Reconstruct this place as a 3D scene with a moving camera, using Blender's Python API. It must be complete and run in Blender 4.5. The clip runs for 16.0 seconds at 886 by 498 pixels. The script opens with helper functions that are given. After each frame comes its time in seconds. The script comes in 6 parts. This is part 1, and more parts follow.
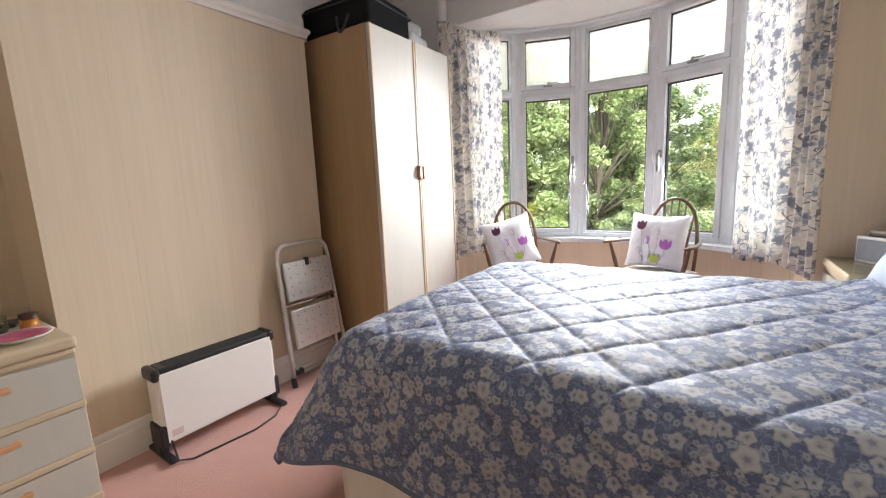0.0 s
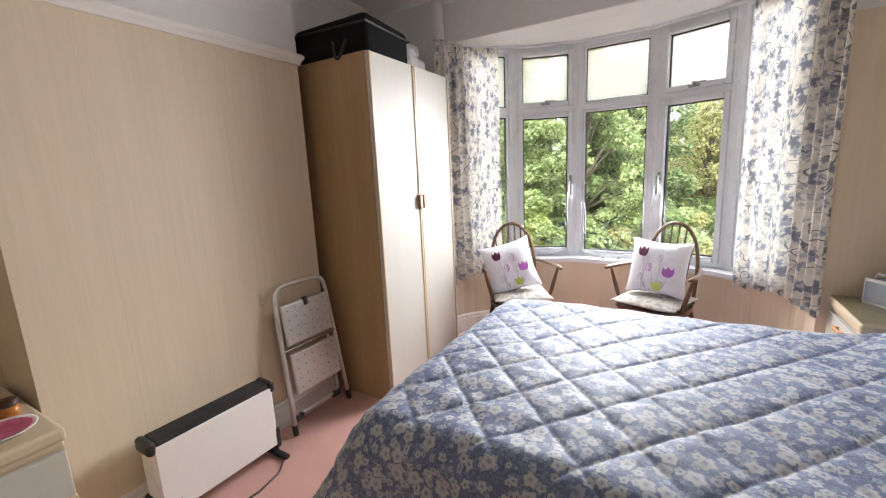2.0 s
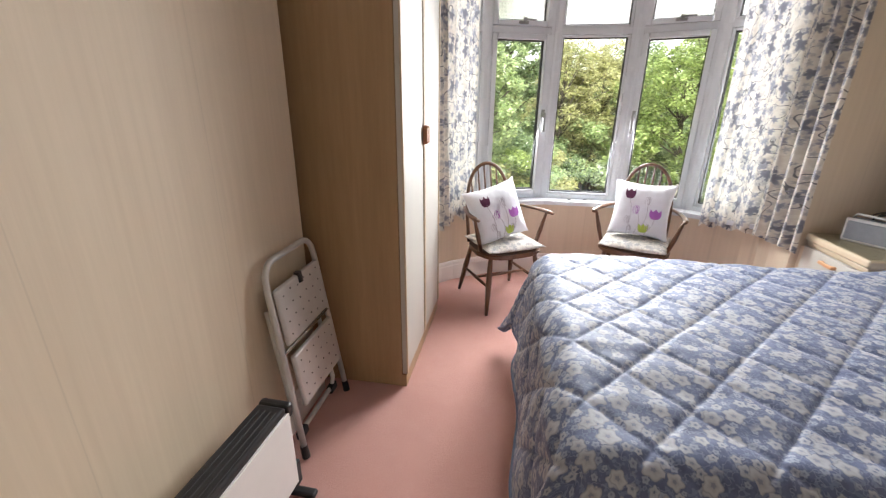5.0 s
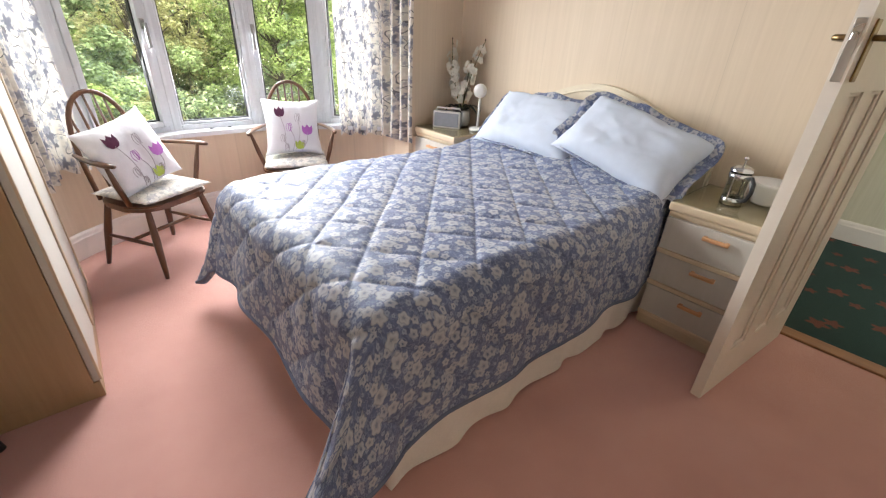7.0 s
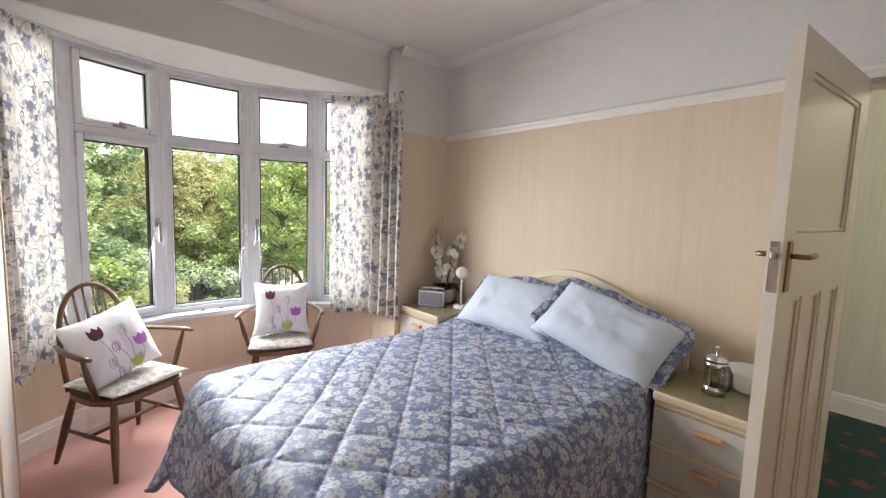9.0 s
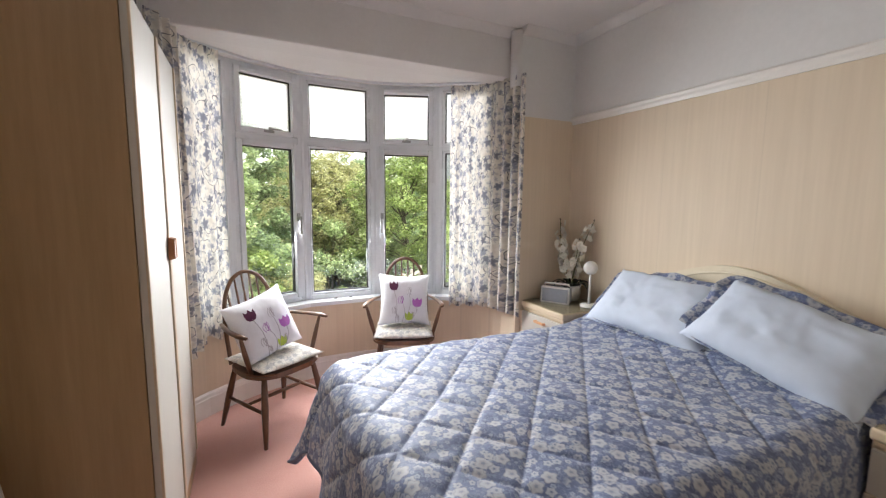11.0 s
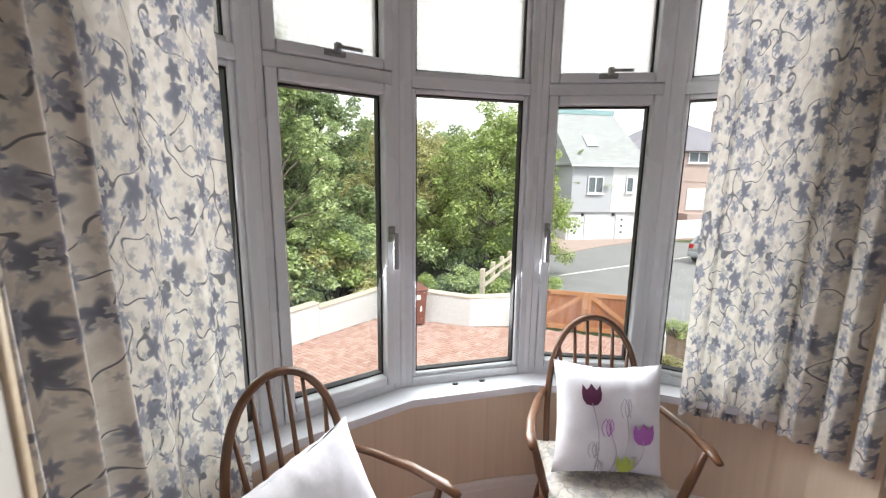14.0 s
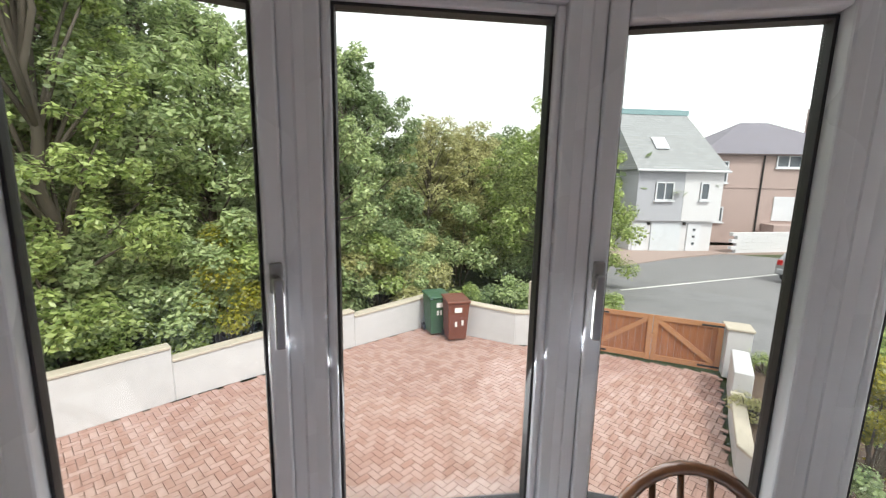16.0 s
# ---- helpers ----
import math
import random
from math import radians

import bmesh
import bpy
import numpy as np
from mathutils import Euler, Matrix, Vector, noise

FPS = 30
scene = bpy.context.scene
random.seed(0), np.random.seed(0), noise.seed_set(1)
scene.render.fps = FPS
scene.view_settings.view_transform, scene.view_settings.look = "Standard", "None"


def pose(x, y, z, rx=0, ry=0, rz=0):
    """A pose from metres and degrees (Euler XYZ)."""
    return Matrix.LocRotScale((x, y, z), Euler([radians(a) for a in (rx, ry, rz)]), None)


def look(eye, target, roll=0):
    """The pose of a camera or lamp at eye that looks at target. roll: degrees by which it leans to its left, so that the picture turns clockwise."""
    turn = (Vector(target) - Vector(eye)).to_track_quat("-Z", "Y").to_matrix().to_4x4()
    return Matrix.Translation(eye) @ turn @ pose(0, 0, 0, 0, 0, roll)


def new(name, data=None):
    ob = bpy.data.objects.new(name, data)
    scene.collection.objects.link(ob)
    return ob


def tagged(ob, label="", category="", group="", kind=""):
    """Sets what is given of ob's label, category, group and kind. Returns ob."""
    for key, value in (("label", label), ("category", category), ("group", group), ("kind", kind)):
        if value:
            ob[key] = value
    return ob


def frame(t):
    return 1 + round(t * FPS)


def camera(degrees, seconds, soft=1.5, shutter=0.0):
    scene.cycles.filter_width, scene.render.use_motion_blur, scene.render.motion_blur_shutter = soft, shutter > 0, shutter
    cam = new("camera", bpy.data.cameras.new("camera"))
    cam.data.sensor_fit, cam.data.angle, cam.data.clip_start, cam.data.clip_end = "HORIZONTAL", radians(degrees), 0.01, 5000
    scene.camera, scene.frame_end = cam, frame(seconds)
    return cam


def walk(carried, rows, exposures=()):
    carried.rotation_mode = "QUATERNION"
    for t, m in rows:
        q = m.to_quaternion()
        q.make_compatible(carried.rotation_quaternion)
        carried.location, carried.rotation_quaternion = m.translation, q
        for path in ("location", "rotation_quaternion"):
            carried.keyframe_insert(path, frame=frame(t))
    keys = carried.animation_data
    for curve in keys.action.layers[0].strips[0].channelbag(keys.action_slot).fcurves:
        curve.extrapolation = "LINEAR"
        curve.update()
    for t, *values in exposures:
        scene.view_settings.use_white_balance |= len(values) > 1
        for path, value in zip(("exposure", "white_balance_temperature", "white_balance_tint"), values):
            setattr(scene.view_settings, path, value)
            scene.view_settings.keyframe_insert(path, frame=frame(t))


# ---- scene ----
cam = camera(94.4, 16.0, soft=1.2, shutter=0.2)

PATH = [
    (0, (0.662, 0.381, 1.1), (-0.421, 2.033, 0.787), -2.5),
    (0.5, (0.646, 0.371, 1.205), (-0.412, 2.039, 0.888), -4.0),
    (1, (0.609, 0.4, 1.283), (-0.485, 2.041, 0.95), -4.6),
    (1.5, (0.573, 0.427, 1.345), (-0.512, 2.07, 0.992), -3.6),
    (2, (0.482, 0.42, 1.354), (-0.514, 2.116, 0.989), -2.7),
    (2.5, (0.342, 0.402, 1.358), (-0.532, 2.149, 0.929), -2.4),
    (3, (0.21, 0.442, 1.338), (-0.597, 2.212, 0.872), -1.5),
    (3.2, (0.134, 0.472, 1.342), (-0.649, 2.247, 0.856), -1.1),
    (5.3, (-0.58, 0.575, 1.335), (-0.66, 2.455, 0.65), 1.0),
    (5.5, (-0.611, 0.566, 1.33), (-0.47, 2.447, 0.664), 0.4),
    (6, (-0.687, 0.562, 1.354), (0.007, 2.299, 0.647), -0.7),
    (6.5, (-0.758, 0.568, 1.289), (0.312, 2.057, 0.492), 1.4),
    (7, (-0.761, 0.556, 1.259), (0.416, 1.89, 0.344), 2.8),
    (7.5, (-0.766, 0.546, 1.22), (0.455, 1.862, 0.338), 4.3),
    (8, (-0.735, 0.538, 1.282), (0.57, 1.912, 0.641), 3.3),
    (8.5, (-0.701, 0.522, 1.379), (0.64, 1.963, 1.028), 1.9),
    (8.7, (-0.699, 0.52, 1.414), (0.646, 1.982, 1.179), 1.7),
    (10.8, (-0.691, 0.583, 1.394), (0.227, 2.347, 1.184), 0.7),
    (11, (-0.666, 0.655, 1.376), (0.184, 2.451, 1.15), 0.5),
    (11.5, (-0.591, 0.868, 1.381), (0.094, 2.731, 1.136), 1.0),
    (12, (-0.632, 1.165, 1.366), (0.007, 3.043, 1.116), 1.0),
    (12.5, (-0.673, 1.471, 1.416), (-0.057, 3.354, 1.139), 0.6),
    (13, (-0.632, 1.801, 1.442), (-0.075, 3.701, 1.16), 0.9),
    (13.5, (-0.567, 2.101, 1.47), (-0.033, 4.002, 1.153), 1.3),
    (14, (-0.53, 2.392, 1.475), (-0.026, 4.295, 1.123), 0.7),
    (14.5, (-0.457, 2.65, 1.469), (0.018, 4.56, 1.113), 0.9),
    (15, (-0.419, 2.909, 1.455), (0.088, 4.808, 1.087), 0.1),
    (15.5, (-0.307, 3.056, 1.443), (0.081, 4.988, 1.106), 0.7),
    (16, (-0.104, 3.128, 1.449), (0.138, 5.085, 1.112), 1.2),
]
EXPOSURES = [(0.0, 1.32), (3.0, 1.17), (5.5, 1.15), (6.5, 1.42), (8.0, 1.44), (8.7, 1.22), (11.0, 0.95), (12.5, 0.74), (13.5, 0.46), (14.5, 0.30), (15.0, 0.06), (16.0, -0.02)]
walk(cam, [(t, look(eye, target, roll)) for t, eye, target, roll in PATH], EXPOSURES)

# ---- world and light ----
world = bpy.data.worlds.new("world")
scene.world = world
world.use_nodes = True
wn = world.node_tree
sky = wn.nodes.new("ShaderNodeTexSky")
sky.sky_type, sky.sun_disc = "NISHITA", False
sky.sun_elevation, sky.sun_rotation = radians(48), radians(200)
sky.dust_density, sky.air_density = 4.0, 1.0
wash = wn.nodes.new("ShaderNodeMix")
wash.data_type = "RGBA"
wash.inputs[0].default_value = 0.85
wash.inputs[7].default_value = (15.0, 14.9, 14.8, 1)   # high white cloud
wn.links.new(sky.outputs[0], wash.inputs[6])
wn.links.new(wash.outputs[2], wn.nodes["Background"].inputs[0])
wn.nodes["Background"].inputs[1].default_value = 0.115

sun = new("sun", bpy.data.lights.new("sun", "SUN"))
sun.data.energy, sun.data.angle, sun.data.color = 3.6, radians(14), (1.0, 0.96, 0.9)
sun.matrix_world = look((4, -10, 14), (0, 0, 0))

# area lamps added just inside the bay glass, standing in for daylight
def skylight(name, eye, target, sx, sy, watts):
    ob = new(name, bpy.data.lights.new(name, "AREA"))
    ob.data.shape, ob.data.size, ob.data.size_y = "RECTANGLE", sx, sy
    ob.data.energy, ob.data.color = watts, (0.95, 0.96, 0.99)
    ob.data.spread = math.radians(134 if sx > 0.5 else 96)
    ob.matrix_world = look(eye, target)
    return ob

skylight("bay_daylight", (0.0, 3.80, 1.42), (0, 1.4, 0.25), 0.86, 1.4, 30)
skylight("bay_daylight_west", (-0.95, 3.655, 1.45), (0.2, 2.3, 1.3), 0.36, 1.5, 2.5)
skylight("bay_daylight_east", (0.95, 3.655, 1.45), (-0.2, 2.3, 1.3), 0.36, 1.5, 2.5)
# unseen point lamp added to brighten the landing, no fitting belongs to it
hall_fill = new("hall_fill_light", bpy.data.lights.new("hall_fill_light", "POINT"))
hall_fill.data.energy, hall_fill.data.shadow_soft_size, hall_fill.data.color = 7, 0.12, (1.0, 0.9, 0.75)
hall_fill.location = (2.75, -0.2, 2.3)

# ---- materials ----
class Nodes:
    """A short hand for building a node material."""
    def __init__(self, name):
        self.m = bpy.data.materials.new(name)
        self.m.use_nodes = True
        self.t = self.m.node_tree
        self.b = self.t.nodes["Principled BSDF"]

    def add(self, kind, **inputs):
        n = self.t.nodes.new("ShaderNode" + kind)
        for k, v in inputs.items():
            self.put(n, k, v)
        return n

    def put(self, n, k, v):
        socket = n.inputs[int(k[1:])] if k[0] == "i" and k[1:].isdigit() else n.inputs[k.replace("_", " ")]
        if isinstance(v, bpy.types.NodeSocket):
            self.t.links.new(v, socket)
        else:
            socket.default_value = v

    def math(self, op, a, b=0.0, c=0.0):
        n = self.add("Math", i0=a, i1=b, i2=c)
        n.operation = op
        return n.outputs[0]

    def vmath(self, op, a, b=(0, 0, 0)):
        n = self.add("VectorMath", i0=a, i1=b)
        n.operation = op
        return n.outputs[0]

    def coords(self, kind="Object", scale=(1, 1, 1)):
        c = self.add("TexCoord").outputs[kind]
        return self.add("Mapping", Vector=c, Scale=scale).outputs[0]

    def uv(self, scale=(1, 1, 1)):
        return self.coords("UV", scale)

    def noise(self, vec, scale, detail=3.0, rough=0.55):
        return self.add("TexNoise", Vector=vec, Scale=scale, Detail=detail, Roughness=rough).outputs[0]

    def ramp(self, fac, stops):
        n = self.add("ValToRGB", Fac=fac)
        e = n.color_ramp.elements
        while len(e) < len(stops):
            e.new(0.5)
        for el, (p, c) in zip(e, stops):
            el.position, el.color = p, (*c, 1) if len(c) == 3 else c
        return n.outputs[0]

    def mix(self, fac, a, b, how="MIX"):
        n = self.t.nodes.new("ShaderNodeMix")
        n.data_type, n.blend_type = "RGBA", how
        for i, v in ((0, fac), (6, a), (7, b)):
            if isinstance(v, bpy.types.NodeSocket):
                self.t.links.new(v, n.inputs[i])
            elif i == 0:
                n.inputs[0].default_value = v
            else:
                n.inputs[i].default_value = (*v, 1)
        return n.outputs[2]

    def bump(self, height, strength=0.3, distance=0.002):
        n = self.add("Bump", Height=height, Strength=strength, Distance=distance)
        self.t.links.new(n.outputs[0], self.b.inputs["Normal"])

    def done(self, color=None, rough=0.6, metal=0.0, **kw):
        if color is not None:
            self.put(self.b, "Base_Color", (*color, 1) if isinstance(color, tuple) else color)
        self.put(self.b, "Roughness", rough)
        self.b.inputs["Metallic"].default_value = metal
        for k, v in kw.items():
            self.put(self.b, k, v)
        return self.m


def plain(name, color, rough=0.5, metal=0.0, vary=0.12, scale=30, bump=0.15, stretch=(1, 1, 1), **kw):
    """Paint, plastic or metal with a little unevenness at two scales."""
    n = Nodes(name)
    v = n.coords("Object", stretch)
    a, b = n.noise(v, scale, 4), n.noise(v, scale * 0.12, 2)
    f = n.math("ADD", n.math("MULTIPLY", a, 0.5), n.math("MULTIPLY", b, 0.5))
    lo, hi = tuple(c * (1 - vary) for c in color), tuple(min(1, c * (1 + vary)) for c in color)
    if bump:
        n.bump(a, bump, 0.001)
    r = n.math("ADD", n.math("MULTIPLY", b, 0.16), rough - 0.08)
    return n.done(n.ramp(f, [(0.3, lo), (0.7, hi)]), r, metal, **kw)


def timber(name, dark, light, rough=0.4, along="z", scale=14, bump=0.1):
    """Wood with grain along one axis of the object."""
    n = Nodes(name)
    st = {"x": (0.06, 1, 1), "y": (1, 0.06, 1), "z": (1, 1, 0.06)}[along]
    v = n.coords("Object", st)
    g = n.noise(v, scale * 6, 5, 0.65)
    big = n.noise(v, scale, 3)
    info = n.add("ObjectInfo").outputs["Random"]
    f = n.math("ADD", n.math("MULTIPLY", g, 0.55), n.math("MULTIPLY", big, 0.45))
    f = n.math("ADD", f, n.math("MULTIPLY", n.math("SUBTRACT", info, 0.5), 0.08))
    n.bump(g, bump, 0.001)
    return n.done(n.ramp(f, [(0.32, dark), (0.68, light)]), rough)


def petals(n, vec, scale, count, size, seedshift=0.0, depth=0.28):
    """Masks of scattered flowers on a flat cloth: petals and their eyes."""
    v = n.add("Mapping", Vector=vec, Location=(seedshift, seedshift * 1.7, 0)).outputs[0]
    vo = n.add("TexVoronoi", Vector=v, Scale=scale, Randomness=0.85)
    vo.voronoi_dimensions = "2D"
    d = n.vmath("SUBTRACT", v, vo.outputs["Position"])
    sp = n.add("SeparateXYZ", Vector=d)
    ang = n.math("ARCTAN2", sp.outputs[1], sp.outputs[0])
    turn = n.add("SeparateColor", Color=vo.outputs["Color"])
    ang = n.math("ADD", ang, n.math("MULTIPLY", turn.outputs[0], 6.28))
    r = n.math("MULTIPLY", vo.outputs["Distance"], 1.0)
    lobe = n.math("ADD", 1.0, n.math("MULTIPLY", n.math("COSINE", n.math("MULTIPLY", ang, float(count))), depth))
    grow = n.math("MULTIPLY", lobe, n.math("ADD", size * 0.65, n.math("MULTIPLY", turn.outputs[1], size * 0.6)))
    q = n.math("DIVIDE", r, grow)
    return q, turn.outputs[2]


def step(n, q, lo, hi):
    """1 below lo, 0 above hi."""
    m = n.add("MapRange", Value=q, i1=lo, i2=hi, i3=1.0, i4=0.0)
    return m.outputs[0]


def quilt_cloth(name):
    """Slate-blue cotton printed with clusters of pale flowers, sprigs and small leaves."""
    n = Nodes(name)
    uv = n.uv()
    warp = n.add("TexNoise", Vector=uv, Scale=22.0, Detail=2.0)
    v = n.vmath("ADD", uv, n.vmath("MULTIPLY", n.vmath("SUBTRACT", warp.outputs[1], (0.5, 0.5, 0.5)), (0.013, 0.013, 0)))
    ground = n.ramp(n.noise(uv, 40, 3), [(0.35, (0.055, 0.075, 0.165)), (0.65, (0.090, 0.122, 0.245))])
    # fine sprigs and leaves
    sprig = n.math("ABSOLUTE", n.math("SUBTRACT", n.noise(v, 34, 2), 0.5))
    c = n.mix(n.math("MULTIPLY", step(n, sprig, 0.010, 0.022), 0.75), ground, (0.20, 0.24, 0.34))
    leafm = n.ramp(n.noise(v, 95, 1), [(0.56, (0, 0, 0)), (0.60, (1, 1, 1))])
    c = n.mix(n.math("MULTIPLY", leafm, 0.7), c, (0.15, 0.195, 0.31))
    # flowers grow in clusters, with plain ground between
    cluster = n.ramp(n.noise(uv, 8.5, 2), [(0.36, (0, 0, 0)), (0.44, (1, 1, 1))])
    for sc, cnt, size, sh, least, col, eye in ((36, 5, 0.27, 7.1, 0.30, (0.27, 0.32, 0.43), (0.12, 0.15, 0.26)),
                                               (24, 5, 0.31, 3.3, 0.12, (0.37, 0.39, 0.45), (0.10, 0.13, 0.22)),
                                               (17, 5, 0.33, 0.0, 0.26, (0.41, 0.42, 0.46), (0.19, 0.21, 0.28))):
        q, rnd = petals(n, v, sc, cnt, size, sh, 0.15)
        keep = n.math("GREATER_THAN", rnd, least)
        if sc == 24:
            keep = n.math("MULTIPLY", keep, cluster)
        rim = n.mix(step(n, q, 0.78, 0.98), tuple(x * 0.62 for x in col), col)
        shade = n.mix(step(n, q, 0.30, 0.62), rim, tuple(x * 0.80 for x in col))
        c = n.mix(n.math("MULTIPLY", step(n, q, 0.96, 1.04), keep), c, shade)
        c = n.mix(n.math("MULTIPLY", step(n, q, 0.20, 0.27), keep), c, eye)
    fine = n.noise(uv, 900, 2)
    n.bump(fine, 0.25, 0.0006)
    sheen = {"Sheen_Weight": 0.15, "Sheen_Roughness": 0.5}
    return n.done(n.mix(0.10, c, n.ramp(fine, [(0.3, (0.16, 0.19, 0.26)), (0.7, (0.38, 0.40, 0.46))])), 0.62, **sheen)


def curtain_cloth(name, fade=1.0, zoom=1.0):
    n = Nodes(name)
    uv = n.uv((zoom, zoom, zoom))
    warp = n.add("TexNoise", Vector=uv, Scale=9.0, Detail=2.0)
    v = n.vmath("ADD", uv, n.vmath("MULTIPLY", n.vmath("SUBTRACT", warp.outputs[1], (0.5, 0.5, 0.5)), (0.035, 0.035, 0)))
    base = n.ramp(n.noise(uv, 26, 3), [(0.35, (0.68, 0.63, 0.56)), (0.65, (0.80, 0.765, 0.70))])
    # winding stems
    w = n.noise(v, 7.5, 1)
    band = n.math("ABSOLUTE", n.math("SUBTRACT", w, 0.5))
    stem = step(n, band, 0.006, 0.012)
    c = n.mix(n.math("MULTIPLY", stem, fade), base, (0.19, 0.19, 0.20))
    blot = n.ramp(n.noise(v, 22, 2), [(0.58, (0, 0, 0)), (0.64, (1, 1, 1))])
    c = n.mix(n.math("MULTIPLY", blot, 0.5), c, (0.40, 0.39, 0.40))
    for sc, cnt, size, sh, col in ((9.5, 5, 0.31, 0.0, (0.195, 0.20, 0.235)), (13, 6, 0.29, 4.2, (0.30, 0.305, 0.35)), (22, 5, 0.29, 9.0, (0.47, 0.46, 0.45))):
        q, rnd = petals(n, v, sc, cnt, size, sh)
        keep = n.math("MULTIPLY", n.math("GREATER_THAN", rnd, 0.3), fade)
        tint = n.mix(step(n, q, 0.35, 1.0), tuple(min(1, x * 1.35) for x in col), col)
        c = n.mix(n.math("MULTIPLY", step(n, q, 0.78, 1.08), keep), c, tint)
    weave = n.noise(uv, 700, 2)
    n.bump(weave, 0.2, 0.0005)
    m = n.done(c, 0.85)
    # light passes through the thin cotton
    tr = n.add("BsdfTranslucent", Color=c)
    mx = n.add("MixShader", i0=0.36, i1=n.b.outputs[0], i2=tr.outputs[0])
    n.t.links.new(mx.outputs[0], n.t.nodes["Material Output"].inputs[0])
    return m


def wallpaper(name, lo, hi):
    n = Nodes(name)
    v = n.coords("Object", (1, 1, 0.035))
    a = n.noise(v, 60, 4, 0.6)
    b = n.noise(v, 11, 2)
    f = n.math("ADD", n.math("MULTIPLY", a, 0.6), n.math("MULTIPLY", b, 0.4))
    # paper joints, half a metre apart
    c = n.add("SeparateXYZ", Vector=n.coords("Object"))
    s = n.math("ADD", c.outputs[0], c.outputs[1])
    s = n.math("ABSOLUTE", n.math("SUBTRACT", n.math("FRACT", n.math("DIVIDE", s, 0.53)), 0.5))
    seam = step(n, s, 0.002, 0.004)
    col = n.mix(n.math("MULTIPLY", seam, 0.22), n.ramp(f, [(0.35, lo), (0.65, hi)]), tuple(x * 0.6 for x in lo))
    n.bump(a, 0.25, 0.0015)
    return n.done(col, 0.7)


M = {}
M["paper"] = wallpaper("wallpaper", (0.635, 0.525, 0.393), (0.692, 0.578, 0.439))
M["white_wall"] = plain("white_emulsion", (0.68, 0.67, 0.66), 0.75, vary=0.04, scale=40, bump=0.12)
M["ceiling"] = plain("ceiling_paint", (0.70, 0.69, 0.68), 0.85, vary=0.03, scale=60, bump=0.3)
M["gloss"] = plain("white_gloss_paint", (0.76, 0.73, 0.69), 0.32, vary=0.04, scale=14, bump=0.08)
M["door_paint"] = plain("cream_door_paint", (0.72, 0.66, 0.57), 0.35, vary=0.05, scale=14, bump=0.1)
M["upvc"] = plain("white_pvc", (0.69, 0.71, 0.745), 0.28, vary=0.03, scale=20, bump=0.03)
M["gasket"] = plain("black_rubber", (0.02, 0.02, 0.022), 0.6)
M["chrome"] = plain("chrome", (0.60, 0.60, 0.60), 0.18, 1.0, 0.05, 60, 0.02)
M["satin"] = plain("satin_chrome", (0.34, 0.34, 0.34), 0.42, 1.0, 0.08, 50, 0.05)
M["steel"] = plain("brushed_steel", (0.55, 0.54, 0.52), 0.3, 1.0, 0.1, 50, 0.05)
M["black"] = plain("black_plastic", (0.02, 0.02, 0.022), 0.45)
M["brass"] = plain("dull_brass", (0.28, 0.19, 0.09), 0.35, 1.0, 0.2)
M["dark_wood"] = timber("dark_elm", (0.065, 0.026, 0.011), (0.15, 0.066, 0.028), 0.3, "z", 8)
M["handle_wood"] = timber("red_brown_wood", (0.24, 0.085, 0.03), (0.40, 0.16, 0.06), 0.35, "z", 20)
M["pale_handle"] = timber("pale_orange_wood", (0.52, 0.27, 0.13), (0.68, 0.38, 0.2), 0.4, "y", 20)
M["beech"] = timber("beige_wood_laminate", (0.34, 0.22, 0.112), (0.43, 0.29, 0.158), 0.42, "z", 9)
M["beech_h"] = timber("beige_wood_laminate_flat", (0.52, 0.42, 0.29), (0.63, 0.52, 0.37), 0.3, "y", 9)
M["front"] = plain("white_laminate", (0.52, 0.50, 0.45), 0.5, vary=0.04, scale=60, bump=0.1, stretch=(1, 1, 0.05))
M["silver"] = plain("silver_enamel", (0.62, 0.61, 0.59), 0.32, 0.35, 0.08, 25, 0.1)
M["heater"] = plain("white_enamel", (0.79, 0.76, 0.73), 0.35, vary=0.03, scale=20, bump=0.05)
M["linen"] = plain("cream_sheet", (0.76, 0.72, 0.66), 0.9, vary=0.06, scale=120, bump=0.3)
M["pillow"] = plain("pale_blue_cotton", (0.52, 0.58, 0.68), 0.85, vary=0.07, scale=16, bump=0.4)
M["cushion"] = plain("white_cotton", (0.78, 0.78, 0.82), 0.85, vary=0.04, scale=90, bump=0.35)
M["headboard"] = plain("cream_headboard", (0.68, 0.60, 0.45), 0.4, vary=0.05)
M["quilt"] = quilt_cloth("blue_floral_quilt")
M["curtain"] = curtain_cloth("grey_floral_curtain")


def carpet(name, lo, hi, spots=None):
    n = Nodes(name)
    v = n.coords()
    a, b = n.noise(v, 420, 2, 0.7), n.noise(v, 2.6, 4, 0.6)
    f = n.math("ADD", n.math("MULTIPLY", a, 0.45), n.math("MULTIPLY", b, 0.55))
    c = n.ramp(f, [(0.3, lo), (0.7, hi)])
    if spots:
        q, rnd = petals(n, v, 4.5, 5, 0.2)
        c = n.mix(n.math("MULTIPLY", step(n, q, 0.8, 1.0), 0.9), c, spots)
    n.bump(a, 0.7, 0.006)
    return n.done(c, 0.95, **{"Sheen_Weight": 0.0 if spots else 0.3})


M["carpet"] = carpet("pink_carpet", (0.56, 0.275, 0.225), (0.70, 0.385, 0.325))
M["hall_carpet"] = carpet("green_hall_carpet", (0.006, 0.028, 0.026), (0.014, 0.05, 0.045), (0.16, 0.045, 0.03))


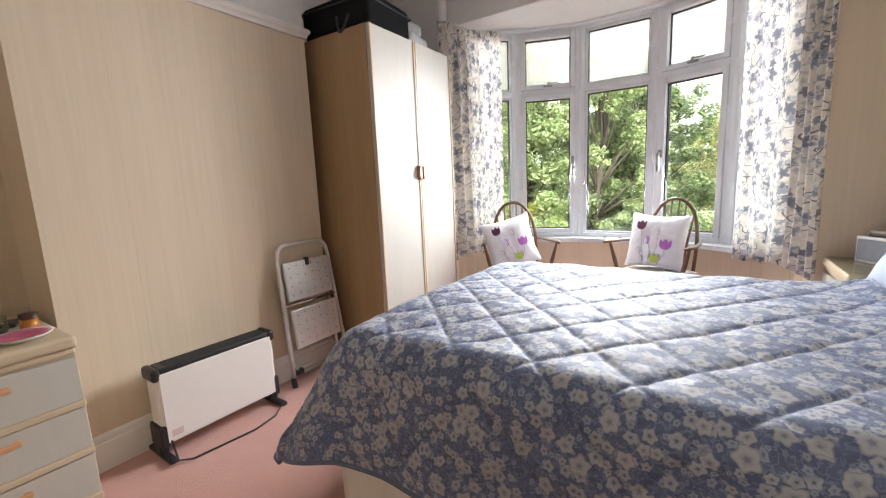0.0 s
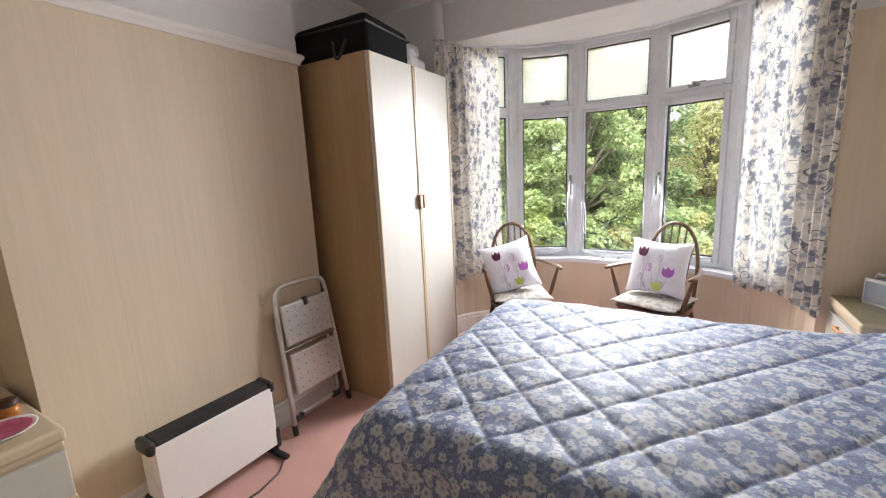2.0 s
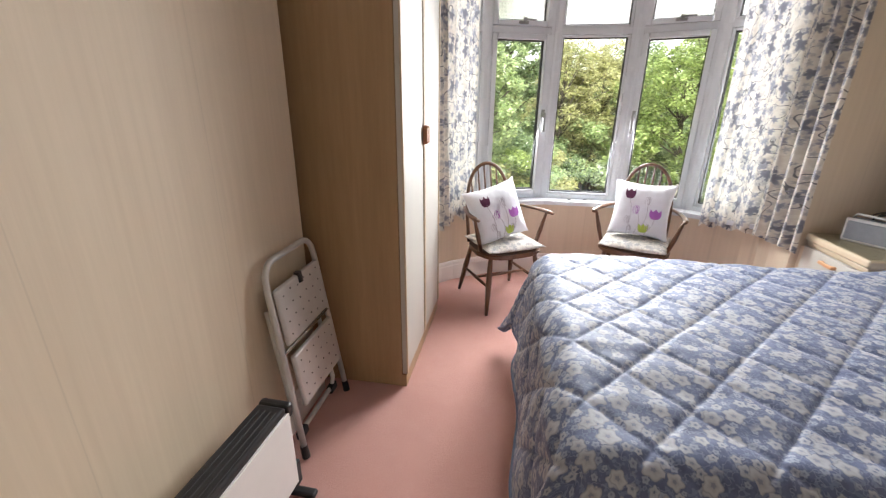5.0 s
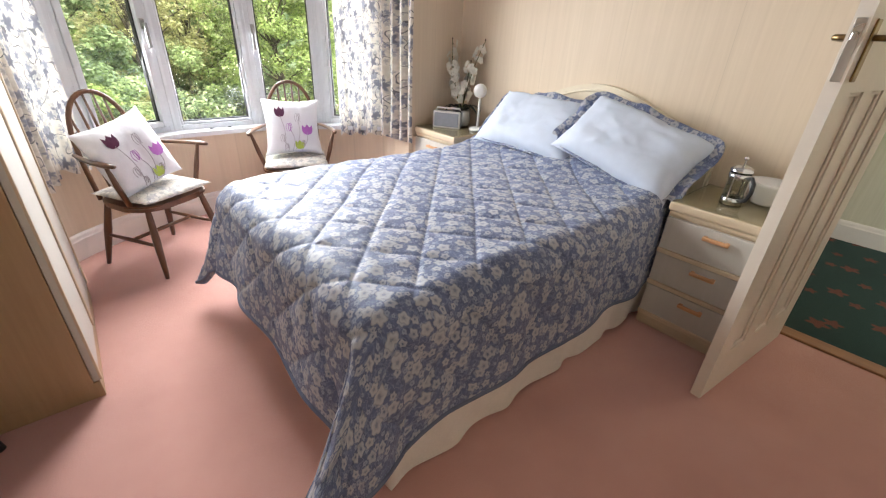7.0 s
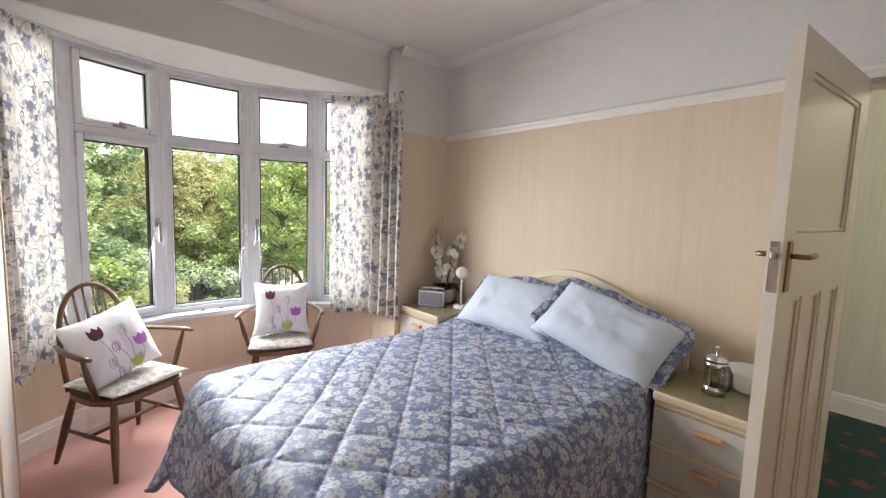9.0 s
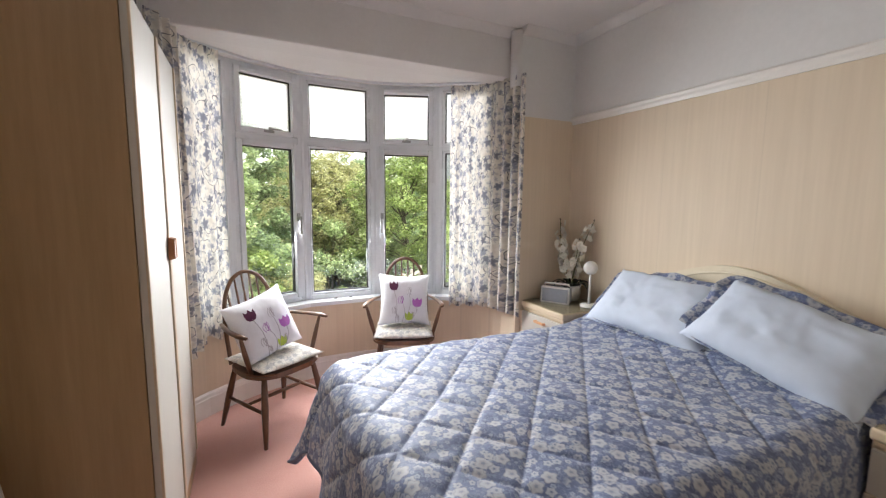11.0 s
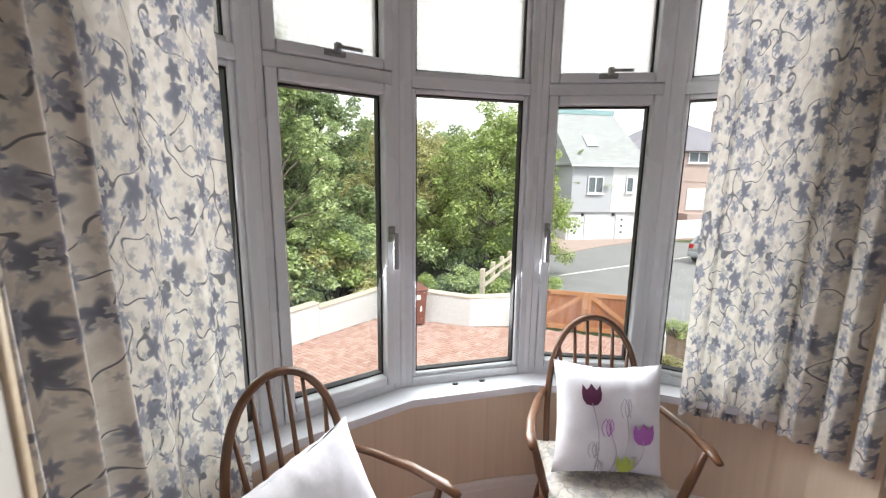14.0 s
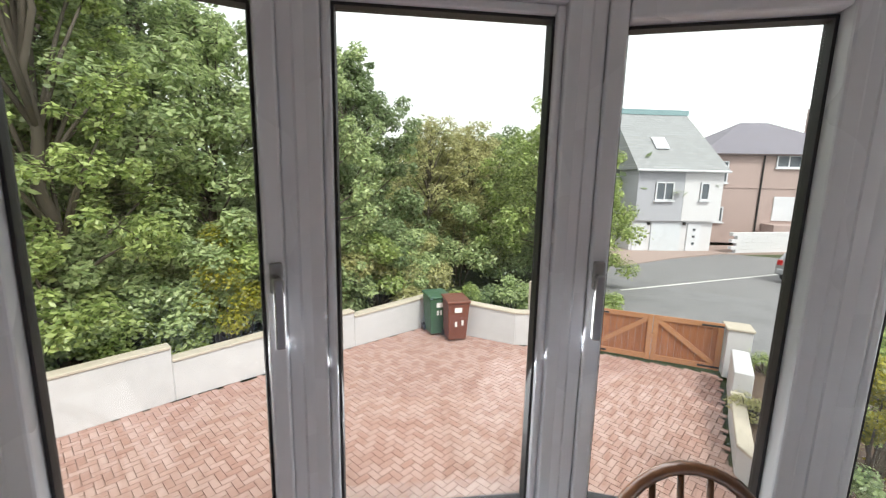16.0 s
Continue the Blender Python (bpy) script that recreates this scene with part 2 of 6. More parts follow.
def glass(name, gloss=0.05, tint=(0.96, 0.98, 0.97)):
    n = Nodes(name)
    tr = n.add("BsdfTransparent", Color=(*tint, 1))
    gl = n.add("BsdfGlossy", Roughness=0.02)
    fr = n.add("Fresnel", IOR=1.45)
    f = n.math("MINIMUM", n.math("MULTIPLY", fr.outputs[0], gloss * 20), 0.5)
    mx = n.add("MixShader", i0=f, i1=tr.outputs[0], i2=gl.outputs[0])
    n.t.links.new(mx.outputs[0], n.t.nodes["Material Output"].inputs[0])
    return n.m


def patterned_glass(name):
    """Obscured glass: it blurs what is behind and scatters the daylight."""
    n = Nodes(name)
    vo = n.add("TexVoronoi", Vector=n.coords(), Scale=46.0, Randomness=0.12)
    bp = n.add("Bump", Height=vo.outputs["Distance"], Strength=0.9, Distance=0.006)
    rf = n.add("BsdfRefraction", Color=(0.97, 0.98, 0.98, 1), Roughness=0.18, IOR=1.12, Normal=bp.outputs[0])
    tl = n.add("BsdfTranslucent", Color=(0.92, 0.93, 0.93, 1), Normal=bp.outputs[0])
    mx = n.add("MixShader", i0=0.45, i1=rf.outputs[0], i2=tl.outputs[0])
    n.t.links.new(mx.outputs[0], n.t.nodes["Material Output"].inputs[0])
    return n.m


M["glass"] = glass("window_glass")
M["obscure"] = patterned_glass("patterned_glass")
M["tabletop_glass"] = glass("tabletop_glass", 0.06, (0.94, 0.96, 0.91))

# ---- mesh helpers ----
def part(name, bm, mat, parent=None, label="", smooth=False, kind=""):
    me = bpy.data.meshes.new(name)
    bmesh.ops.recalc_face_normals(bm, faces=bm.faces[:])
    bm.to_mesh(me)
    bm.free()
    for m in (mat if isinstance(mat, (list, tuple)) else [mat]):
        me.materials.append(m)
    if smooth:
        for p in me.polygons:
            p.use_smooth = True
    ob = new(name, me)
    ob.parent = parent
    if label or kind:
        tagged(ob, label, kind=kind)
    return ob


def empty(name, m, label, category, group="", kind=""):
    ob = new(name)
    ob.empty_display_size = 0.1
    ob.matrix_world = m
    return tagged(ob, label, category, group, kind)


def box(bm, x0, x1, y0, y1, z0, z1, bevel=0.0, seg=2, mat=0):
    g = bmesh.ops.create_cube(bm, size=1.0)
    vs = g["verts"]
    for v in vs:
        v.co = Vector(((x0 + x1) / 2 + v.co.x * (x1 - x0), (y0 + y1) / 2 + v.co.y * (y1 - y0), (z0 + z1) / 2 + v.co.z * (z1 - z0)))
    faces = {f for v in vs for f in v.link_faces}
    for f in faces:
        f.material_index = mat
    if bevel:
        bmesh.ops.bevel(bm, geom=list({e for v in vs for e in v.link_edges}), offset=bevel, segments=seg, affect="EDGES", profile=0.5)
    return bm


def boxed(*a, **k):
    return box(bmesh.new(), *a, **k)


def tube(bm, pts, radii, n=10, caps=True):
    """A round bar along a line of points, each with its radius."""
    pts = [Vector(p) for p in pts]
    if not isinstance(radii, (list, tuple)):
        radii = [radii] * len(pts)
    rings, up = [], None
    for i, p in enumerate(pts):
        d = (pts[min(i + 1, len(pts) - 1)] - pts[max(i - 1, 0)]).normalized()
        if up is None:
            up = d.orthogonal().normalized()
        up = (up - d * up.dot(d)).normalized()
        side = d.cross(up)
        rings.append([bm.verts.new(p + (up * math.cos(a) + side * math.sin(a)) * radii[i]) for a in [2 * math.pi * k / n for k in range(n)]])
    for a, b in zip(rings, rings[1:]):
        for k in range(n):
            bm.faces.new((a[k], a[(k + 1) % n], b[(k + 1) % n], b[k]))
    if caps:
        bm.faces.new(rings[0][::-1])
        bm.faces.new(rings[-1])
    return bm


def lathe(bm, profile, n=24, at=(0, 0, 0)):
    """A turned shape round the z axis from (radius, height) pairs."""
    o = Vector(at)
    rings = []
    for r, z in profile:
        if r < 1e-5:
            rings.append([bm.verts.new(o + Vector((0, 0, z)))])
        else:
            rings.append([bm.verts.new(o + Vector((r * math.cos(2 * math.pi * k / n), r * math.sin(2 * math.pi * k / n), z))) for k in range(n)])
    for a, b in zip(rings, rings[1:]):
        for k in range(n):
            q = [a[k % len(a)], a[(k + 1) % len(a)], b[(k + 1) % len(b)], b[k % len(b)]]
            q = list(dict.fromkeys(q))
            if len(q) > 2:
                bm.faces.new(q)
    return bm


def prism(bm, poly, z0, z1, mat=0):
    lo = [bm.verts.new((x, y, z0)) for x, y in poly]
    hi = [bm.verts.new((x, y, z1)) for x, y in poly]
    fs = [bm.faces.new(lo[::-1]), bm.faces.new(hi)]
    for i in range(len(poly)):
        j = (i + 1) % len(poly)
        fs.append(bm.faces.new((lo[i], lo[j], hi[j], hi[i])))
    for f in fs:
        f.material_index = mat
    return bm


def sweep(bm, path, section, closed=False):
    """Sweep a section of (out, z) pairs along a path in plan; out is to the left of the way."""
    rows = []
    P = [Vector(p) for p in path]
    for i, p in enumerate(P):
        a = (P[i] - P[i - 1]).normalized() if i else (P[1] - P[0]).normalized()
        b = (P[i + 1] - P[i]).normalized() if i < len(P) - 1 else a
        d = (a + b).normalized()
        nrm = Vector((-d.y, d.x)) / max(0.4, d.dot(a))
        rows.append([bm.verts.new((p.x + nrm.x * o, p.y + nrm.y * o, z)) for o, z in section])
    k = len(section)
    for a, b in zip(rows, rows[1:]):
        for i in range(k):
            bm.faces.new((a[i], a[(i + 1) % k], b[(i + 1) % k], b[i]))
    bm.faces.new(rows[0])
    bm.faces.new(rows[-1][::-1])
    return bm


def smooth_line(pts, rounds=2):
    """Cut the corners of a line in plan."""
    p = [Vector(q) for q in pts]
    for _ in range(rounds):
        out = [p[0]]
        for a, b in zip(p, p[1:]):
            out += [a * 0.75 + b * 0.25, a * 0.25 + b * 0.75]
        p = out + [p[-1]]
    return p


# ---- room shell ----
CEIL, RAIL, G = 2.60, 1.994, -2.4
XE, XW, XB, YN, YS = 1.61, -1.72, -1.38, 3.15, -0.55


def wall(name, pieces, label, mats=None):
    """A wall of blocks, papered up to the picture rail and white above it."""
    bm = bmesh.new()
    for x0, x1, y0, y1, z0, z1 in pieces:
        if z0 < RAIL < z1:
            box(bm, x0, x1, y0, y1, z0, RAIL)
            box(bm, x0, x1, y0, y1, RAIL, z1, mat=1)
        else:
            box(bm, x0, x1, y0, y1, z0, z1, mat=int(z0 >= RAIL))
    return tagged(part(name, bm, mats or [M["paper"], M["white_wall"]]), label, "wall", kind="structure")


DY0, DY1, DTOP = -0.05, 0.73, 1.975
wall("wall_east", [(XE, XE + 0.12, YS - 0.1, DY0, 0, CEIL), (XE, XE + 0.12, DY1, YN + 0.3, 0, CEIL), (XE, XE + 0.12, DY0, DY1, DTOP, CEIL)], "cream papered wall with white paint above the rail")
wall("wall_west", [(XW - 0.12, XW, YS - 0.1, YN + 0.3, 0, CEIL)], "cream papered alcove wall")
wall("chimney_breast", [(XW, XB, 0.825, 2.11, 0, CEIL)], "cream papered chimney breast")
wall("wall_south", [(XW - 0.12, XE + 0.12, YS - 0.12, YS, 0, CEIL)], "cream papered wall behind the door")
wall("wall_north_east", [(1.12, XE, YN, YN + 0.3, 0, CEIL)], "cream papered wall beside the bay")
wall("wall_north_west", [(XW, -1.12, YN, YN + 0.3, 0, CEIL)], "cream papered wall beside the bay")

beam = boxed(-1.12, 1.12, 3.25, 3.45, 2.275, CEIL, 0.008)
tagged(part("bay_beam", beam, M["white_wall"]), "white plastered beam over the bay window", "beam", kind="structure")
for sx in (-1, 1):
    bm = bmesh.new()
    tube(bm, [(sx * 1.115, 3.20, 2.20), (sx * 1.115, 3.20, CEIL - 0.02)], 0.05, 16)
    tagged(part("bay_corner_bead", bm, M["white_wall"], smooth=True), "rounded white plaster corner at the bay opening", "trim", kind="structure")

floor_bm = boxed(XW - 0.1, XE + 0.045, YS - 0.1, 3.2, -0.12, 0.0)
HALF = [(0.275, 3.90), (0.70, 3.755), (1.10, 3.455), (1.17, 3.12)]
INNER = [(-x, y) for x, y in HALF[::-1]] + HALF
bay_line = smooth_line(INNER)
prism(floor_bm, [(p.x * 1.06, p.y + 0.03) for p in bay_line], -0.12, -0.001)
tagged(part("floor", floor_bm, M["carpet"]), "pink fitted carpet with worn pile", "floor", kind="structure")
tagged(part("ceiling", boxed(XW - 0.12, XE + 0.12, YS - 0.12, 3.45, CEIL, CEIL + 0.12), M["ceiling"]), "white painted ceiling", "ceiling", kind="structure")
soffit = prism(bmesh.new(), [(-1.36, 3.3), *[(p.x * 1.13, p.y + 0.16) for p in bay_line], (1.36, 3.3)], 2.30, 2.42)
tagged(part("bay_ceiling", soffit, M["ceiling"]), "white painted ceiling of the bay", "ceiling", kind="structure")
roof = prism(bmesh.new(), [(-1.5, 3.45), *[(p.x * 1.25, p.y + 0.3) for p in bay_line], (1.5, 3.45)], 2.42, 2.52)
tagged(part("bay_roof", roof, M["gasket"]), "dark flat roof over the bay", "roof", kind="structure")

bay = bmesh.new()
sweep(bay, bay_line, [(0, 0), (0.22, 0), (0.22, 0.57), (0, 0.57)])
tagged(part("bay_wall", bay, M["paper"]), "papered low wall under the bay window", "wall", kind="structure")
bay = bmesh.new()
sweep(bay, bay_line, [(0.14, G), (0.24, G), (0.24, -0.02), (0.14, -0.02)])
tagged(part("bay_outer_wall", bay, M["white_wall"]), "rendered outer wall under the bay", "wall", kind="structure")
jamb = bmesh.new()
for sx in (-1, 1):
    box(jamb, min(sx * 1.17, sx * 1.36), max(sx * 1.17, sx * 1.36), 3.2, 3.50, 0.56, 2.3)
tagged(part("bay_jamb", jamb, M["paper"]), "papered end walls of the bay", "wall", kind="structure")

SKIRT = [(0, 0), (-0.02, 0), (-0.02, 0.115), (-0.016, 0.122), (-0.014, 0.14), (-0.006, 0.152), (0, 0.152)]


def skirting(name, path):
    bm = bmesh.new()
    sweep(bm, path, SKIRT)
    tagged(part(name, bm, M["gloss"]), "white gloss moulded skirting board", "skirting", kind="structure")


skirting("baseboard_bay", bay_line)
skirting("baseboard_east", [(XE, YN), (XE, DY1 + 0.08)])
skirting("baseboard_breast", [(XW, 0.825), (XB, 0.825), (XB, 2.11), (XW, 2.11)][::1])
skirting("baseboard_alcove", [(XW, YS), (XW, 0.825)])
skirting("baseboard_south", [(XE, YS), (XW, YS)])
skirting("baseboard_alcove_north", [(XW, 2.11), (XW, YN)])

RSEC = [(0, RAIL - 0.025), (-0.012, RAIL - 0.025), (-0.016, RAIL - 0.008), (-0.026, RAIL + 0.004), (-0.03, RAIL + 0.018), (-0.02, RAIL + 0.03), (0, RAIL + 0.032)]
CSEC = [(0, CEIL - 0.055), (-0.01, CEIL - 0.05), (-0.03, CEIL - 0.03), (-0.05, CEIL - 0.01), (-0.055, CEIL), (0, CEIL)]


def rail(path, names=("picture_rail", "cornice")):
    for nm, sec in zip(names, (RSEC, CSEC)):
        if not nm:
            continue
        bm = bmesh.new()
        sweep(bm, path, sec)
        if nm == "picture_rail":
            tagged(part(nm, bm, M["gloss"]), "white painted picture rail", "picture rail", kind="structure")
        else:
            tagged(part(nm, bm, M["white_wall"]), "small white plaster cornice", "cornice", kind="structure")


rail([(XE, YN), (XE, YS)])
rail([(XW, 2.11), (XW, YN), (-1.12, YN)], ("", "cornice"))
rail([(XW, YS), (XW, 0.825), (XB, 0.825), (XB, 2.11), (XW, 2.11)])
rail([(1.12, YN), (XE, YN)], ("", "cornice"))
rail([(-1.08, 3.25), (1.08, 3.25)], ("", "cornice"))

# ---- landing beyond the door ----
hall = bmesh.new()
box(hall, 3.5, 3.62, -1.6, 2.0, 0, CEIL)
box(hall, XE + 0.12, 3.5, 1.9, 2.0, 0, CEIL)
box(hall, XE + 0.12, 3.5, -1.6, -1.5, 0, CEIL)
M["hall_paper"] = wallpaper("hall_wallpaper", (0.56, 0.55, 0.43), (0.66, 0.65, 0.53))
tagged(part("hall_wall", hall, M["hall_paper"]), "pale green striped wallpaper on the landing", "wall", kind="structure")
tagged(part("hall_floor", boxed(XE + 0.12, 3.5, -1.5, 1.9, -0.12, -0.004), M["hall_carpet"]), "dark green landing carpet with red flowers", "floor", kind="structure")
tagged(part("hall_ceiling", boxed(XE + 0.12, 3.62, -1.6, 2.0, CEIL, CEIL + 0.1), M["ceiling"]), "white landing ceiling", "ceiling", kind="structure")
skirting("baseboard_hall", [(3.5, 1.9), (3.5, -1.5)])
tagged(part("threshold", boxed(XE + 0.045, XE + 0.13, DY0 + 0.02, DY1 - 0.02, -0.02, 0.012, 0.005), timber("threshold_wood", (0.22, 0.10, 0.04), (0.36, 0.17, 0.08), 0.4, "y")), "brown wooden threshold strip", "threshold", kind="structure")

arch = bmesh.new()
for y0, y1, z0, z1 in ((DY0 - 0.06, DY0 + 0.01, 0, DTOP + 0.06), (DY1 - 0.01, DY1 + 0.06, 0, DTOP + 0.06), (DY0, DY1, DTOP - 0.01, DTOP + 0.06)):
    box(arch, XE - 0.018, XE + 0.004, y0, y1, z0, z1, 0.005)
for y0, y1, z0, z1 in ((DY0 - 0.001, DY0 + 0.025, 0, DTOP), (DY1 - 0.025, DY1 + 0.001, 0, DTOP), (DY0, DY1, DTOP - 0.025, DTOP + 0.001)):
    box(arch, XE + 0.002, XE + 0.118, y0, y1, z0, z1)
tagged(part("door_frame", arch, M["gloss"]), "white painted door frame and architrave", "door frame", kind="structure")


def panel_door():
    """Four-panel door with one tall panel over three narrow ones; hinge at the origin, the leaf along +x."""
    W, H, T = 0.762, 1.955, 0.038
    d = empty("door_1", pose(XE - 0.005, DY1 - 0.03, 0.008, 0, 0, 180 - 6.6), "open cream panelled bedroom door, ajar into the room", "door", kind="structure")
    bm = bmesh.new()
    st, lock = 0.105, (1.16, 1.37)
    for x0, x1, z0, z1 in ((0, st, 0, H), (W - st, W, 0, H), (st, W - st, 0, 0.2), (st, W - st, *lock), (st, W - st, H - 0.105, H)):
        box(bm, x0, x1, -T / 2, T / 2, z0, z1)
    bay_w = (W - 2 * st - 2 * 0.085) / 3
    for i in range(2):
        x = st + bay_w * (i + 1) + 0.085 * i
        box(bm, x, x + 0.085, -T / 2, T / 2, 0.2, lock[0])
    part("leaf", bm, M["door_paint"], d)
    for x0, x1, z0, z1 in [(st + (bay_w + 0.085) * i, st + (bay_w + 0.085) * i + bay_w, 0.2, lock[0]) for i in range(3)] + [(st, W - st, lock[1], H - 0.105)]:
        b = boxed(x0, x1, -0.006, 0.006, z0, z1)
        for a in (-1, 1):
            for u0, u1, w0, w1 in ((x0, x0 + 0.014, z0, z1), (x1 - 0.014, x1, z0, z1), (x0, x1, z0, z0 + 0.014), (x0, x1, z1 - 0.014, z1)):
                box(b, u0, u1, min(a * 0.006, a * 0.014), max(a * 0.006, a * 0.014), w0, w1, 0.003, 1)
        part("panel", b, M["door_paint"], d)
    for a in (-1, 1):
        hb = boxed(W - 0.075, W - 0.04, min(a * T / 2, a * (T / 2 + 0.006)), max(a * T / 2, a * (T / 2 + 0.006)), 1.19, 1.345, 0.003)
        plate = part("handle_plate", hb, M["brass"], d, "dull bronze handle plate")
        y = a * (T / 2 + 0.04)
        lv = tube(bmesh.new(), [(W - 0.058, a * T / 2, 1.30), (W - 0.058, y, 1.30), (W - 0.075, y * 1.05, 1.30), (W - 0.12, y, 1.297), (W - 0.15, y, 1.302), (W - 0.165, y, 1.30)], [0.008, 0.008, 0.009, 0.007, 0.009, 0.005], 10)
        part("lever", lv, M["brass"], plate, "", True)
    part("lock_face", boxed(W - 0.001, W + 0.002, -0.012, 0.012, 1.19, 1.345, 0.001, 1), M["steel"], d, "steel lock face")
    part("latch", boxed(W, W + 0.010, -0.006, 0.006, 1.292, 1.312, 0.002), M["steel"], d)


panel_door()

# ---- bay window ----
POST = [(0.285, 4.0), (0.779, 3.818), (1.15, 3.50)]
POSTS = [(-x, y) for x, y in POST[::-1]] + POST
ZS, ZT = 0.60, 2.302


def window(index, p0, p1, opening=0):
    """One facet of the bay. opening: -1 or 1 for a casement with its handle at that end, 0 for fixed lights."""
    a, b = Vector(p0), Vector(p1)
    W, mid = (b - a).length, (a + b) / 2
    ang = math.degrees(math.atan2(b.y - a.y, b.x - a.x))
    what = "white plastic casement window with a top vent" if opening else "white plastic fixed window with a patterned top light"
    w = empty("window_%d" % index, pose(mid.x, mid.y, 0, 0, 0, ang), what, "window", "facets of the bay window", "structure")
    h, o = W / 2, 0.045
    fb = bmesh.new()
    for x0, x1, z0, z1 in ((-h, -h + o, ZS, ZT), (h - o, h, ZS, ZT), (-h + o, h - o, ZS, ZS + 0.038), (-h + o, h - o, ZT - 0.03, ZT), (-h + o, h - o, 1.795, 1.840)):
        box(fb, x0, x1, -0.035, 0.035, z0, z1, 0.004)
    part("window_frame", fb, M["upvc"], w)
    for z0, z1, top in ((ZS + 0.038, 1.795, False), (1.840, ZT - 0.03, True)):
        x0, x1 = -h + o, h - o
        if opening:
            s = bmesh.new()
            k = 0.038
            for u0, u1, w0, w1 in ((x0, x0 + k, z0, z1), (x1 - k, x1, z0, z1), (x0 + k, x1 - k, z0, z0 + k), (x0 + k, x1 - k, z1 - k, z1)):
                box(s, u0 + 0.001, u1 - 0.001, -0.05, 0.03, w0 + 0.001, w1 - 0.001, 0.006)
            part("sash", s, M["upvc"], w)
            x0, x1, z0, z1 = x0 + k, x1 - k, z0 + k, z1 - k
        else:
            s = bmesh.new()
            k = 0.018
            for u0, u1, w0, w1 in ((x0, x0 + k, z0, z1), (x1 - k, x1, z0, z1), (x0 + k, x1 - k, z0, z0 + k), (x0 + k, x1 - k, z1 - k, z1)):
                box(s, u0, u1, -0.024, 0.02, w0, w1, 0.006)
            part("glazing_bead", s, M["upvc"], w)
            x0, x1, z0, z1 = x0 + k, x1 - k, z0 + k, z1 - k
        g = bmesh.new()
        k = 0.006
        for u0, u1, w0, w1 in ((x0, x0 + k, z0, z1), (x1 - k, x1, z0, z1), (x0 + k, x1 - k, z0, z0 + k), (x0 + k, x1 - k, z1 - k, z1)):
            box(g, u0, u1, -0.008, 0.026, w0, w1)
        part("gasket", g, M["gasket"], w)
        p = part("patterned_pane" if top else "pane", boxed(x0, x1, 0.004, 0.008, z0, z1), M["obscure"] if top else M["glass"], w)
        p.visible_shadow = False
        if opening and not top:
            hx = opening * (h - o - 0.019)
            hb = boxed(hx - 0.012, hx + 0.012, -0.066, -0.05, 1.225, 1.285, 0.004)
            tube(hb, [(hx, -0.06, 1.252), (hx, -0.085, 1.252)], 0.01, 10)
            hd = part("window_handle", hb, M["satin"], w, "chrome window handle")
            part("lever", boxed(hx - 0.009, hx + 0.009, -0.098, -0.08, 1.125, 1.262, 0.004), M["satin"], hd)
        if opening and top:
            sb = boxed(-0.035, 0.035, -0.066, -0.05, z0 - 0.026, z0 - 0.008, 0.003)
            box(sb, -0.006, 0.014, -0.085, -0.06, z0 - 0.022, z0 + 0.012, 0.004)
            box(sb, 0.0, opening * -0.085 if opening < 0 else 0.085, -0.088, -0.076, z0 - 0.006, z0 + 0.004, 0.002)
            part("window_stay", sb, M["satin"], w, "chrome vent stay")
    return w


kinds = (0, 1, 0, -1, 0)
for i, (p, q, k) in enumerate(zip(POSTS, POSTS[1:], kinds)):
    window(i + 1, p, q, k)
for x, y in POSTS:
    bm = bmesh.new()
    tube(bm, [(x, y, ZS), (x, y, ZT)], 0.042, 8)
    tagged(part("bay_post", bm, M["upvc"]), "white plastic bay post between window facets", "window post", "bay posts", "structure")
sill = bmesh.new()
out = POSTS
inn = [(-1.10, 3.40), (-0.685, 3.70), (-0.262, 3.855), (0.262, 3.855), (0.685, 3.70), (1.10, 3.40)]
for i in range(5):
    prism(sill, [inn[i], inn[i + 1], (out[i + 1][0], out[i + 1][1]), (out[i][0], out[i][1])], 0.572, 0.603)
bmesh.ops.remove_doubles(sill, verts=sill.verts[:], dist=0.0005)
tagged(part("window_sill", sill, M["upvc"]), "white plastic window board round the bay", "window sill", kind="structure")
for u in (-0.06, 0.06):
    bm = boxed(u - 0.012, u + 0.012, 3.93, 3.942, 0.603, 0.609, 0.002)
    tagged(part("window_wedge", bm, M["black"]), "small black plastic packer lying on the sill", "packer")
tag_track = sweep(bmesh.new(), [(-1.12, 3.3), (-0.95, 3.52), (-0.6, 3.75), (-0.25, 3.87), (0.25, 3.87), (0.6, 3.75), (0.95, 3.52), (1.12, 3.3)], [(0, 2.285), (0.012, 2.285), (0.012, 2.302), (0, 2.302)])
tagged(part("curtain_track", tag_track, M["upvc"]), "white plastic curtain track bent round the bay", "curtain track")

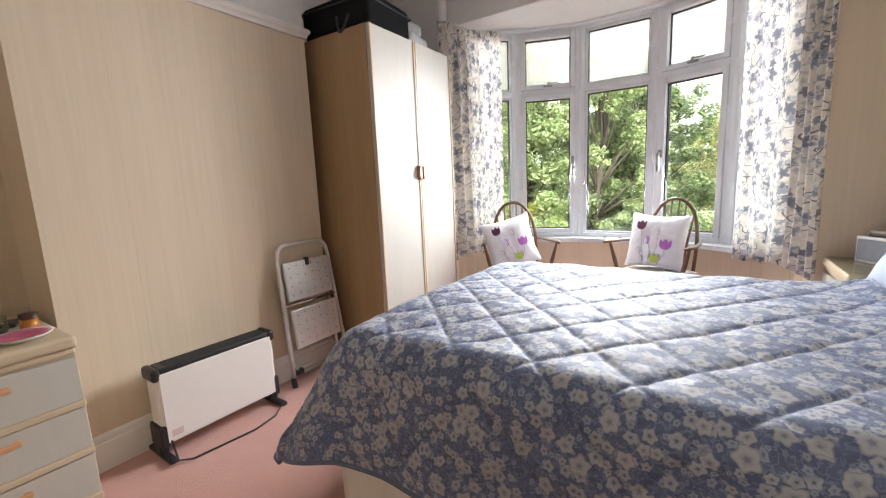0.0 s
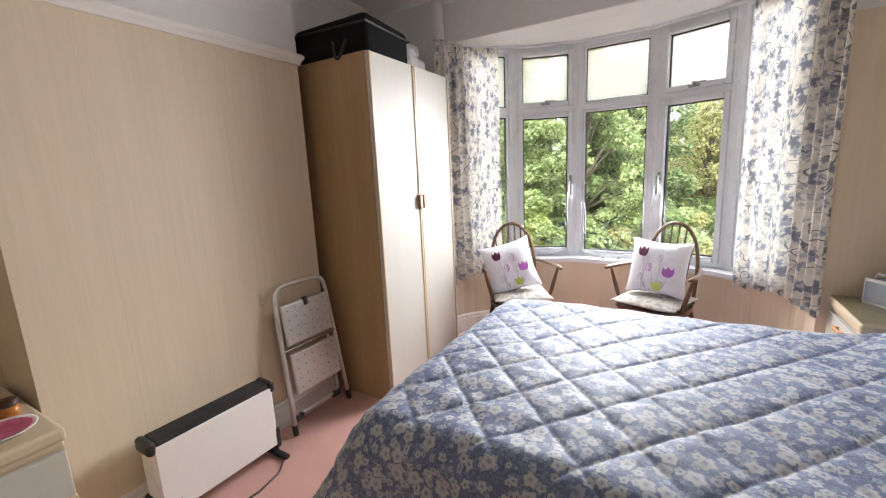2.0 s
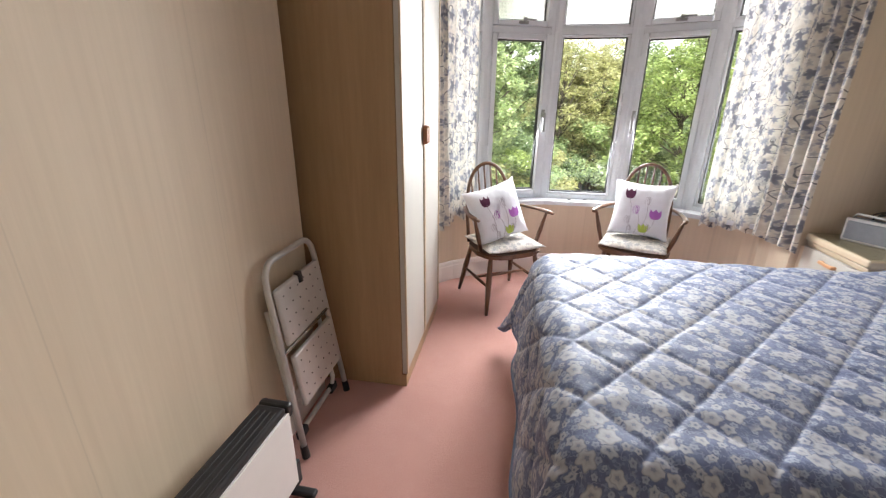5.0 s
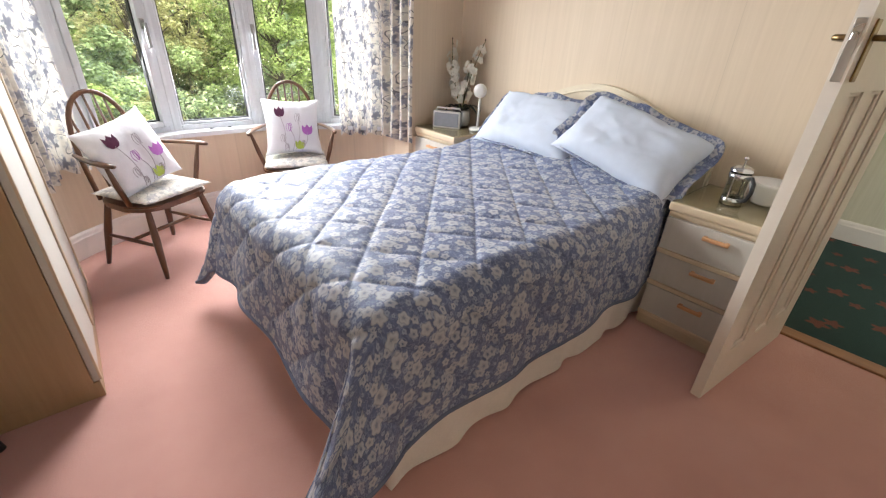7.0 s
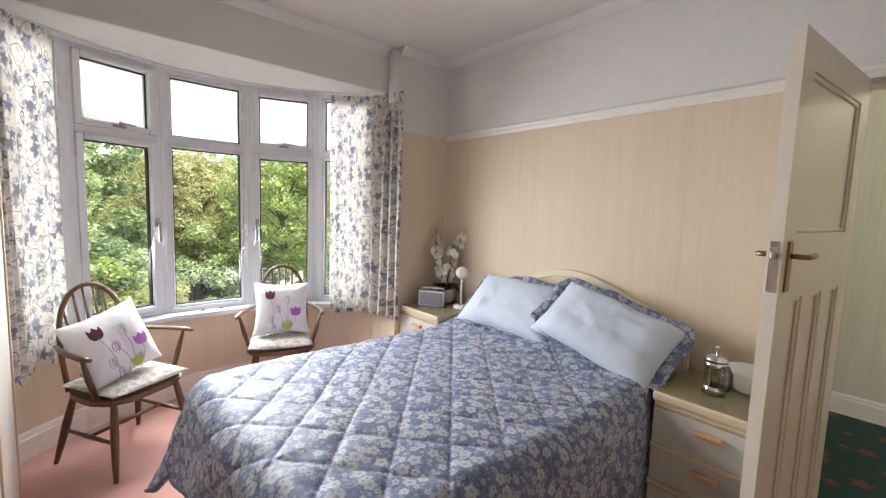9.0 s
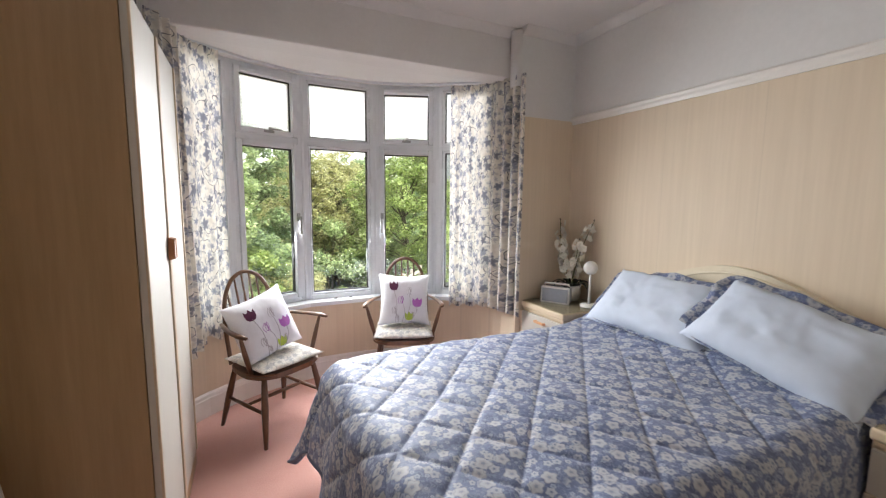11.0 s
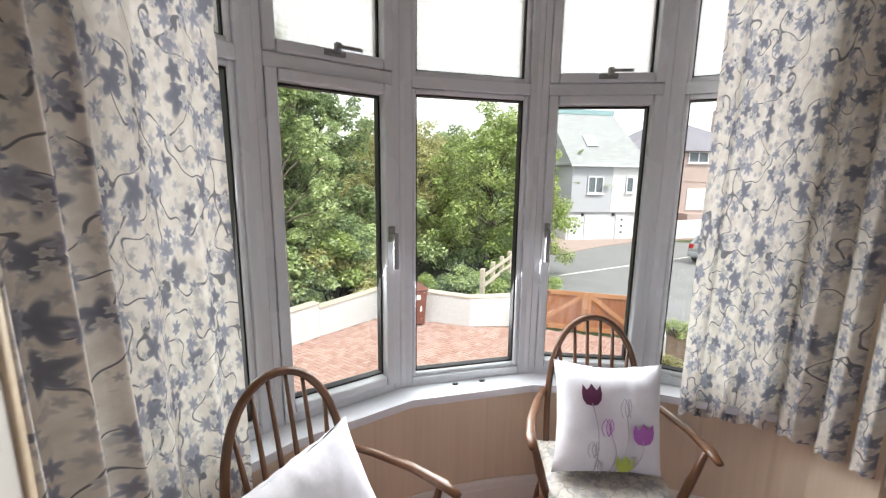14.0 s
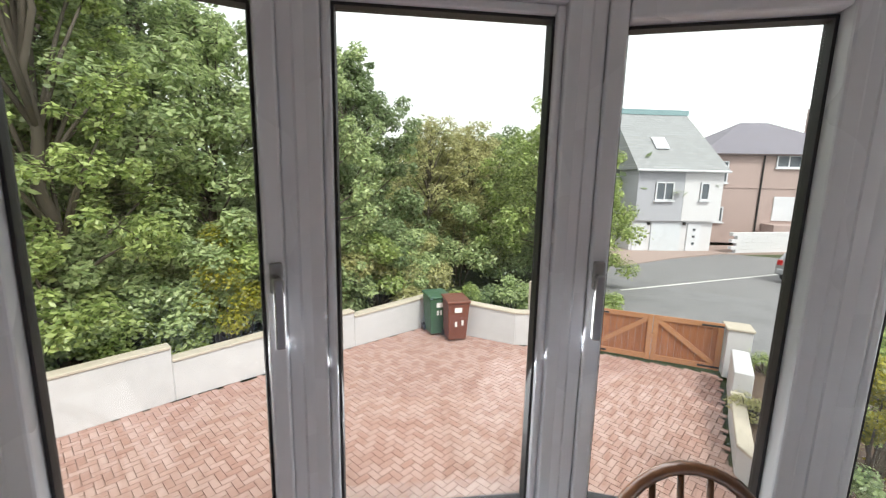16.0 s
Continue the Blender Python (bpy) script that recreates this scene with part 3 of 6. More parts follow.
# ---- wardrobe and what lies on it ----
def wardrobe():
    x0, x1, y0, y1, H = -1.60, -0.965, 2.207, 3.047, 2.0
    w = empty("wardrobe", pose(0, 0, 0), "tall beige wood wardrobe with two white doors", "wardrobe")
    body = boxed(x0, x1 - 0.022, y0, y1, 0.07, H, 0.003)
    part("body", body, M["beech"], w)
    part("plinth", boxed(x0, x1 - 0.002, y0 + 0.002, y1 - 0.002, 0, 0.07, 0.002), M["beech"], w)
    ym = (y0 + y1) / 2
    for a, b in ((y0 + 0.002, ym - 0.0015), (ym + 0.0015, y1 - 0.002)):
        d = part("door", boxed(x1 - 0.02, x1, a, b, 0.075, H - 0.003, 0.002), M["front"], w, "white laminate wardrobe door")
        for e0, e1 in ((a, a + 0.016), (b - 0.016, b)):
            part("edge_strip", boxed(x1 - 0.004, x1 + 0.007, e0, e1, 0.075, H - 0.003, 0.004), M["beech_h"], d, "pale wood edge strip")
        hy = (b - 0.02) if b < ym + 0.01 else (a + 0.02)
        hb = bmesh.new()
        s = 0.028
        prof = [(-s, -0.03), (-s, 0.03), (-s * 0.55, 0.046), (s * 0.55, 0.046), (s, 0.03), (s, -0.03), (s * 0.55, -0.046), (-s * 0.55, -0.046)]
        half = [(u, v) for u, v in prof if (u <= 0.02 if b < ym + 0.01 else u >= -0.02)]
        lo = [hb.verts.new((x1 + 0.004, hy + (0.004 if b < ym + 0.01 else -0.004) + u * 0.75, 1.18 + v)) for u, v in half]
        hi = [hb.verts.new((x1 + 0.026, hy + (0.004 if b < ym + 0.01 else -0.004) + u * 0.6, 1.18 + v * 0.85)) for u, v in half]
        hb.faces.new(lo[::-1]), hb.faces.new(hi)
        for i in range(len(half)):
            j = (i + 1) % len(half)
            hb.faces.new((lo[i], lo[j], hi[j], hi[i]))
        part("handle", hb, M["handle_wood"], d, "red-brown wooden half handle")


wardrobe()


def holdall():
    b = empty("suitcase", pose(-1.24, 2.39, 2.0, 0, 0, 4), "black soft fabric suitcase lying on the wardrobe", "suitcase")
    M["black_cloth"] = plain("black_nylon", (0.012, 0.012, 0.013), 0.95, vary=0.3, scale=200, bump=0.4, Specular_IOR_Level=0.1)
    bm = boxed(-0.27, 0.24, -0.17, 0.27, 0, 0.195, 0.035, 4)
    for v in bm.verts:
        v.co.z *= 1 + 0.05 * math.sin(v.co.x * 9) + 0.04 * math.cos(v.co.y * 11)
    part("shell", bm, M["black_cloth"], b, "", True)
    tube_bm = bmesh.new()
    loop = [(-0.275, -0.175, 0.15), (0.245, -0.175, 0.15), (0.245, 0.275, 0.15), (-0.275, 0.275, 0.15), (-0.275, -0.175, 0.15)]
    tube(tube_bm, loop, 0.006, 6)
    part("piping", tube_bm, M["black"], b)
    st = tube(bmesh.new(), [(0.02 + 0.09 * t, -0.175 - 0.03 * math.sin(t * 3.14), 0.08 - 0.10 * math.sin(t * 3.14)) for t in [i / 10 for i in range(11)]], 0.007, 6)
    part("carry_strap", st, M["black"], b, "loose black carry strap", True)


def plastic_pack(x, y, z, s, turn):
    n = M.get("film")
    if not n:
        k = Nodes("clear_polythene")
        k.bump(k.noise(k.coords(), 24, 4), 0.9, 0.02)
        M["film"] = n = k.done((0.78, 0.79, 0.8), 0.18, 0.0, Transmission_Weight=0.35)
    bm = boxed(-0.17 * s, 0.17 * s, -0.13 * s, 0.13 * s, 0, 0.10 * s, 0.03 * s, 3)
    bmesh.ops.subdivide_edges(bm, edges=bm.edges[:], cuts=2, use_grid_fill=True)
    for v in bm.verts:
        if v.co.z > 0.004:
            v.co += Vector((0, 0, 0.016)) * noise.noise(v.co * 16 + Vector((turn, 0, 0)))
    ob = part("bedding_pack", bm, n, None, "", True)
    ob.matrix_world = pose(x, y, z, 0, 0, turn)
    tagged(ob, "clear plastic pack of white bedding on the wardrobe", "bedding pack", "packs on the wardrobe")


holdall()
plastic_pack(-1.2, 2.77, 2.0, 1.0, 8)
plastic_pack(-1.22, 2.79, 2.092, 0.85, -14)

# ---- drawer units ----
def drawer_unit(m, label, depth=0.434, glass_top=True):
    """Three-drawer unit, 0.445 wide, front towards -x, its front-left foot at the origin."""
    u = empty("bedside_cabinet", m, label, "bedside cabinet", "matching drawer units")
    W, H = 0.445, 0.655
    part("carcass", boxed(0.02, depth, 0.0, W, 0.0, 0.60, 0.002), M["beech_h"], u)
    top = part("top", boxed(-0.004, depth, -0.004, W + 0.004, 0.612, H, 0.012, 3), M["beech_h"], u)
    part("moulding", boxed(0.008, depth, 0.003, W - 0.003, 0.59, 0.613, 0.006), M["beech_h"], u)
    if glass_top:
        part("glass_top", boxed(0.004, depth - 0.004, 0.004, W - 0.004, H, H + 0.005, 0.001, 1), M["tabletop_glass"], u, "clear glass cover sheet")
    for z0, z1 in ((0.43, 0.582), (0.258, 0.404), (0.082, 0.23)):
        d = part("drawer", boxed(0.0, 0.02, 0.006, W - 0.006, z0, z1, 0.002), M["front"], u, "white laminate drawer front")
        part("grip_rail", boxed(-0.006, 0.018, 0.002, W - 0.002, z0 - 0.024, z0 - 0.001, 0.005), M["beech_h"], d, "pale wood rail")
        zc = (z0 + z1) / 2 + 0.038
        hb = bmesh.new()
        for s in (-1, 1):
            box(hb, -0.014, 0.001, W / 2 + s * 0.042 - 0.008, W / 2 + s * 0.042 + 0.008, zc - 0.008, zc + 0.008, 0.003)
        box(hb, -0.026, -0.012, W / 2 - 0.052, W / 2 + 0.052, zc - 0.009, zc + 0.009, 0.005, 3)
        part("handle", hb, M["pale_handle"], d, "pale orange wooden handle")
    part("plinth", boxed(0.012, 0.03, 0.003, W - 0.003, 0.0, 0.058, 0.002), M["beech_h"], u)
    return u


drawer_unit(pose(1.155, 0.757, 0), "beige bedside cabinet with three white drawers near the door")
drawer_unit(pose(1.155, 2.671, 0), "beige bedside cabinet with three white drawers by the bay")
chest = drawer_unit(pose(-1.095, 0.80, 0, 0, 0, 180), "beige cabinet with white drawers in the alcove", 0.58, False)

# ---- bed ----
BX0, BX1, BY0, BY1, BT = -0.335, 1.555, 1.225, 2.60, 0.615


def bed():
    b = empty("double_bed", pose(0, 0, 0), "double divan bed with cream valance and curved headboard", "bed")
    part("divan_base", boxed(BX0 + 0.03, BX1, BY0 + 0.03, BY1 - 0.03, 0.05, 0.36, 0.01), M["linen"], b)
    part("mattress", boxed(BX0 + 0.03, BX1, BY0 + 0.045, BY1 - 0.045, 0.36, 0.575, 0.085, 4), M["linen"], b)
    # gathered valance round the base
    bm = bmesh.new()
    path = []
    for a, c in (((BX1, BY0), (BX0, BY0)), ((BX0, BY0), (BX0, BY1)), ((BX0, BY1), (BX1, BY1))):
        L = (Vector(c) - Vector(a)).length
        k = int(L / 0.025)
        path += [Vector(a).lerp(Vector(c), i / k) for i in range(k)]
    path.append(Vector((BX1, BY1)))
    rows = []
    for i, p in enumerate(path):
        q = (path[min(i + 1, len(path) - 1)] - path[max(i - 1, 0)]).normalized()
        outw = Vector((-q.y, q.x)) * -1
        row = []
        for j in range(6):
            z = 0.37 - 0.368 * j / 5
            wv = 0.012 * (j / 5) * math.sin(i * 0.55 + noise.noise((i * 0.13, 0, 0)) * 3) + 0.012 * j / 5 - 0.004
            row.append(bm.verts.new((p.x - outw.x * -wv * 1.0, p.y - outw.y * -wv, z + (0.012 * noise.noise((i * 0.1, 5, 0)) + 0.006 if j == 5 else 0))))
        rows.append(row)
    for a, c in zip(rows, rows[1:]):
        for j in range(5):
            bm.faces.new((a[j], c[j], c[j + 1], a[j + 1]))
    part("valance", bm, M["linen"], b, "cream cotton valance sheet", True)
    for x in (BX0 + 0.15, BX1 - 0.15):
        for y in (BY0 + 0.15, BY1 - 0.15):
            part("caster", lathe(bmesh.new(), [(0, 0), (0.022, 0), (0.026, 0.02), (0.022, 0.05), (0, 0.05)], 12, (x, y, 0)), M["black"], b)
    # headboard: a low arch with shoulders
    prof = []
    yc, hw = 1.9, 0.69
    for i in range(41):
        t = -1 + i / 20
        z = 0.86 + 0.20 * max(0.0, math.cos(t * 1.45)) ** 2.0 - 0.10 * max(0, abs(t) - 0.75) / 0.25
        prof.append((yc + t * hw, z))
    prof = [(yc - hw, 0.10)] + prof + [(yc + hw, 0.10)]
    hb = bmesh.new()
    lo = [hb.verts.new((1.57, y, z)) for y, z in prof]
    hi = [hb.verts.new((1.607, y, z)) for y, z in prof]
    hb.faces.new(lo), hb.faces.new(hi[::-1])
    for i in range(len(prof)):
        j = (i + 1) % len(prof)
        hb.faces.new((lo[i], hi[i], hi[j], lo[j]))
    bmesh.ops.bevel(hb, geom=[e for e in hb.edges if all(abs(v.co.x - 1.57) < 1e-4 for v in e.verts)], offset=0.01, segments=2, affect="EDGES")
    part("headboard", hb, M["headboard"], b, "cream curved headboard")
    tr = tube(bmesh.new(), [(1.572, y, z - 0.035) for y, z in prof[2:-2]], 0.008, 8)
    part("headboard_trim", tr, M["headboard"], b, "", True)


bed()


def quilt():
    """A padded cover laid over the bed and hanging at the foot and both sides, with its corners low."""
    ovx, ovy, end = 0.37, 0.40, 1.40
    nu, nv = 330, 300
    QX = BX0 - 0.05
    U0, U1 = QX - ovx, end
    V0, V1 = BY0 - 0.365, BY1 + ovy
    R = 0.095

    def drop(s):
        """Outward reach and fall after s metres past the edge."""
        q = R * math.pi / 2
        if s < q:
            a = s / R
            return R * math.sin(a), R * (1 - math.cos(a))
        return R + (s - q) * 0.10, R + (s - q) * 0.99

    verts, uvs = [], []
    for j in range(nv + 1):
        v = V0 + (V1 - V0) * j / nv
        for i in range(nu + 1):
            u = U0 + (U1 - U0) * i / nu
            dx = max(0.0, QX + R - u)
            dy = v - (BY1 - R) if v > BY1 - R else (v - (BY0 + R) if v < BY0 + R else 0.0)
            cx, cy = max(u, QX + R), min(max(v, BY0 + R), BY1 - R)
            s = math.hypot(dx, dy)
            if dx > 0 and dy != 0:
                # the cloth's own corners are rounded
                c_, s_ = dx / s, abs(dy) / s
                box_r = 1 / max(c_ / (ovx + R), s_ / (ovy + R))
                s_eff = s * ((c_ / (ovx + R)) ** 4 + (s_ / (ovy + R)) ** 4) ** -0.25 / box_r
            else:
                s_eff = s
            out, fall = drop(s_eff) if s > 0 else (0, 0)
            if s > 0:
                ox, oy = -dx / s, dy / s
            else:
                ox = oy = 0.0
            both = 2 * dx * abs(dy) / (s * s) if dx > 0 and dy != 0 else 0.0
            low = max(0.0, s_eff - 0.1)
            # folds in the hanging part
            along = (v if dx > abs(dy) else u)
            wave = 0.013 * low / 0.35 * math.sin(along * 13 + 2.2 * noise.noise((along * 2.0, 3.0, 0.5)))
            out += wave + (0.07 if dy < 0 else 0.05) * both * low / 0.4 + 0.03 * low * noise.noise((u * 5, v * 5, 1.0))
            if dx > 0 and dy == 0:
                out += 0.05 * low
            x, y, z = cx + ox * out - low * ((0.34 if dy < 0 else 0.17) * both + 0.04 * (dx > 0)), cy + oy * out, BT + 0.025 - fall
            # gentle unevenness and the rise over the pillows
            z += 0.014 * noise.noise((u * 2.2, v * 2.2, 0)) + 0.065 * min(1.0, max(0.0, (u - 1.0) / 0.3)) ** 1.5 + 0.012 * math.sin((v - BY0) / (BY1 - BY0) * math.pi)
            # diamond quilting
            wob = 0.02 * noise.noise((u * 3.1, v * 3.1, 7.0))
            a = u / 0.242 + v / 0.262 - 0.30 + wob
            b = u / 0.242 - v / 0.262 - 0.20 + wob
            fa, fb = abs(a - round(a)), abs(b - round(b))
            g = min(fa, fb) * 0.178
            # shallow wadding, a thin stitched furrow and small puckers that cross it
            puff = 0.0070 * (1 - math.exp(-(g / 0.036) ** 1.3)) - 0.0045 * math.exp(-(g / 0.0055) ** 2)
            run = (b if fa < fb else a) * 0.178
            pucker = 0.0026 * noise.noise((run * 42, g * 9, 2.0 + round(a) * 3 + round(b))) * math.exp(-g / 0.022)
            crease = 0.004 * noise.noise((u * 8 + v * 3, v * 14, 2)) + 0.0022 * noise.noise((u * 27, v * 22, 5)) + pucker
            p = (puff + crease) * min(1.0, min(u - U0, v - V0, V1 - v) / 0.09 + 0.1)
            if s > R:
                x, y, z = x + ox * p * 1.2, y + oy * p * 1.2, z
            else:
                z += p * (1 - 0.3 * s / R)
            edge = min(u - U0, v - V0, V1 - v)
            z -= 0.004 if edge < 0.012 else 0
            z = max(z, 0.02)
            verts.append((x, y, z))
            uvs.append((u, v))
    faces = [(j * (nu + 1) + i, j * (nu + 1) + i + 1, (j + 1) * (nu + 1) + i + 1, (j + 1) * (nu + 1) + i) for j in range(nv) for i in range(nu)]
    me = bpy.data.meshes.new("quilt")
    me.from_pydata(verts, [], faces)
    lay = me.uv_layers.new(name="UVMap")
    idx = np.empty(len(me.loops), dtype=np.int32)
    me.loops.foreach_get("vertex_index", idx)
    lay.data.foreach_set("uv", np.array(uvs, dtype=np.float32)[idx].ravel())
    me.polygons.foreach_set("use_smooth", np.ones(len(me.polygons), dtype=bool))
    me.materials.append(M["quilt"])
    ob = tagged(new("quilt", me), "blue and white floral quilted bedspread with diamond stitching over the bed", "bedspread")
    so = ob.modifiers.new("thick", "SOLIDIFY")
    so.thickness, so.offset = 0.012, -1
    # bound edge
    line = [verts[i] for i in range(nu, -1, -3)] + [verts[j * (nu + 1)] for j in range(0, nv, 3)] + [verts[nv * (nu + 1) + i] for i in range(0, nu + 1, 3)]
    line = [(x, y, max(z, 0.022)) for x, y, z in line]
    M["binding"] = plain("slate_binding", (0.13, 0.15, 0.22), 0.8)
    part("bound_edge", tube(bmesh.new(), line, 0.008, 6), M["binding"], ob, "slate blue bound edge", True)


quilt()


def pad(nu, nv, w, h, thick, corner=0.06, wrinkle=0.01, seed=0.0, full=0.7):
    """A stuffed pillow in the xz plane, thickness along y; with a uv map."""
    bm = bmesh.new()
    uvl = bm.loops.layers.uv.new("UVMap")
    grids = []
    for side in (-1, 1):
        rows = []
        for j in range(nv + 1):
            row = []
            for i in range(nu + 1):
                a, b = -1 + 2 * i / nu, -1 + 2 * j / nv
                ex = 1 - corner * (1 - abs(b) ** 2) * abs(a) ** 6 * 0.9
                ez = 1 - corner * (1 - abs(a) ** 2) * abs(b) ** 6 * 0.9
                x, z = a * w / 2 * ex, b * h / 2 * ez
                t = thick / 2 * (max(0.0, (1 - a ** 4) * (1 - b ** 4))) ** full
                wr = wrinkle * noise.noise((a * 2.3 + seed, b * 2.3, side + seed)) + wrinkle * 0.5 * noise.noise((a * 7 + seed, b * 5, side)) + wrinkle * 0.45 * (1 - abs(noise.noise((a * 4 + b * 5 + seed, b * 3 - a * 2, side))) * 2) ** 3 * max(abs(a), abs(b))
                t *= 1 + wr * 8
                row.append((Vector((x, side * t, z + wr * 0.4)), (x, z)))
            rows.append(row)
        vv = [[bm.verts.new(p) for p, _ in row] for row in rows]
        for j in range(nv):
            for i in range(nu):
                f = bm.faces.new((vv[j][i], vv[j][i + 1], vv[j + 1][i + 1], vv[j + 1][i]))
                for lp, (jj, ii) in zip(f.loops, ((j, i), (j, i + 1), (j + 1, i + 1), (j + 1, i))):
                    lp[uvl].uv = rows[jj][ii][1]
    bmesh.ops.remove_doubles(bm, verts=bm.verts[:], dist=0.0008)
    return bm


def pillow(m, mat, label, seed, w=0.70, h=0.47, t=0.22, tucked=False):
    p = empty("pillow", m, label, "pillow", "bed pillows")
    part("filling", pad(54, 40, w, h, t, 0.10, 0.016, seed), mat, p, "", True)
    fl = bmesh.new()
    uvl = fl.loops.layers.uv.new("UVMap")
    n = 96
    ring = []
    for k in range(n):
        a = 2 * math.pi * k / n
        c, s = math.cos(a), math.sin(a)
        r = (abs(c) ** 8 + abs(s) ** 8) ** (-1 / 8)
        ux, uz = c * r, s * r
        rim = 0.0 if s < -0.6 or (tucked and c > 0.35) else 1.0
        wob = 0.014 * math.sin(a * 7 + seed) + 0.008 * math.sin(a * 13 + seed * 2)
        ring.append([fl.verts.new((ux * (w / 2 - 0.03), 0.004, uz * (h / 2 - 0.03))), fl.verts.new((ux * (w / 2 - 0.012 + 0.020 * rim), 0.010 + wob * 0.4, uz * (h / 2 - 0.012 + 0.020 * rim))), fl.verts.new((ux * (w / 2 - 0.006 + 0.034 * rim), 0.016 + wob * rim, uz * (h / 2 - 0.006 + 0.032 * rim)))])
    for k in range(n):
        a, b = ring[k], ring[(k + 1) % n]
        for q in range(2):
            f = fl.faces.new((a[q], b[q], b[q + 1], a[q + 1]))
            for lp in f.loops:
                lp[uvl].uv = (lp.vert.co.x, lp.vert.co.z)
    part("flange", fl, M["pillow_floral"], p, "blue floral flat border", True).modifiers.new("thick", "SOLIDIFY").thickness = 0.005


M["pillow_floral"] = quilt_cloth("blue_floral_pillow")
pillow(pose(1.335, 2.145, 0.81, 48, -2, 93), M["pillow"], "pale blue cotton pillow propped on the bed", 3.0, w=0.70, h=0.42, t=0.19, tucked=True)
pillow(pose(1.32, 1.535, 0.81, 48, -13, 87), M["pillow"], "pale blue cotton pillow propped on the bed, drooping corner", 4.3, w=0.70, h=0.40, t=0.19)

# ---- curtains ----
def curtain(name, path, z0, z1, cloth, folds, label, flip=1):
    """A gathered curtain along a line in plan, with pleats, heading tape and hem."""
    P = smooth_line(path, 3)
    L = [0.0]
    for a, b in zip(P, P[1:]):
        L.append(L[-1] + (b - a).length)
    nu, nv = 190, 46
    verts, uvs = [], []
    for j in range(nv + 1):
        w = j / nv
        for i in range(nu + 1):
            u = i / nu
            s = u * L[-1]
            k = max(0, min(len(P) - 2, next((q for q in range(len(L) - 1) if L[q + 1] >= s), len(P) - 2)))
            f = (s - L[k]) / max(1e-6, L[k + 1] - L[k])
            p = P[k].lerp(P[k + 1], f)
            d = (P[k + 1] - P[k]).normalized()
            nrm = Vector((-d.y, d.x))
            amp = (0.016 + 0.022 * w) * (0.35 + 0.65 * folds(u))
            ph = 2 * math.pi * (u * cloth + 0.35 * math.sin(u * 5.0))
            off = amp * (math.sin(ph) + 0.35 * math.sin(2 * ph + 1.0)) + 0.012 * w * noise.noise((u * 6, w * 2, 0))
            head = 0.006 * math.sin(ph * 4) if w < 0.035 else 0
            z = z1 + (z0 - z1) * w + (0.012 * math.sin(u * 3) + 0.016 * math.sin(ph) if j == nv else 0)
            drift = 0.02 * w * math.sin(u * 3.1)
            verts.append((p.x + nrm.x * (off + head) + d.x * drift, p.y + nrm.y * (off + head) + d.y * drift, z))
            uvs.append((u * L[-1] * 1.9, z))
    faces = [(j * (nu + 1) + i, j * (nu + 1) + i + 1, (j + 1) * (nu + 1) + i + 1, (j + 1) * (nu + 1) + i) for j in range(nv) for i in range(nu)]
    me = bpy.data.meshes.new(name)
    me.from_pydata(verts, [], faces)
    lay = me.uv_layers.new(name="UVMap")
    idx = np.empty(len(me.loops), dtype=np.int32)
    me.loops.foreach_get("vertex_index", idx)
    lay.data.foreach_set("uv", np.array(uvs, dtype=np.float32)[idx].ravel())
    me.polygons.foreach_set("use_smooth", np.ones(len(me.polygons), dtype=bool))
    me.materials.append(M["curtain"])
    return tagged(new(name, me), label, "curtain", "bay curtains")


curtain("curtain", [(1.118, 3.09), (1.08, 3.22), (1.045, 3.40), (0.94, 3.52), (0.79, 3.615)], 0.535, 2.272, 7.0, lambda u: 1.1 if u < 0.5 else max(0.15, 1.1 - (u - 0.5) * 6), "drawn-back grey and cream floral curtain at the bay")
curtain("curtain", [(-1.06, 3.07), (-1.0, 3.20), (-0.985, 3.36), (-0.93, 3.47), (-0.80, 3.575)], 0.515, 2.272, 6.0, lambda u: 1.2 if u < 0.4 else max(0.12, 1.2 - (u - 0.4) * 7), "drawn-back grey and cream floral curtain beside the wardrobe")

# ---- armchairs ----
M["seat_cloth"] = curtain_cloth("seat_pad_cloth", 0.45, 1.6)
M["plum"] = plain("plum_embroidery", (0.10, 0.02, 0.06), 0.8)
M["violet"] = plain("violet_embroidery", (0.42, 0.14, 0.48), 0.8)
M["lime"] = plain("lime_embroidery", (0.40, 0.50, 0.08), 0.8)
M["thread"] = plain("grey_thread", (0.46, 0.43, 0.47), 0.8)


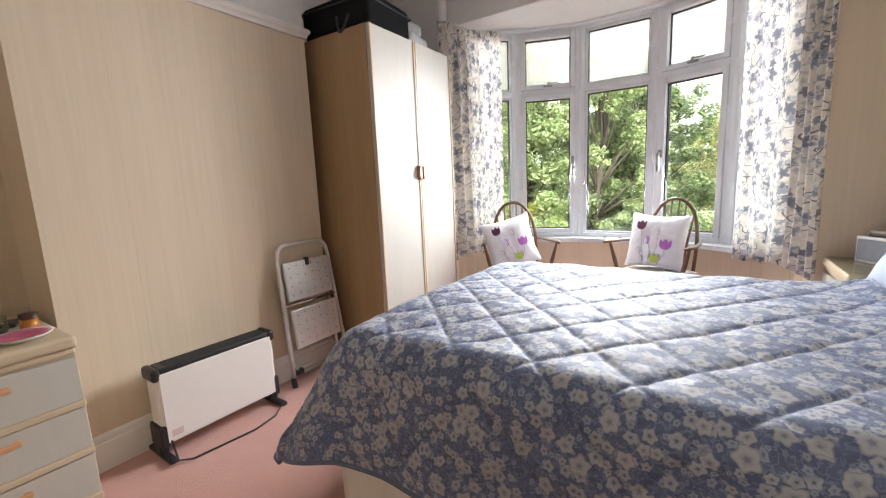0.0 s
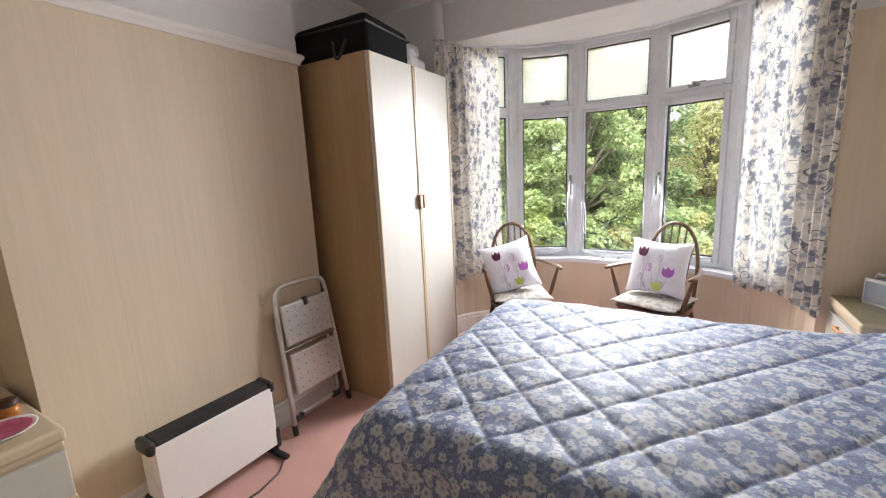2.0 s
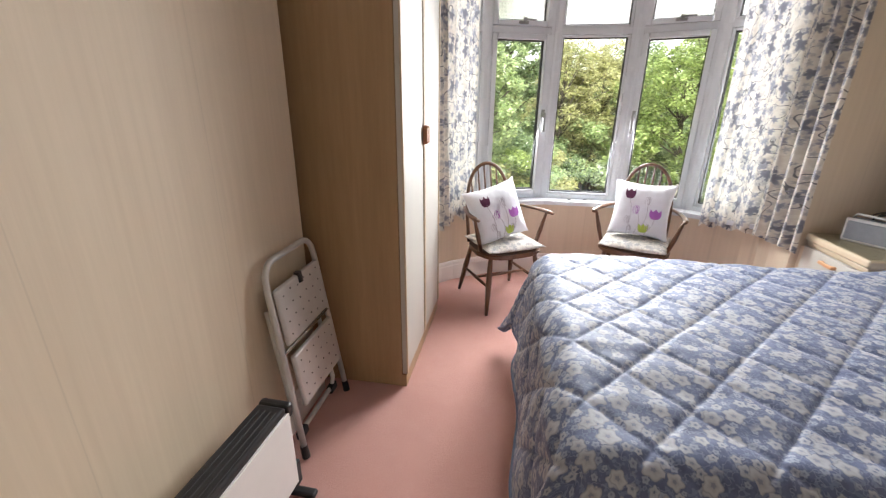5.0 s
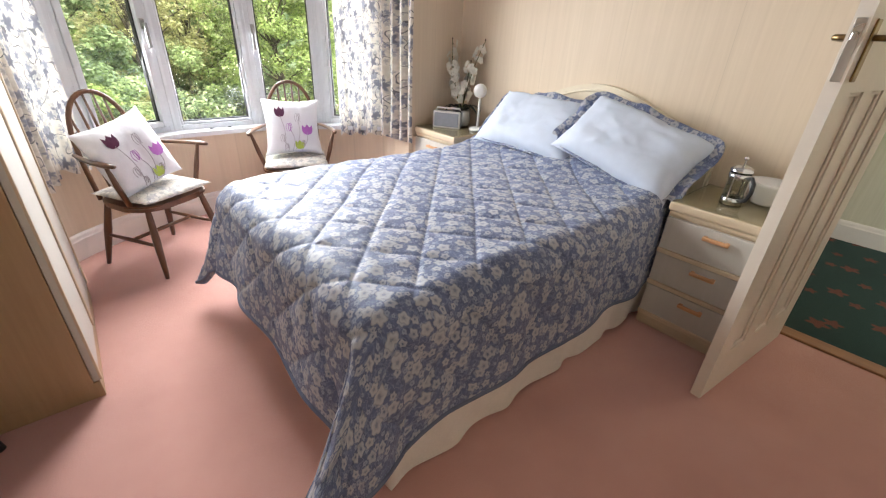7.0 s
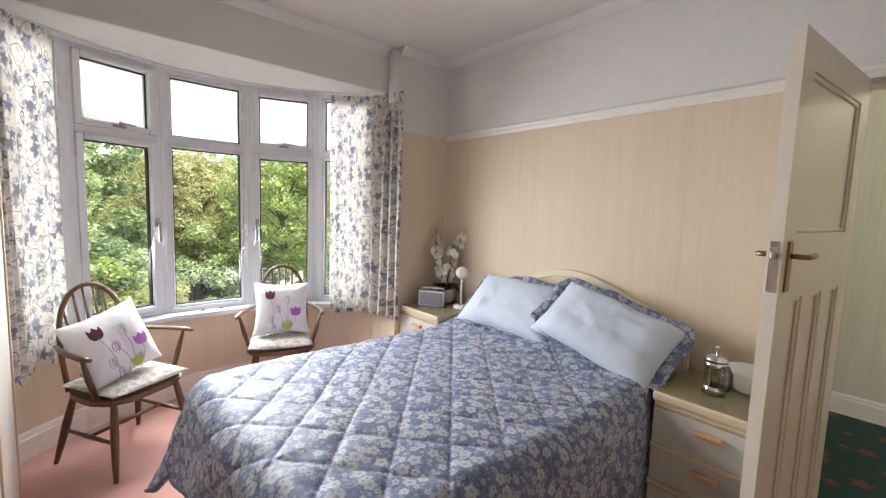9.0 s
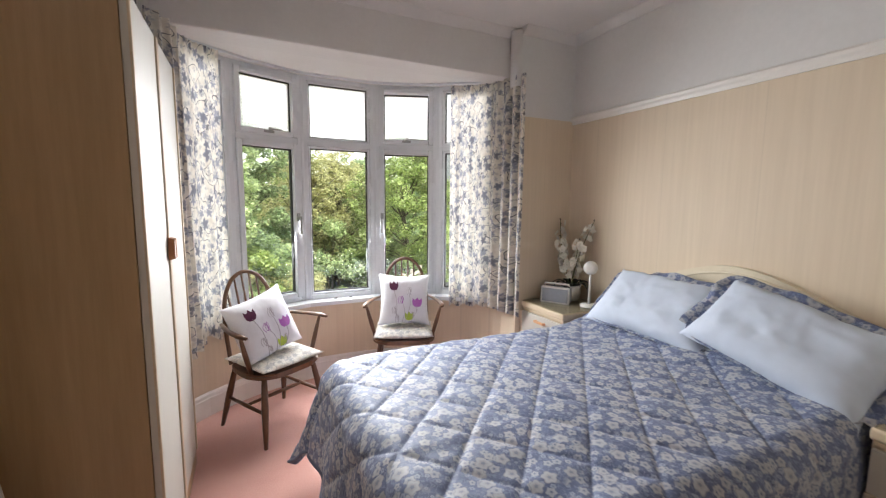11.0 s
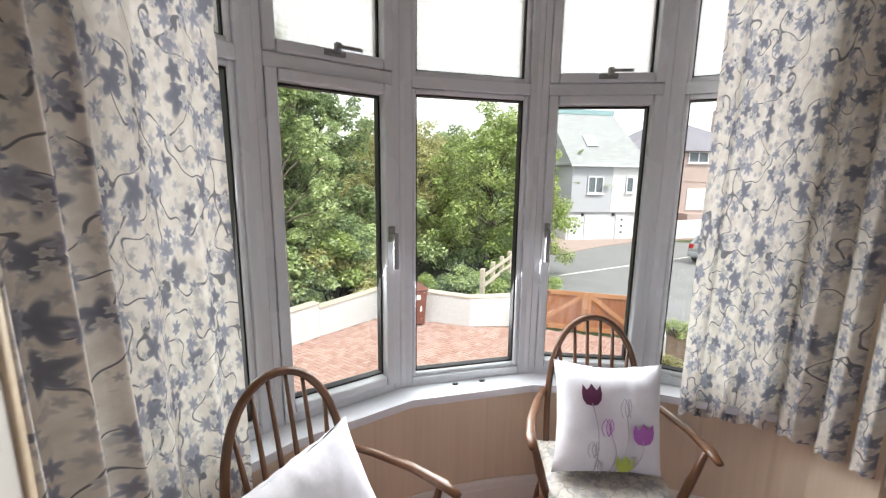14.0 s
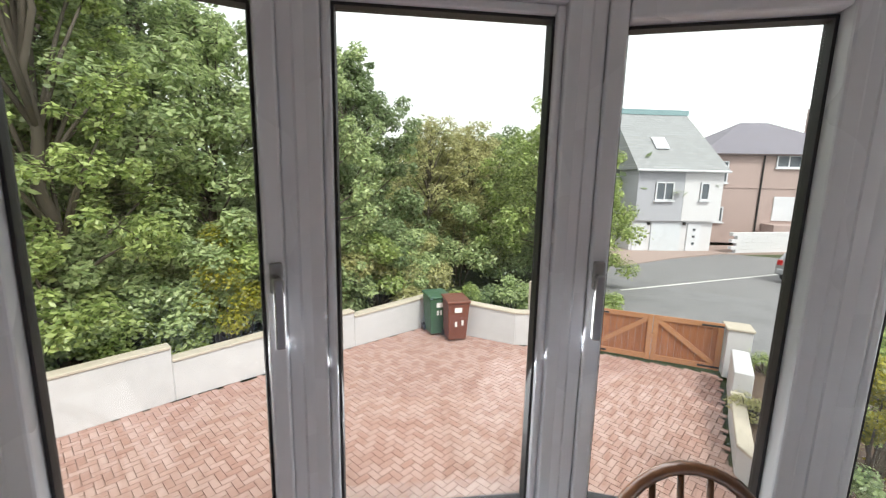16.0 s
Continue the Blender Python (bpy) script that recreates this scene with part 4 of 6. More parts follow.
def armchair(m, label):
    """Hoop-back armchair; the seat faces -y, feet at z 0."""
    c = empty("armchair", m, label, "chair", "armchairs in the bay")
    W = M["dark_wood"]
    # seat board, rounded
    sb = bmesh.new()
    n = 40
    pts = []
    for k in range(n):
        a = 2 * math.pi * k / n
        cc, ss = math.cos(a), math.sin(a)
        r = (abs(cc) ** 3.2 + abs(ss) ** 3.2) ** (-1 / 3.2)
        x, y = cc * r * (0.222 - 0.02 * ss), ss * r * 0.21
        pts.append((x, y))
    prism(sb, pts, 0.375, 0.405)
    bmesh.ops.bevel(sb, geom=[e for e in sb.edges if abs(e.verts[0].co.z - e.verts[1].co.z) < 1e-4], offset=0.009, segments=2, affect="EDGES")
    part("seat", sb, W, c)
    legs = {}
    for sx in (-1, 1):
        for sy in (-1, 1):
            top, foot = Vector((sx * 0.165, sy * 0.145, 0.385)), Vector((sx * 0.215, sy * 0.215 + (0.02 if sy > 0 else 0), 0.0))
            lp = [top.lerp(foot, t) for t in (0, 0.12, 0.45, 0.75, 1)]
            part("leg", tube(bmesh.new(), lp, [0.013, 0.016, 0.02, 0.016, 0.011], 10), W, c, "", True)
            legs[sx, sy] = lambda t, a=top, b=foot: a.lerp(b, t)
    for sx in (-1, 1):
        a, b = legs[sx, -1](0.52), legs[sx, 1](0.52)
        part("stretcher", tube(bmesh.new(), [a, a.lerp(b, 0.5), b], [0.008, 0.012, 0.008], 8), W, c, "", True)
    a, b = (legs[-1, -1](0.52) + legs[-1, 1](0.52)) / 2, (legs[1, -1](0.52) + legs[1, 1](0.52)) / 2
    part("stretcher", tube(bmesh.new(), [a, a.lerp(b, 0.5), b], [0.008, 0.012, 0.008], 8), W, c, "", True)
    # hoop back
    hoop = []
    for k in range(25):
        t = math.pi * k / 24
        hx = -0.175 * math.cos(t) * (1 + 0.10 * math.sin(t))
        h = math.sin(t) ** 0.62
        hoop.append((hx, 0.175 + 0.115 * h, 0.39 + 0.535 * h))
    part("back_hoop", tube(bmesh.new(), hoop, 0.0125, 10), W, c, "bent wooden hoop", True)
    for k in range(6):
        x = -0.115 + 0.23 * k / 5
        q = min(range(len(hoop)), key=lambda i: abs(hoop[i][0] - x * 1.12) - (1 if 4 < i < 20 else 0))
        part("spindle", tube(bmesh.new(), [(x * 0.9, 0.17, 0.40), (x, 0.215, 0.62), (hoop[q][0], hoop[q][1], hoop[q][2])], [0.007, 0.0085, 0.006], 8), W, c, "", True)
    # arms: from the hoop forward, on raked posts
    for sx in (-1, 1):
        arm = [(sx * 0.185, 0.245, 0.625), (sx * 0.225, 0.14, 0.632), (sx * 0.262, 0.0, 0.640), (sx * 0.275, -0.11, 0.644), (sx * 0.272, -0.165, 0.644)]
        bm = tube(bmesh.new(), arm, [0.011, 0.014, 0.016, 0.018, 0.012], 10)
        for v in bm.verts:
            v.co.z = 0.637 + (v.co.z - 0.637) * 0.7
        part("arm", bm, W, c, "", True)
        part("arm_post", tube(bmesh.new(), [(sx * 0.20, -0.085, 0.385), (sx * 0.238, -0.09, 0.52), (sx * 0.268, -0.10, 0.638)], [0.013, 0.015, 0.009], 10), W, c, "", True)
    # seat pad
    pb = pad(22, 22, 0.42, 0.40, 0.062, 0.02, 0.004, 5.0)
    ob = part("seat_pad", pb, M["seat_cloth"], c, "cream floral seat pad", True)
    ob.matrix_local = pose(0, -0.01, 0.434, 90, 0, 0)
    return c


def petal_shape(bm, x, z, w, h, y=-0.001):
    """A tulip head lying flat: a cup with three pointed tips."""
    rim = [(0.0, 0.0), (0.30, 0.06), (0.48, 0.30), (0.52, 0.62), (0.46, 1.0), (0.28, 0.74), (0.14, 0.86), (0.0, 1.06), (-0.14, 0.86), (-0.28, 0.74), (-0.46, 1.0), (-0.52, 0.62), (-0.48, 0.30), (-0.30, 0.06)]
    mid = bm.verts.new((x, y - 0.0008, z + h * 0.42))
    out = [bm.verts.new((x + u * w, y, z + v * h)) for u, v in rim]
    for i in range(len(out)):
        bm.faces.new((mid, out[i], out[(i + 1) % len(out)]))


def cushion(m, label, seed):
    """White scatter cushion with stitched tulips, face towards -y, lower edge at z 0."""
    c = empty("cushion", m, label, "cushion", "cushions on the armchairs")
    S, T = 0.385, 0.165
    bm = pad(34, 34, S, S, T, 0.12, 0.010, seed)
    for v in bm.verts:
        v.co.z += S / 2
    part("cover", bm, M["cushion"], c, "", True)

    def surf(x, z):
        a, b = x / (S / 2), (z - S / 2) / (S / 2)
        return -T / 2 * (max(0.0, (1 - a ** 4) * (1 - b ** 4))) ** 0.7 * 1.03 - 0.006

    def lay(bm2):
        for v in bm2.verts:
            v.co.y += surf(v.co.x, v.co.z)
        return bm2

    for nm, x, z, w, h, mat in (("dark_tulip", -0.085, 0.255, 0.062, 0.066, "plum"), ("violet_tulip", 0.086, 0.135, 0.070, 0.066, "violet"), ("lime_bud", 0.028, 0.040, 0.060, 0.058, "lime")):
        fb = bmesh.new()
        petal_shape(fb, x, z, w, h)
        part(nm, lay(fb), M[mat], c, nm.replace("_", " ") + " embroidery")

    def stitch(pts, r=0.0017):
        return tube(bmesh.new(), [(x, surf(x, z), z) for x, z in pts], r, 5)

    for x0, z0, x1, z1 in ((-0.085, 0.264, -0.06, 0.03), (0.082, 0.152, 0.05, 0.03), (-0.02, 0.16, -0.01, 0.03), (0.03, 0.22, 0.01, 0.04), (-0.07, 0.09, -0.04, 0.025)):
        pts = [(x0 + (x1 - x0) * t + 0.012 * math.sin(t * 4), z0 + (z1 - z0) * t) for t in [i / 10 for i in range(11)]]
        part("stem", stitch(pts), M["thread"], c, "stitched stem")
    for x, z, w, h, mat in ((-0.03, 0.16, 0.046, 0.055, "violet"), (0.03, 0.222, 0.042, 0.06, "thread"), (-0.075, 0.09, 0.042, 0.052, "thread"), (0.055, 0.06, 0.03, 0.04, "thread"), (-0.055, 0.045, 0.03, 0.034, "thread")):
        for k in (-1, 0, 1):
            pts = []
            for i in range(13):
                t = i / 12
                a = math.pi * t
                pts.append((x + k * w * 0.3 * math.sin(a / 2) + w * 0.22 * math.sin(2 * math.pi * t) * (1 if k else 0.8), z + h * (1 - abs(2 * t - 1))))
            part("outline", stitch(pts, 0.0014), M[mat], c, "stitched tulip outline")


chA = pose(-0.557, 3.30, 0, 0, 0, 31)
chB = pose(0.355, 3.482, 0, 0, 0, -21)
armchair(chA, "dark wooden hoop-back armchair with floral seat pad beside the wardrobe")
armchair(chB, "dark wooden hoop-back armchair with floral seat pad under the window")
cushion(chA @ pose(-0.02, -0.055, 0.458, -17, -14, 0), "white cushion with embroidered tulips, tilted in the armchair", 1.3)
cushion(chB @ pose(0.0, -0.02, 0.462, -15, 2, 6), "white cushion with embroidered tulips upright in the armchair", 6.1)

# ---- heater and folding steps ----
def heater():
    h = empty("convector_heater", pose(-1.255, 1.31, 0, 0, 0, -1.5), "white freestanding convector heater with black ends", "heater")
    L = 0.265
    part("casing", boxed(-0.045, 0.055, -L, L, 0.062, 0.375, 0.012, 3), M["heater"], h)
    part("front_panel", boxed(0.052, 0.060, -L + 0.012, L - 0.012, 0.07, 0.372, 0.003), M["heater"], h)
    tb = boxed(-0.046, 0.054, -L + 0.02, L - 0.02, 0.37, 0.396, 0.008)
    top = part("top_grille", tb, M["black"], h, "black plastic top grille")
    for k in range(4):
        part("slot", boxed(-0.03 + k * 0.02, -0.02 + k * 0.02, -L + 0.05, L - 0.05, 0.396, 0.3985, 0.001, 1), M["gasket"], top)
    for s in (-1, 1):
        y0, y1 = sorted((s * (L - 0.022), s * (L + 0.012)))
        part("corner_cap", boxed(-0.05, 0.062, y0, y1, 0.345, 0.40, 0.014, 3), M["black"], h, "black plastic corner cap")
        part("lower_cap", boxed(-0.05, 0.06, y0, y1, 0.05, 0.15, 0.008), M["black"], h, "black plastic lower cap")
        fb = boxed(-0.105, 0.115, y0, y1, 0.0, 0.022, 0.008)
        box(fb, -0.03, 0.03, y0, y1, 0.015, 0.06, 0.006)
        part("foot", fb, M["black"], h, "black plastic foot")
    part("rating_label", boxed(0.0595, 0.0612, -L + 0.03, -L + 0.075, 0.09, 0.12), plain("pink_label", (0.62, 0.50, 0.47), 0.6), h, "small pale label")
    cord = tube(bmesh.new(), [(-1.18, 1.06, 0.09), (-1.13, 1.055, 0.02), (-1.11, 1.10, 0.006), (-1.09, 1.22, 0.006), (-1.07, 1.36, 0.006), (-1.09, 1.48, 0.006), (-1.16, 1.57, 0.006), (-1.27, 1.60, 0.006), (-1.335, 1.62, 0.006)], 0.0045, 8)
    tagged(part("power_cable", cord, M["black"], None, "", True), "black power cable trailing over the carpet", "cable")


heater()


def folding_steps():
    """Two-tread folding steps, folded flat and leaning; built upright in the xz plane, then tipped."""
    tilt = 6.8
    s = empty("step_ladder", pose(-1.25, 1.925, 0.004, 0, 0, 90) @ pose(0, 0, 0, -tilt, 0, 0), "silver folding two-step ladder leaning on the wall", "step ladder")
    w = 0.192
    H = 0.80
    front = [(-w - 0.012, 0, 0.03), (-w, 0, 0.3), (-w + 0.015, 0, H - 0.09)]
    r = 0.07
    for k in range(9):
        a = math.pi - math.pi / 2 * k / 8
        front.append((-w + 0.018 + r + r * math.cos(a), 0, H - r + r * math.sin(a)))
    front = front + [(-x, y, z) for x, y, z in front[::-1]]
    part("front_frame", tube(bmesh.new(), front, 0.012, 12), M["silver"], s, "silver tube frame", True)
    rear = [(-w + 0.03, 0.035, 0.62), (-w + 0.026, 0.035, 0.10), (-w + 0.05, 0.035, 0.07), (w - 0.05, 0.035, 0.07), (w - 0.026, 0.035, 0.10), (w - 0.03, 0.035, 0.62)]
    part("rear_frame", tube(bmesh.new(), rear, 0.010, 10), M["silver"], s, "silver tube frame", True)
    for z0, z1, d in ((0.475, 0.70, -0.012), (0.205, 0.43, -0.018)):
        tr = boxed(-w + 0.032, w - 0.032, d - 0.010, d + 0.012, z0, z1, 0.009, 3)
        t = part("tread", tr, M["silver"], s, "perforated silver tread")
        for i in range(6):
            for j in range(4):
                x, z = -w + 0.065 + i * (2 * w - 0.13) / 5, z0 + 0.035 + j * (z1 - z0 - 0.07) / 3 + (0.01 if i % 2 else 0)
                hole = tube(bmesh.new(), [(x, d - 0.0095, z), (x, d - 0.0115, z)], 0.0035, 6)
                part("grip_hole", hole, M["black"], t)
    part("cross_bar", tube(bmesh.new(), [(-w, -0.004, 0.455), (w, -0.004, 0.455)], 0.007, 8), M["chrome"], s, "chrome hinge bar", True)
    part("catch", boxed(-0.012, 0.012, -0.03, -0.005, 0.665, 0.71, 0.004), M["black"], s, "black release catch")
    for x in (-w - 0.013, w + 0.013):
        part("rubber_foot", tube(bmesh.new(), [(x, 0, 0.0), (x, 0, 0.055)], [0.016, 0.0145], 12), M["black"], s, "black rubber foot")
    for x in (-w + 0.05, w - 0.05):
        part("rear_foot", boxed(x - 0.03, x + 0.03, 0.022, 0.05, 0.045, 0.08, 0.006), M["black"], s, "black rubber foot")


folding_steps()

# ---- things on the cabinets ----
ZC = 0.661


def radio():
    r = empty("radio", pose(1.335, 2.945, ZC, 0, 0, -58), "grey and silver portable radio on the bedside cabinet", "radio")
    M["radio_grey"] = plain("grey_speaker_cloth", (0.24, 0.25, 0.28), 0.8, vary=0.1, scale=300, bump=0.3)
    part("case", boxed(-0.10, 0.10, -0.045, 0.045, 0.004, 0.118, 0.014, 4), M["radio_grey"], r)
    part("band", boxed(-0.104, 0.104, -0.048, -0.04, 0.0, 0.122, 0.008, 3), M["silver"], r, "silver trim")
    part("grille", boxed(-0.092, 0.092, -0.051, -0.047, 0.012, 0.108, 0.004), M["radio_grey"], r, "grey speaker grille")
    part("carry_handle", tube(bmesh.new(), [(-0.095, 0, 0.115), (-0.085, 0, 0.138), (0.085, 0, 0.138), (0.095, 0, 0.115)], 0.007, 8), M["silver"], r, "silver carry handle", True)
    part("dial", tube(bmesh.new(), [(0.06, 0, 0.117), (0.06, 0, 0.126)], 0.014, 16), M["black"], r)


radio()


def orchid():
    o = empty("orchid", pose(1.475, 2.955, ZC), "white artificial orchid in a silver pot", "plant")
    M["pot"] = plain("silver_ceramic", (0.62, 0.62, 0.62), 0.22, 0.6, 0.05)
    part("pot", lathe(bmesh.new(), [(0, 0), (0.05, 0), (0.062, 0.01), (0.072, 0.06), (0.07, 0.105), (0.075, 0.12), (0.066, 0.12), (0.062, 0.10), (0, 0.098)], 28), M["pot"], o, "silver ceramic pot", True)
    M["orchid_leaf"] = plain("dark_orchid_leaf", (0.012, 0.02, 0.012), 0.4)
    M["orchid_petal"] = plain("white_petal", (0.72, 0.70, 0.62), 0.7, vary=0.06)
    M["stalk"] = plain("green_stalk", (0.10, 0.13, 0.04), 0.5)
    M["bud"] = plain("dark_bud", (0.08, 0.05, 0.03), 0.6)
    rnd = random.Random(4)
    for k in range(7):
        a = k * 0.9 + 0.3
        lb = bmesh.new()
        prev = None
        for i in range(9):
            t = i / 8
            r, z = 0.02 + 0.13 * t, 0.10 + 0.06 * math.sin(t * 2.6) - 0.02 * t
            wd = 0.024 * math.sin(math.pi * (0.12 + 0.88 * t)) + 0.001
            c = Vector((math.cos(a) * r, math.sin(a) * r, z))
            sd = Vector((-math.sin(a), math.cos(a), 0)) * wd
            cur = (lb.verts.new(c - sd), lb.verts.new(c - Vector((0, 0, 0.006))), lb.verts.new(c + sd))
            if prev:
                lb.faces.new((prev[0], prev[1], cur[1], cur[0]))
                lb.faces.new((prev[1], prev[2], cur[2], cur[1]))
            prev = cur
        part("leaf", lb, M["orchid_leaf"], o, "dark strap leaf", True)
    for tip, mid in (((-0.01, 0.13, 0.59), (-0.03, 0.10, 0.36)), ((0.09, -0.11, 0.59), (0.02, -0.03, 0.36)), ((-0.05, 0.08, 0.47), (-0.05, 0.06, 0.3)), ((0.04, -0.03, 0.45), (0.02, -0.01, 0.3))):
        pts = [Vector((0, 0, 0.09)).lerp(Vector(mid), t).lerp(Vector(mid).lerp(Vector(tip), t), t) for t in [i / 14 for i in range(15)]]
        stem = part("flower_stem", tube(bmesh.new(), pts, 0.0025, 6), M["stalk"], o, "green stem", True)
        for i in [3, 4, 4, 5, 5, 6, 6, 7, 7, 8, 8, 9, 9, 10, 10, 11, 11, 12, 12, 13]:
            p = pts[i]
            a0 = rnd.uniform(0, 6.28)
            off = Vector((math.cos(a0), math.sin(a0), rnd.uniform(-0.5, 0.5))) * 0.03
            c = p + off
            face = (off.normalized() + Vector((rnd.uniform(-0.8, 0.3), rnd.uniform(-0.8, 0.3), rnd.uniform(-0.3, 0.5)))).normalized()
            s1 = face.orthogonal().normalized()
            s2 = face.cross(s1)
            fb = bmesh.new()
            for k in range(5):
                a = 2 * math.pi * k / 5 + a0
                d = s1 * math.cos(a) + s2 * math.sin(a)
                e = face.cross(d)
                R = rnd.uniform(0.022, 0.030)
                w = 0.45 if k % 2 else 0.62
                ring = [c, c + d * R * 0.45 + e * R * w + face * 0.004, c + d * R + e * R * 0.25 + face * 0.002, c + d * R * 1.08, c + d * R - e * R * 0.25 + face * 0.002, c + d * R * 0.45 - e * R * w + face * 0.004]
                fb.faces.new([fb.verts.new(q) for q in ring])
            part("blossom", fb, M["orchid_petal"], stem, "white orchid blossom")
        for i in (13, 14):
            part("bud", lathe(bmesh.new(), [(0, -0.007), (0.006, 0), (0, 0.009)], 8, pts[i] + Vector((0.004, 0.004 * i - 0.05, 0.006))), M["bud"], stem, "dark closed bud", True)


orchid()


def table_mirror():
    t = empty("table_mirror", pose(1.45, 2.745, ZC, 0, 0, -50), "small round mirror on a white stand", "mirror")
    M["white_plastic"] = plain("white_plastic", (0.75, 0.74, 0.71), 0.35, vary=0.03)
    part("base", lathe(bmesh.new(), [(0, 0), (0.055, 0), (0.06, 0.006), (0.056, 0.018), (0.04, 0.024), (0, 0.024)], 28), M["white_plastic"], t, "", True)
    part("stem", tube(bmesh.new(), [(0, 0, 0.02), (0, 0, 0.235)], [0.009, 0.007], 12), M["white_plastic"], t, "", True)
    rim = lathe(bmesh.new(), [(0.036, -0.012), (0.045, -0.014), (0.048, 0), (0.045, 0.016), (0.02, 0.02), (0, 0.02)], 28)
    bmesh.ops.rotate(rim, verts=rim.verts[:], cent=(0, 0, 0), matrix=Matrix.Rotation(radians(-90), 3, "X") @ Matrix.Rotation(radians(180), 3, "X"))
    bmesh.ops.translate(rim, verts=rim.verts[:], vec=(0, 0, 0.275))
    part("mirror_rim", rim, M["white_plastic"], t, "white round rim", True)
    g = tube(bmesh.new(), [(0, -0.006, 0.275), (0, -0.002, 0.275)], 0.037, 28)
    part("mirror_glass", g, M["chrome"], t, "round mirror glass")


table_mirror()


def cafetiere():
    c = empty("cafetiere", pose(1.33, 1.025, ZC, 0, 0, -125), "glass and chrome coffee press on the cabinet", "coffee press")
    part("frame_base", lathe(bmesh.new(), [(0, 0), (0.043, 0), (0.043, 0.035), (0.040, 0.036), (0.040, 0.01), (0, 0.01)], 28), M["chrome"], c, "chrome base band", True)
    gl = lathe(bmesh.new(), [(0, 0.012), (0.038, 0.012), (0.039, 0.13), (0.042, 0.15), (0.040, 0.15), (0.037, 0.128), (0.036, 0.015), (0, 0.015)], 28)
    part("beaker", gl, M["tabletop_glass"], c, "clear glass beaker", True)
    for k in range(4):
        a = k * math.pi / 2 + 0.4
        x, y = 0.042 * math.cos(a), 0.042 * math.sin(a)
        part("upright", tube(bmesh.new(), [(x, y, 0.02), (x, y, 0.14)], 0.003, 6), M["chrome"], c)
    part("top_band", lathe(bmesh.new(), [(0.041, 0.115), (0.0435, 0.115), (0.0435, 0.14), (0.041, 0.14)], 28), M["chrome"], c, "chrome top band", True)
    lid = part("lid", lathe(bmesh.new(), [(0.044, 0.148), (0.044, 0.156), (0.03, 0.168), (0.008, 0.174), (0, 0.174)], 28), M["chrome"], c, "chrome lid", True)
    part("plunger_knob", lathe(bmesh.new(), [(0.003, 0.17), (0.003, 0.195), (0.009, 0.198), (0.010, 0.207), (0, 0.213)], 16), M["chrome"], lid, "", True)
    part("handle", tube(bmesh.new(), [(0.043, 0, 0.128), (0.065, 0, 0.135), (0.083, 0, 0.115), (0.085, 0, 0.075), (0.07, 0, 0.04), (0.043, 0, 0.03)], 0.008, 10), M["black"], c, "black plastic handle", True)


cafetiere()
M["china"] = plain("white_china", (0.78, 0.77, 0.74), 0.2, vary=0.02)
dish = lathe(bmesh.new(), [(0, 0), (0.05, 0), (0.055, 0.01), (0.085, 0.085), (0.09, 0.10), (0.086, 0.10), (0.08, 0.085), (0.05, 0.014), (0, 0.012)], 32)
dish_ob = part("bowl", dish, M["china"], None, "", True)
dish_ob.matrix_world = pose(1.475, 0.935, ZC)
tagged(dish_ob, "white china bowl beside the coffee press", "bowl")


def alcove_things():
    z = 0.656
    tray = empty("trinket_dish", pose(-1.21, 0.70, z, 0, 0, 15), "pink and white scalloped trinket dish", "dish")
    M["pink_glaze"] = plain("pink_glaze", (0.55, 0.12, 0.22), 0.3, vary=0.5, scale=60)
    part("dish", lathe(bmesh.new(), [(0, 0), (0.05, 0), (0.075, 0.014), (0.078, 0.018), (0.07, 0.016), (0.045, 0.006), (0, 0.005)], 28), M["china"], tray, "", True)
    part("painted_centre", lathe(bmesh.new(), [(0, 0.0085), (0.044, 0.0085), (0.066, 0.0165), (0.064, 0.0172), (0.043, 0.0092), (0, 0.0092)], 28), M["pink_glaze"], tray, "pink painted centre", True)
    jar = empty("jar", pose(-1.33, 0.745, z), "orange jar with a dark lid", "jar")
    part("body", lathe(bmesh.new(), [(0, 0), (0.022, 0), (0.025, 0.01), (0.025, 0.04), (0, 0.04)], 20), plain("amber_jar", (0.45, 0.16, 0.03), 0.25), jar, "", True)
    part("lid", lathe(bmesh.new(), [(0.026, 0.04), (0.026, 0.058), (0, 0.058)], 20), plain("brown_lid", (0.05, 0.02, 0.012), 0.5), jar, "dark brown lid", True)
    tum = lathe(bmesh.new(), [(0, 0), (0.03, 0), (0.034, 0.06), (0.031, 0.06), (0.028, 0.004), (0, 0.004)], 24)
    ob = part("glass_tumbler", tum, M["tabletop_glass"], None, "", True)
    ob.matrix_world = pose(-1.36, 0.665, z)
    tagged(ob, "clear glass tumbler on the cabinet", "tumbler")
    br = empty("hairbrush", pose(-1.40, 0.70, z, 0, 0, 70), "black hairbrush lying on the cabinet", "hairbrush")
    part("grip", tube(bmesh.new(), [(0, 0, 0.012), (0, -0.1, 0.014), (0, -0.16, 0.012)], [0.008, 0.01, 0.007], 8), M["black"], br, "", True)
    part("head", boxed(-0.022, 0.022, 0, 0.08, 0.004, 0.022, 0.006), M["black"], br)


alcove_things()

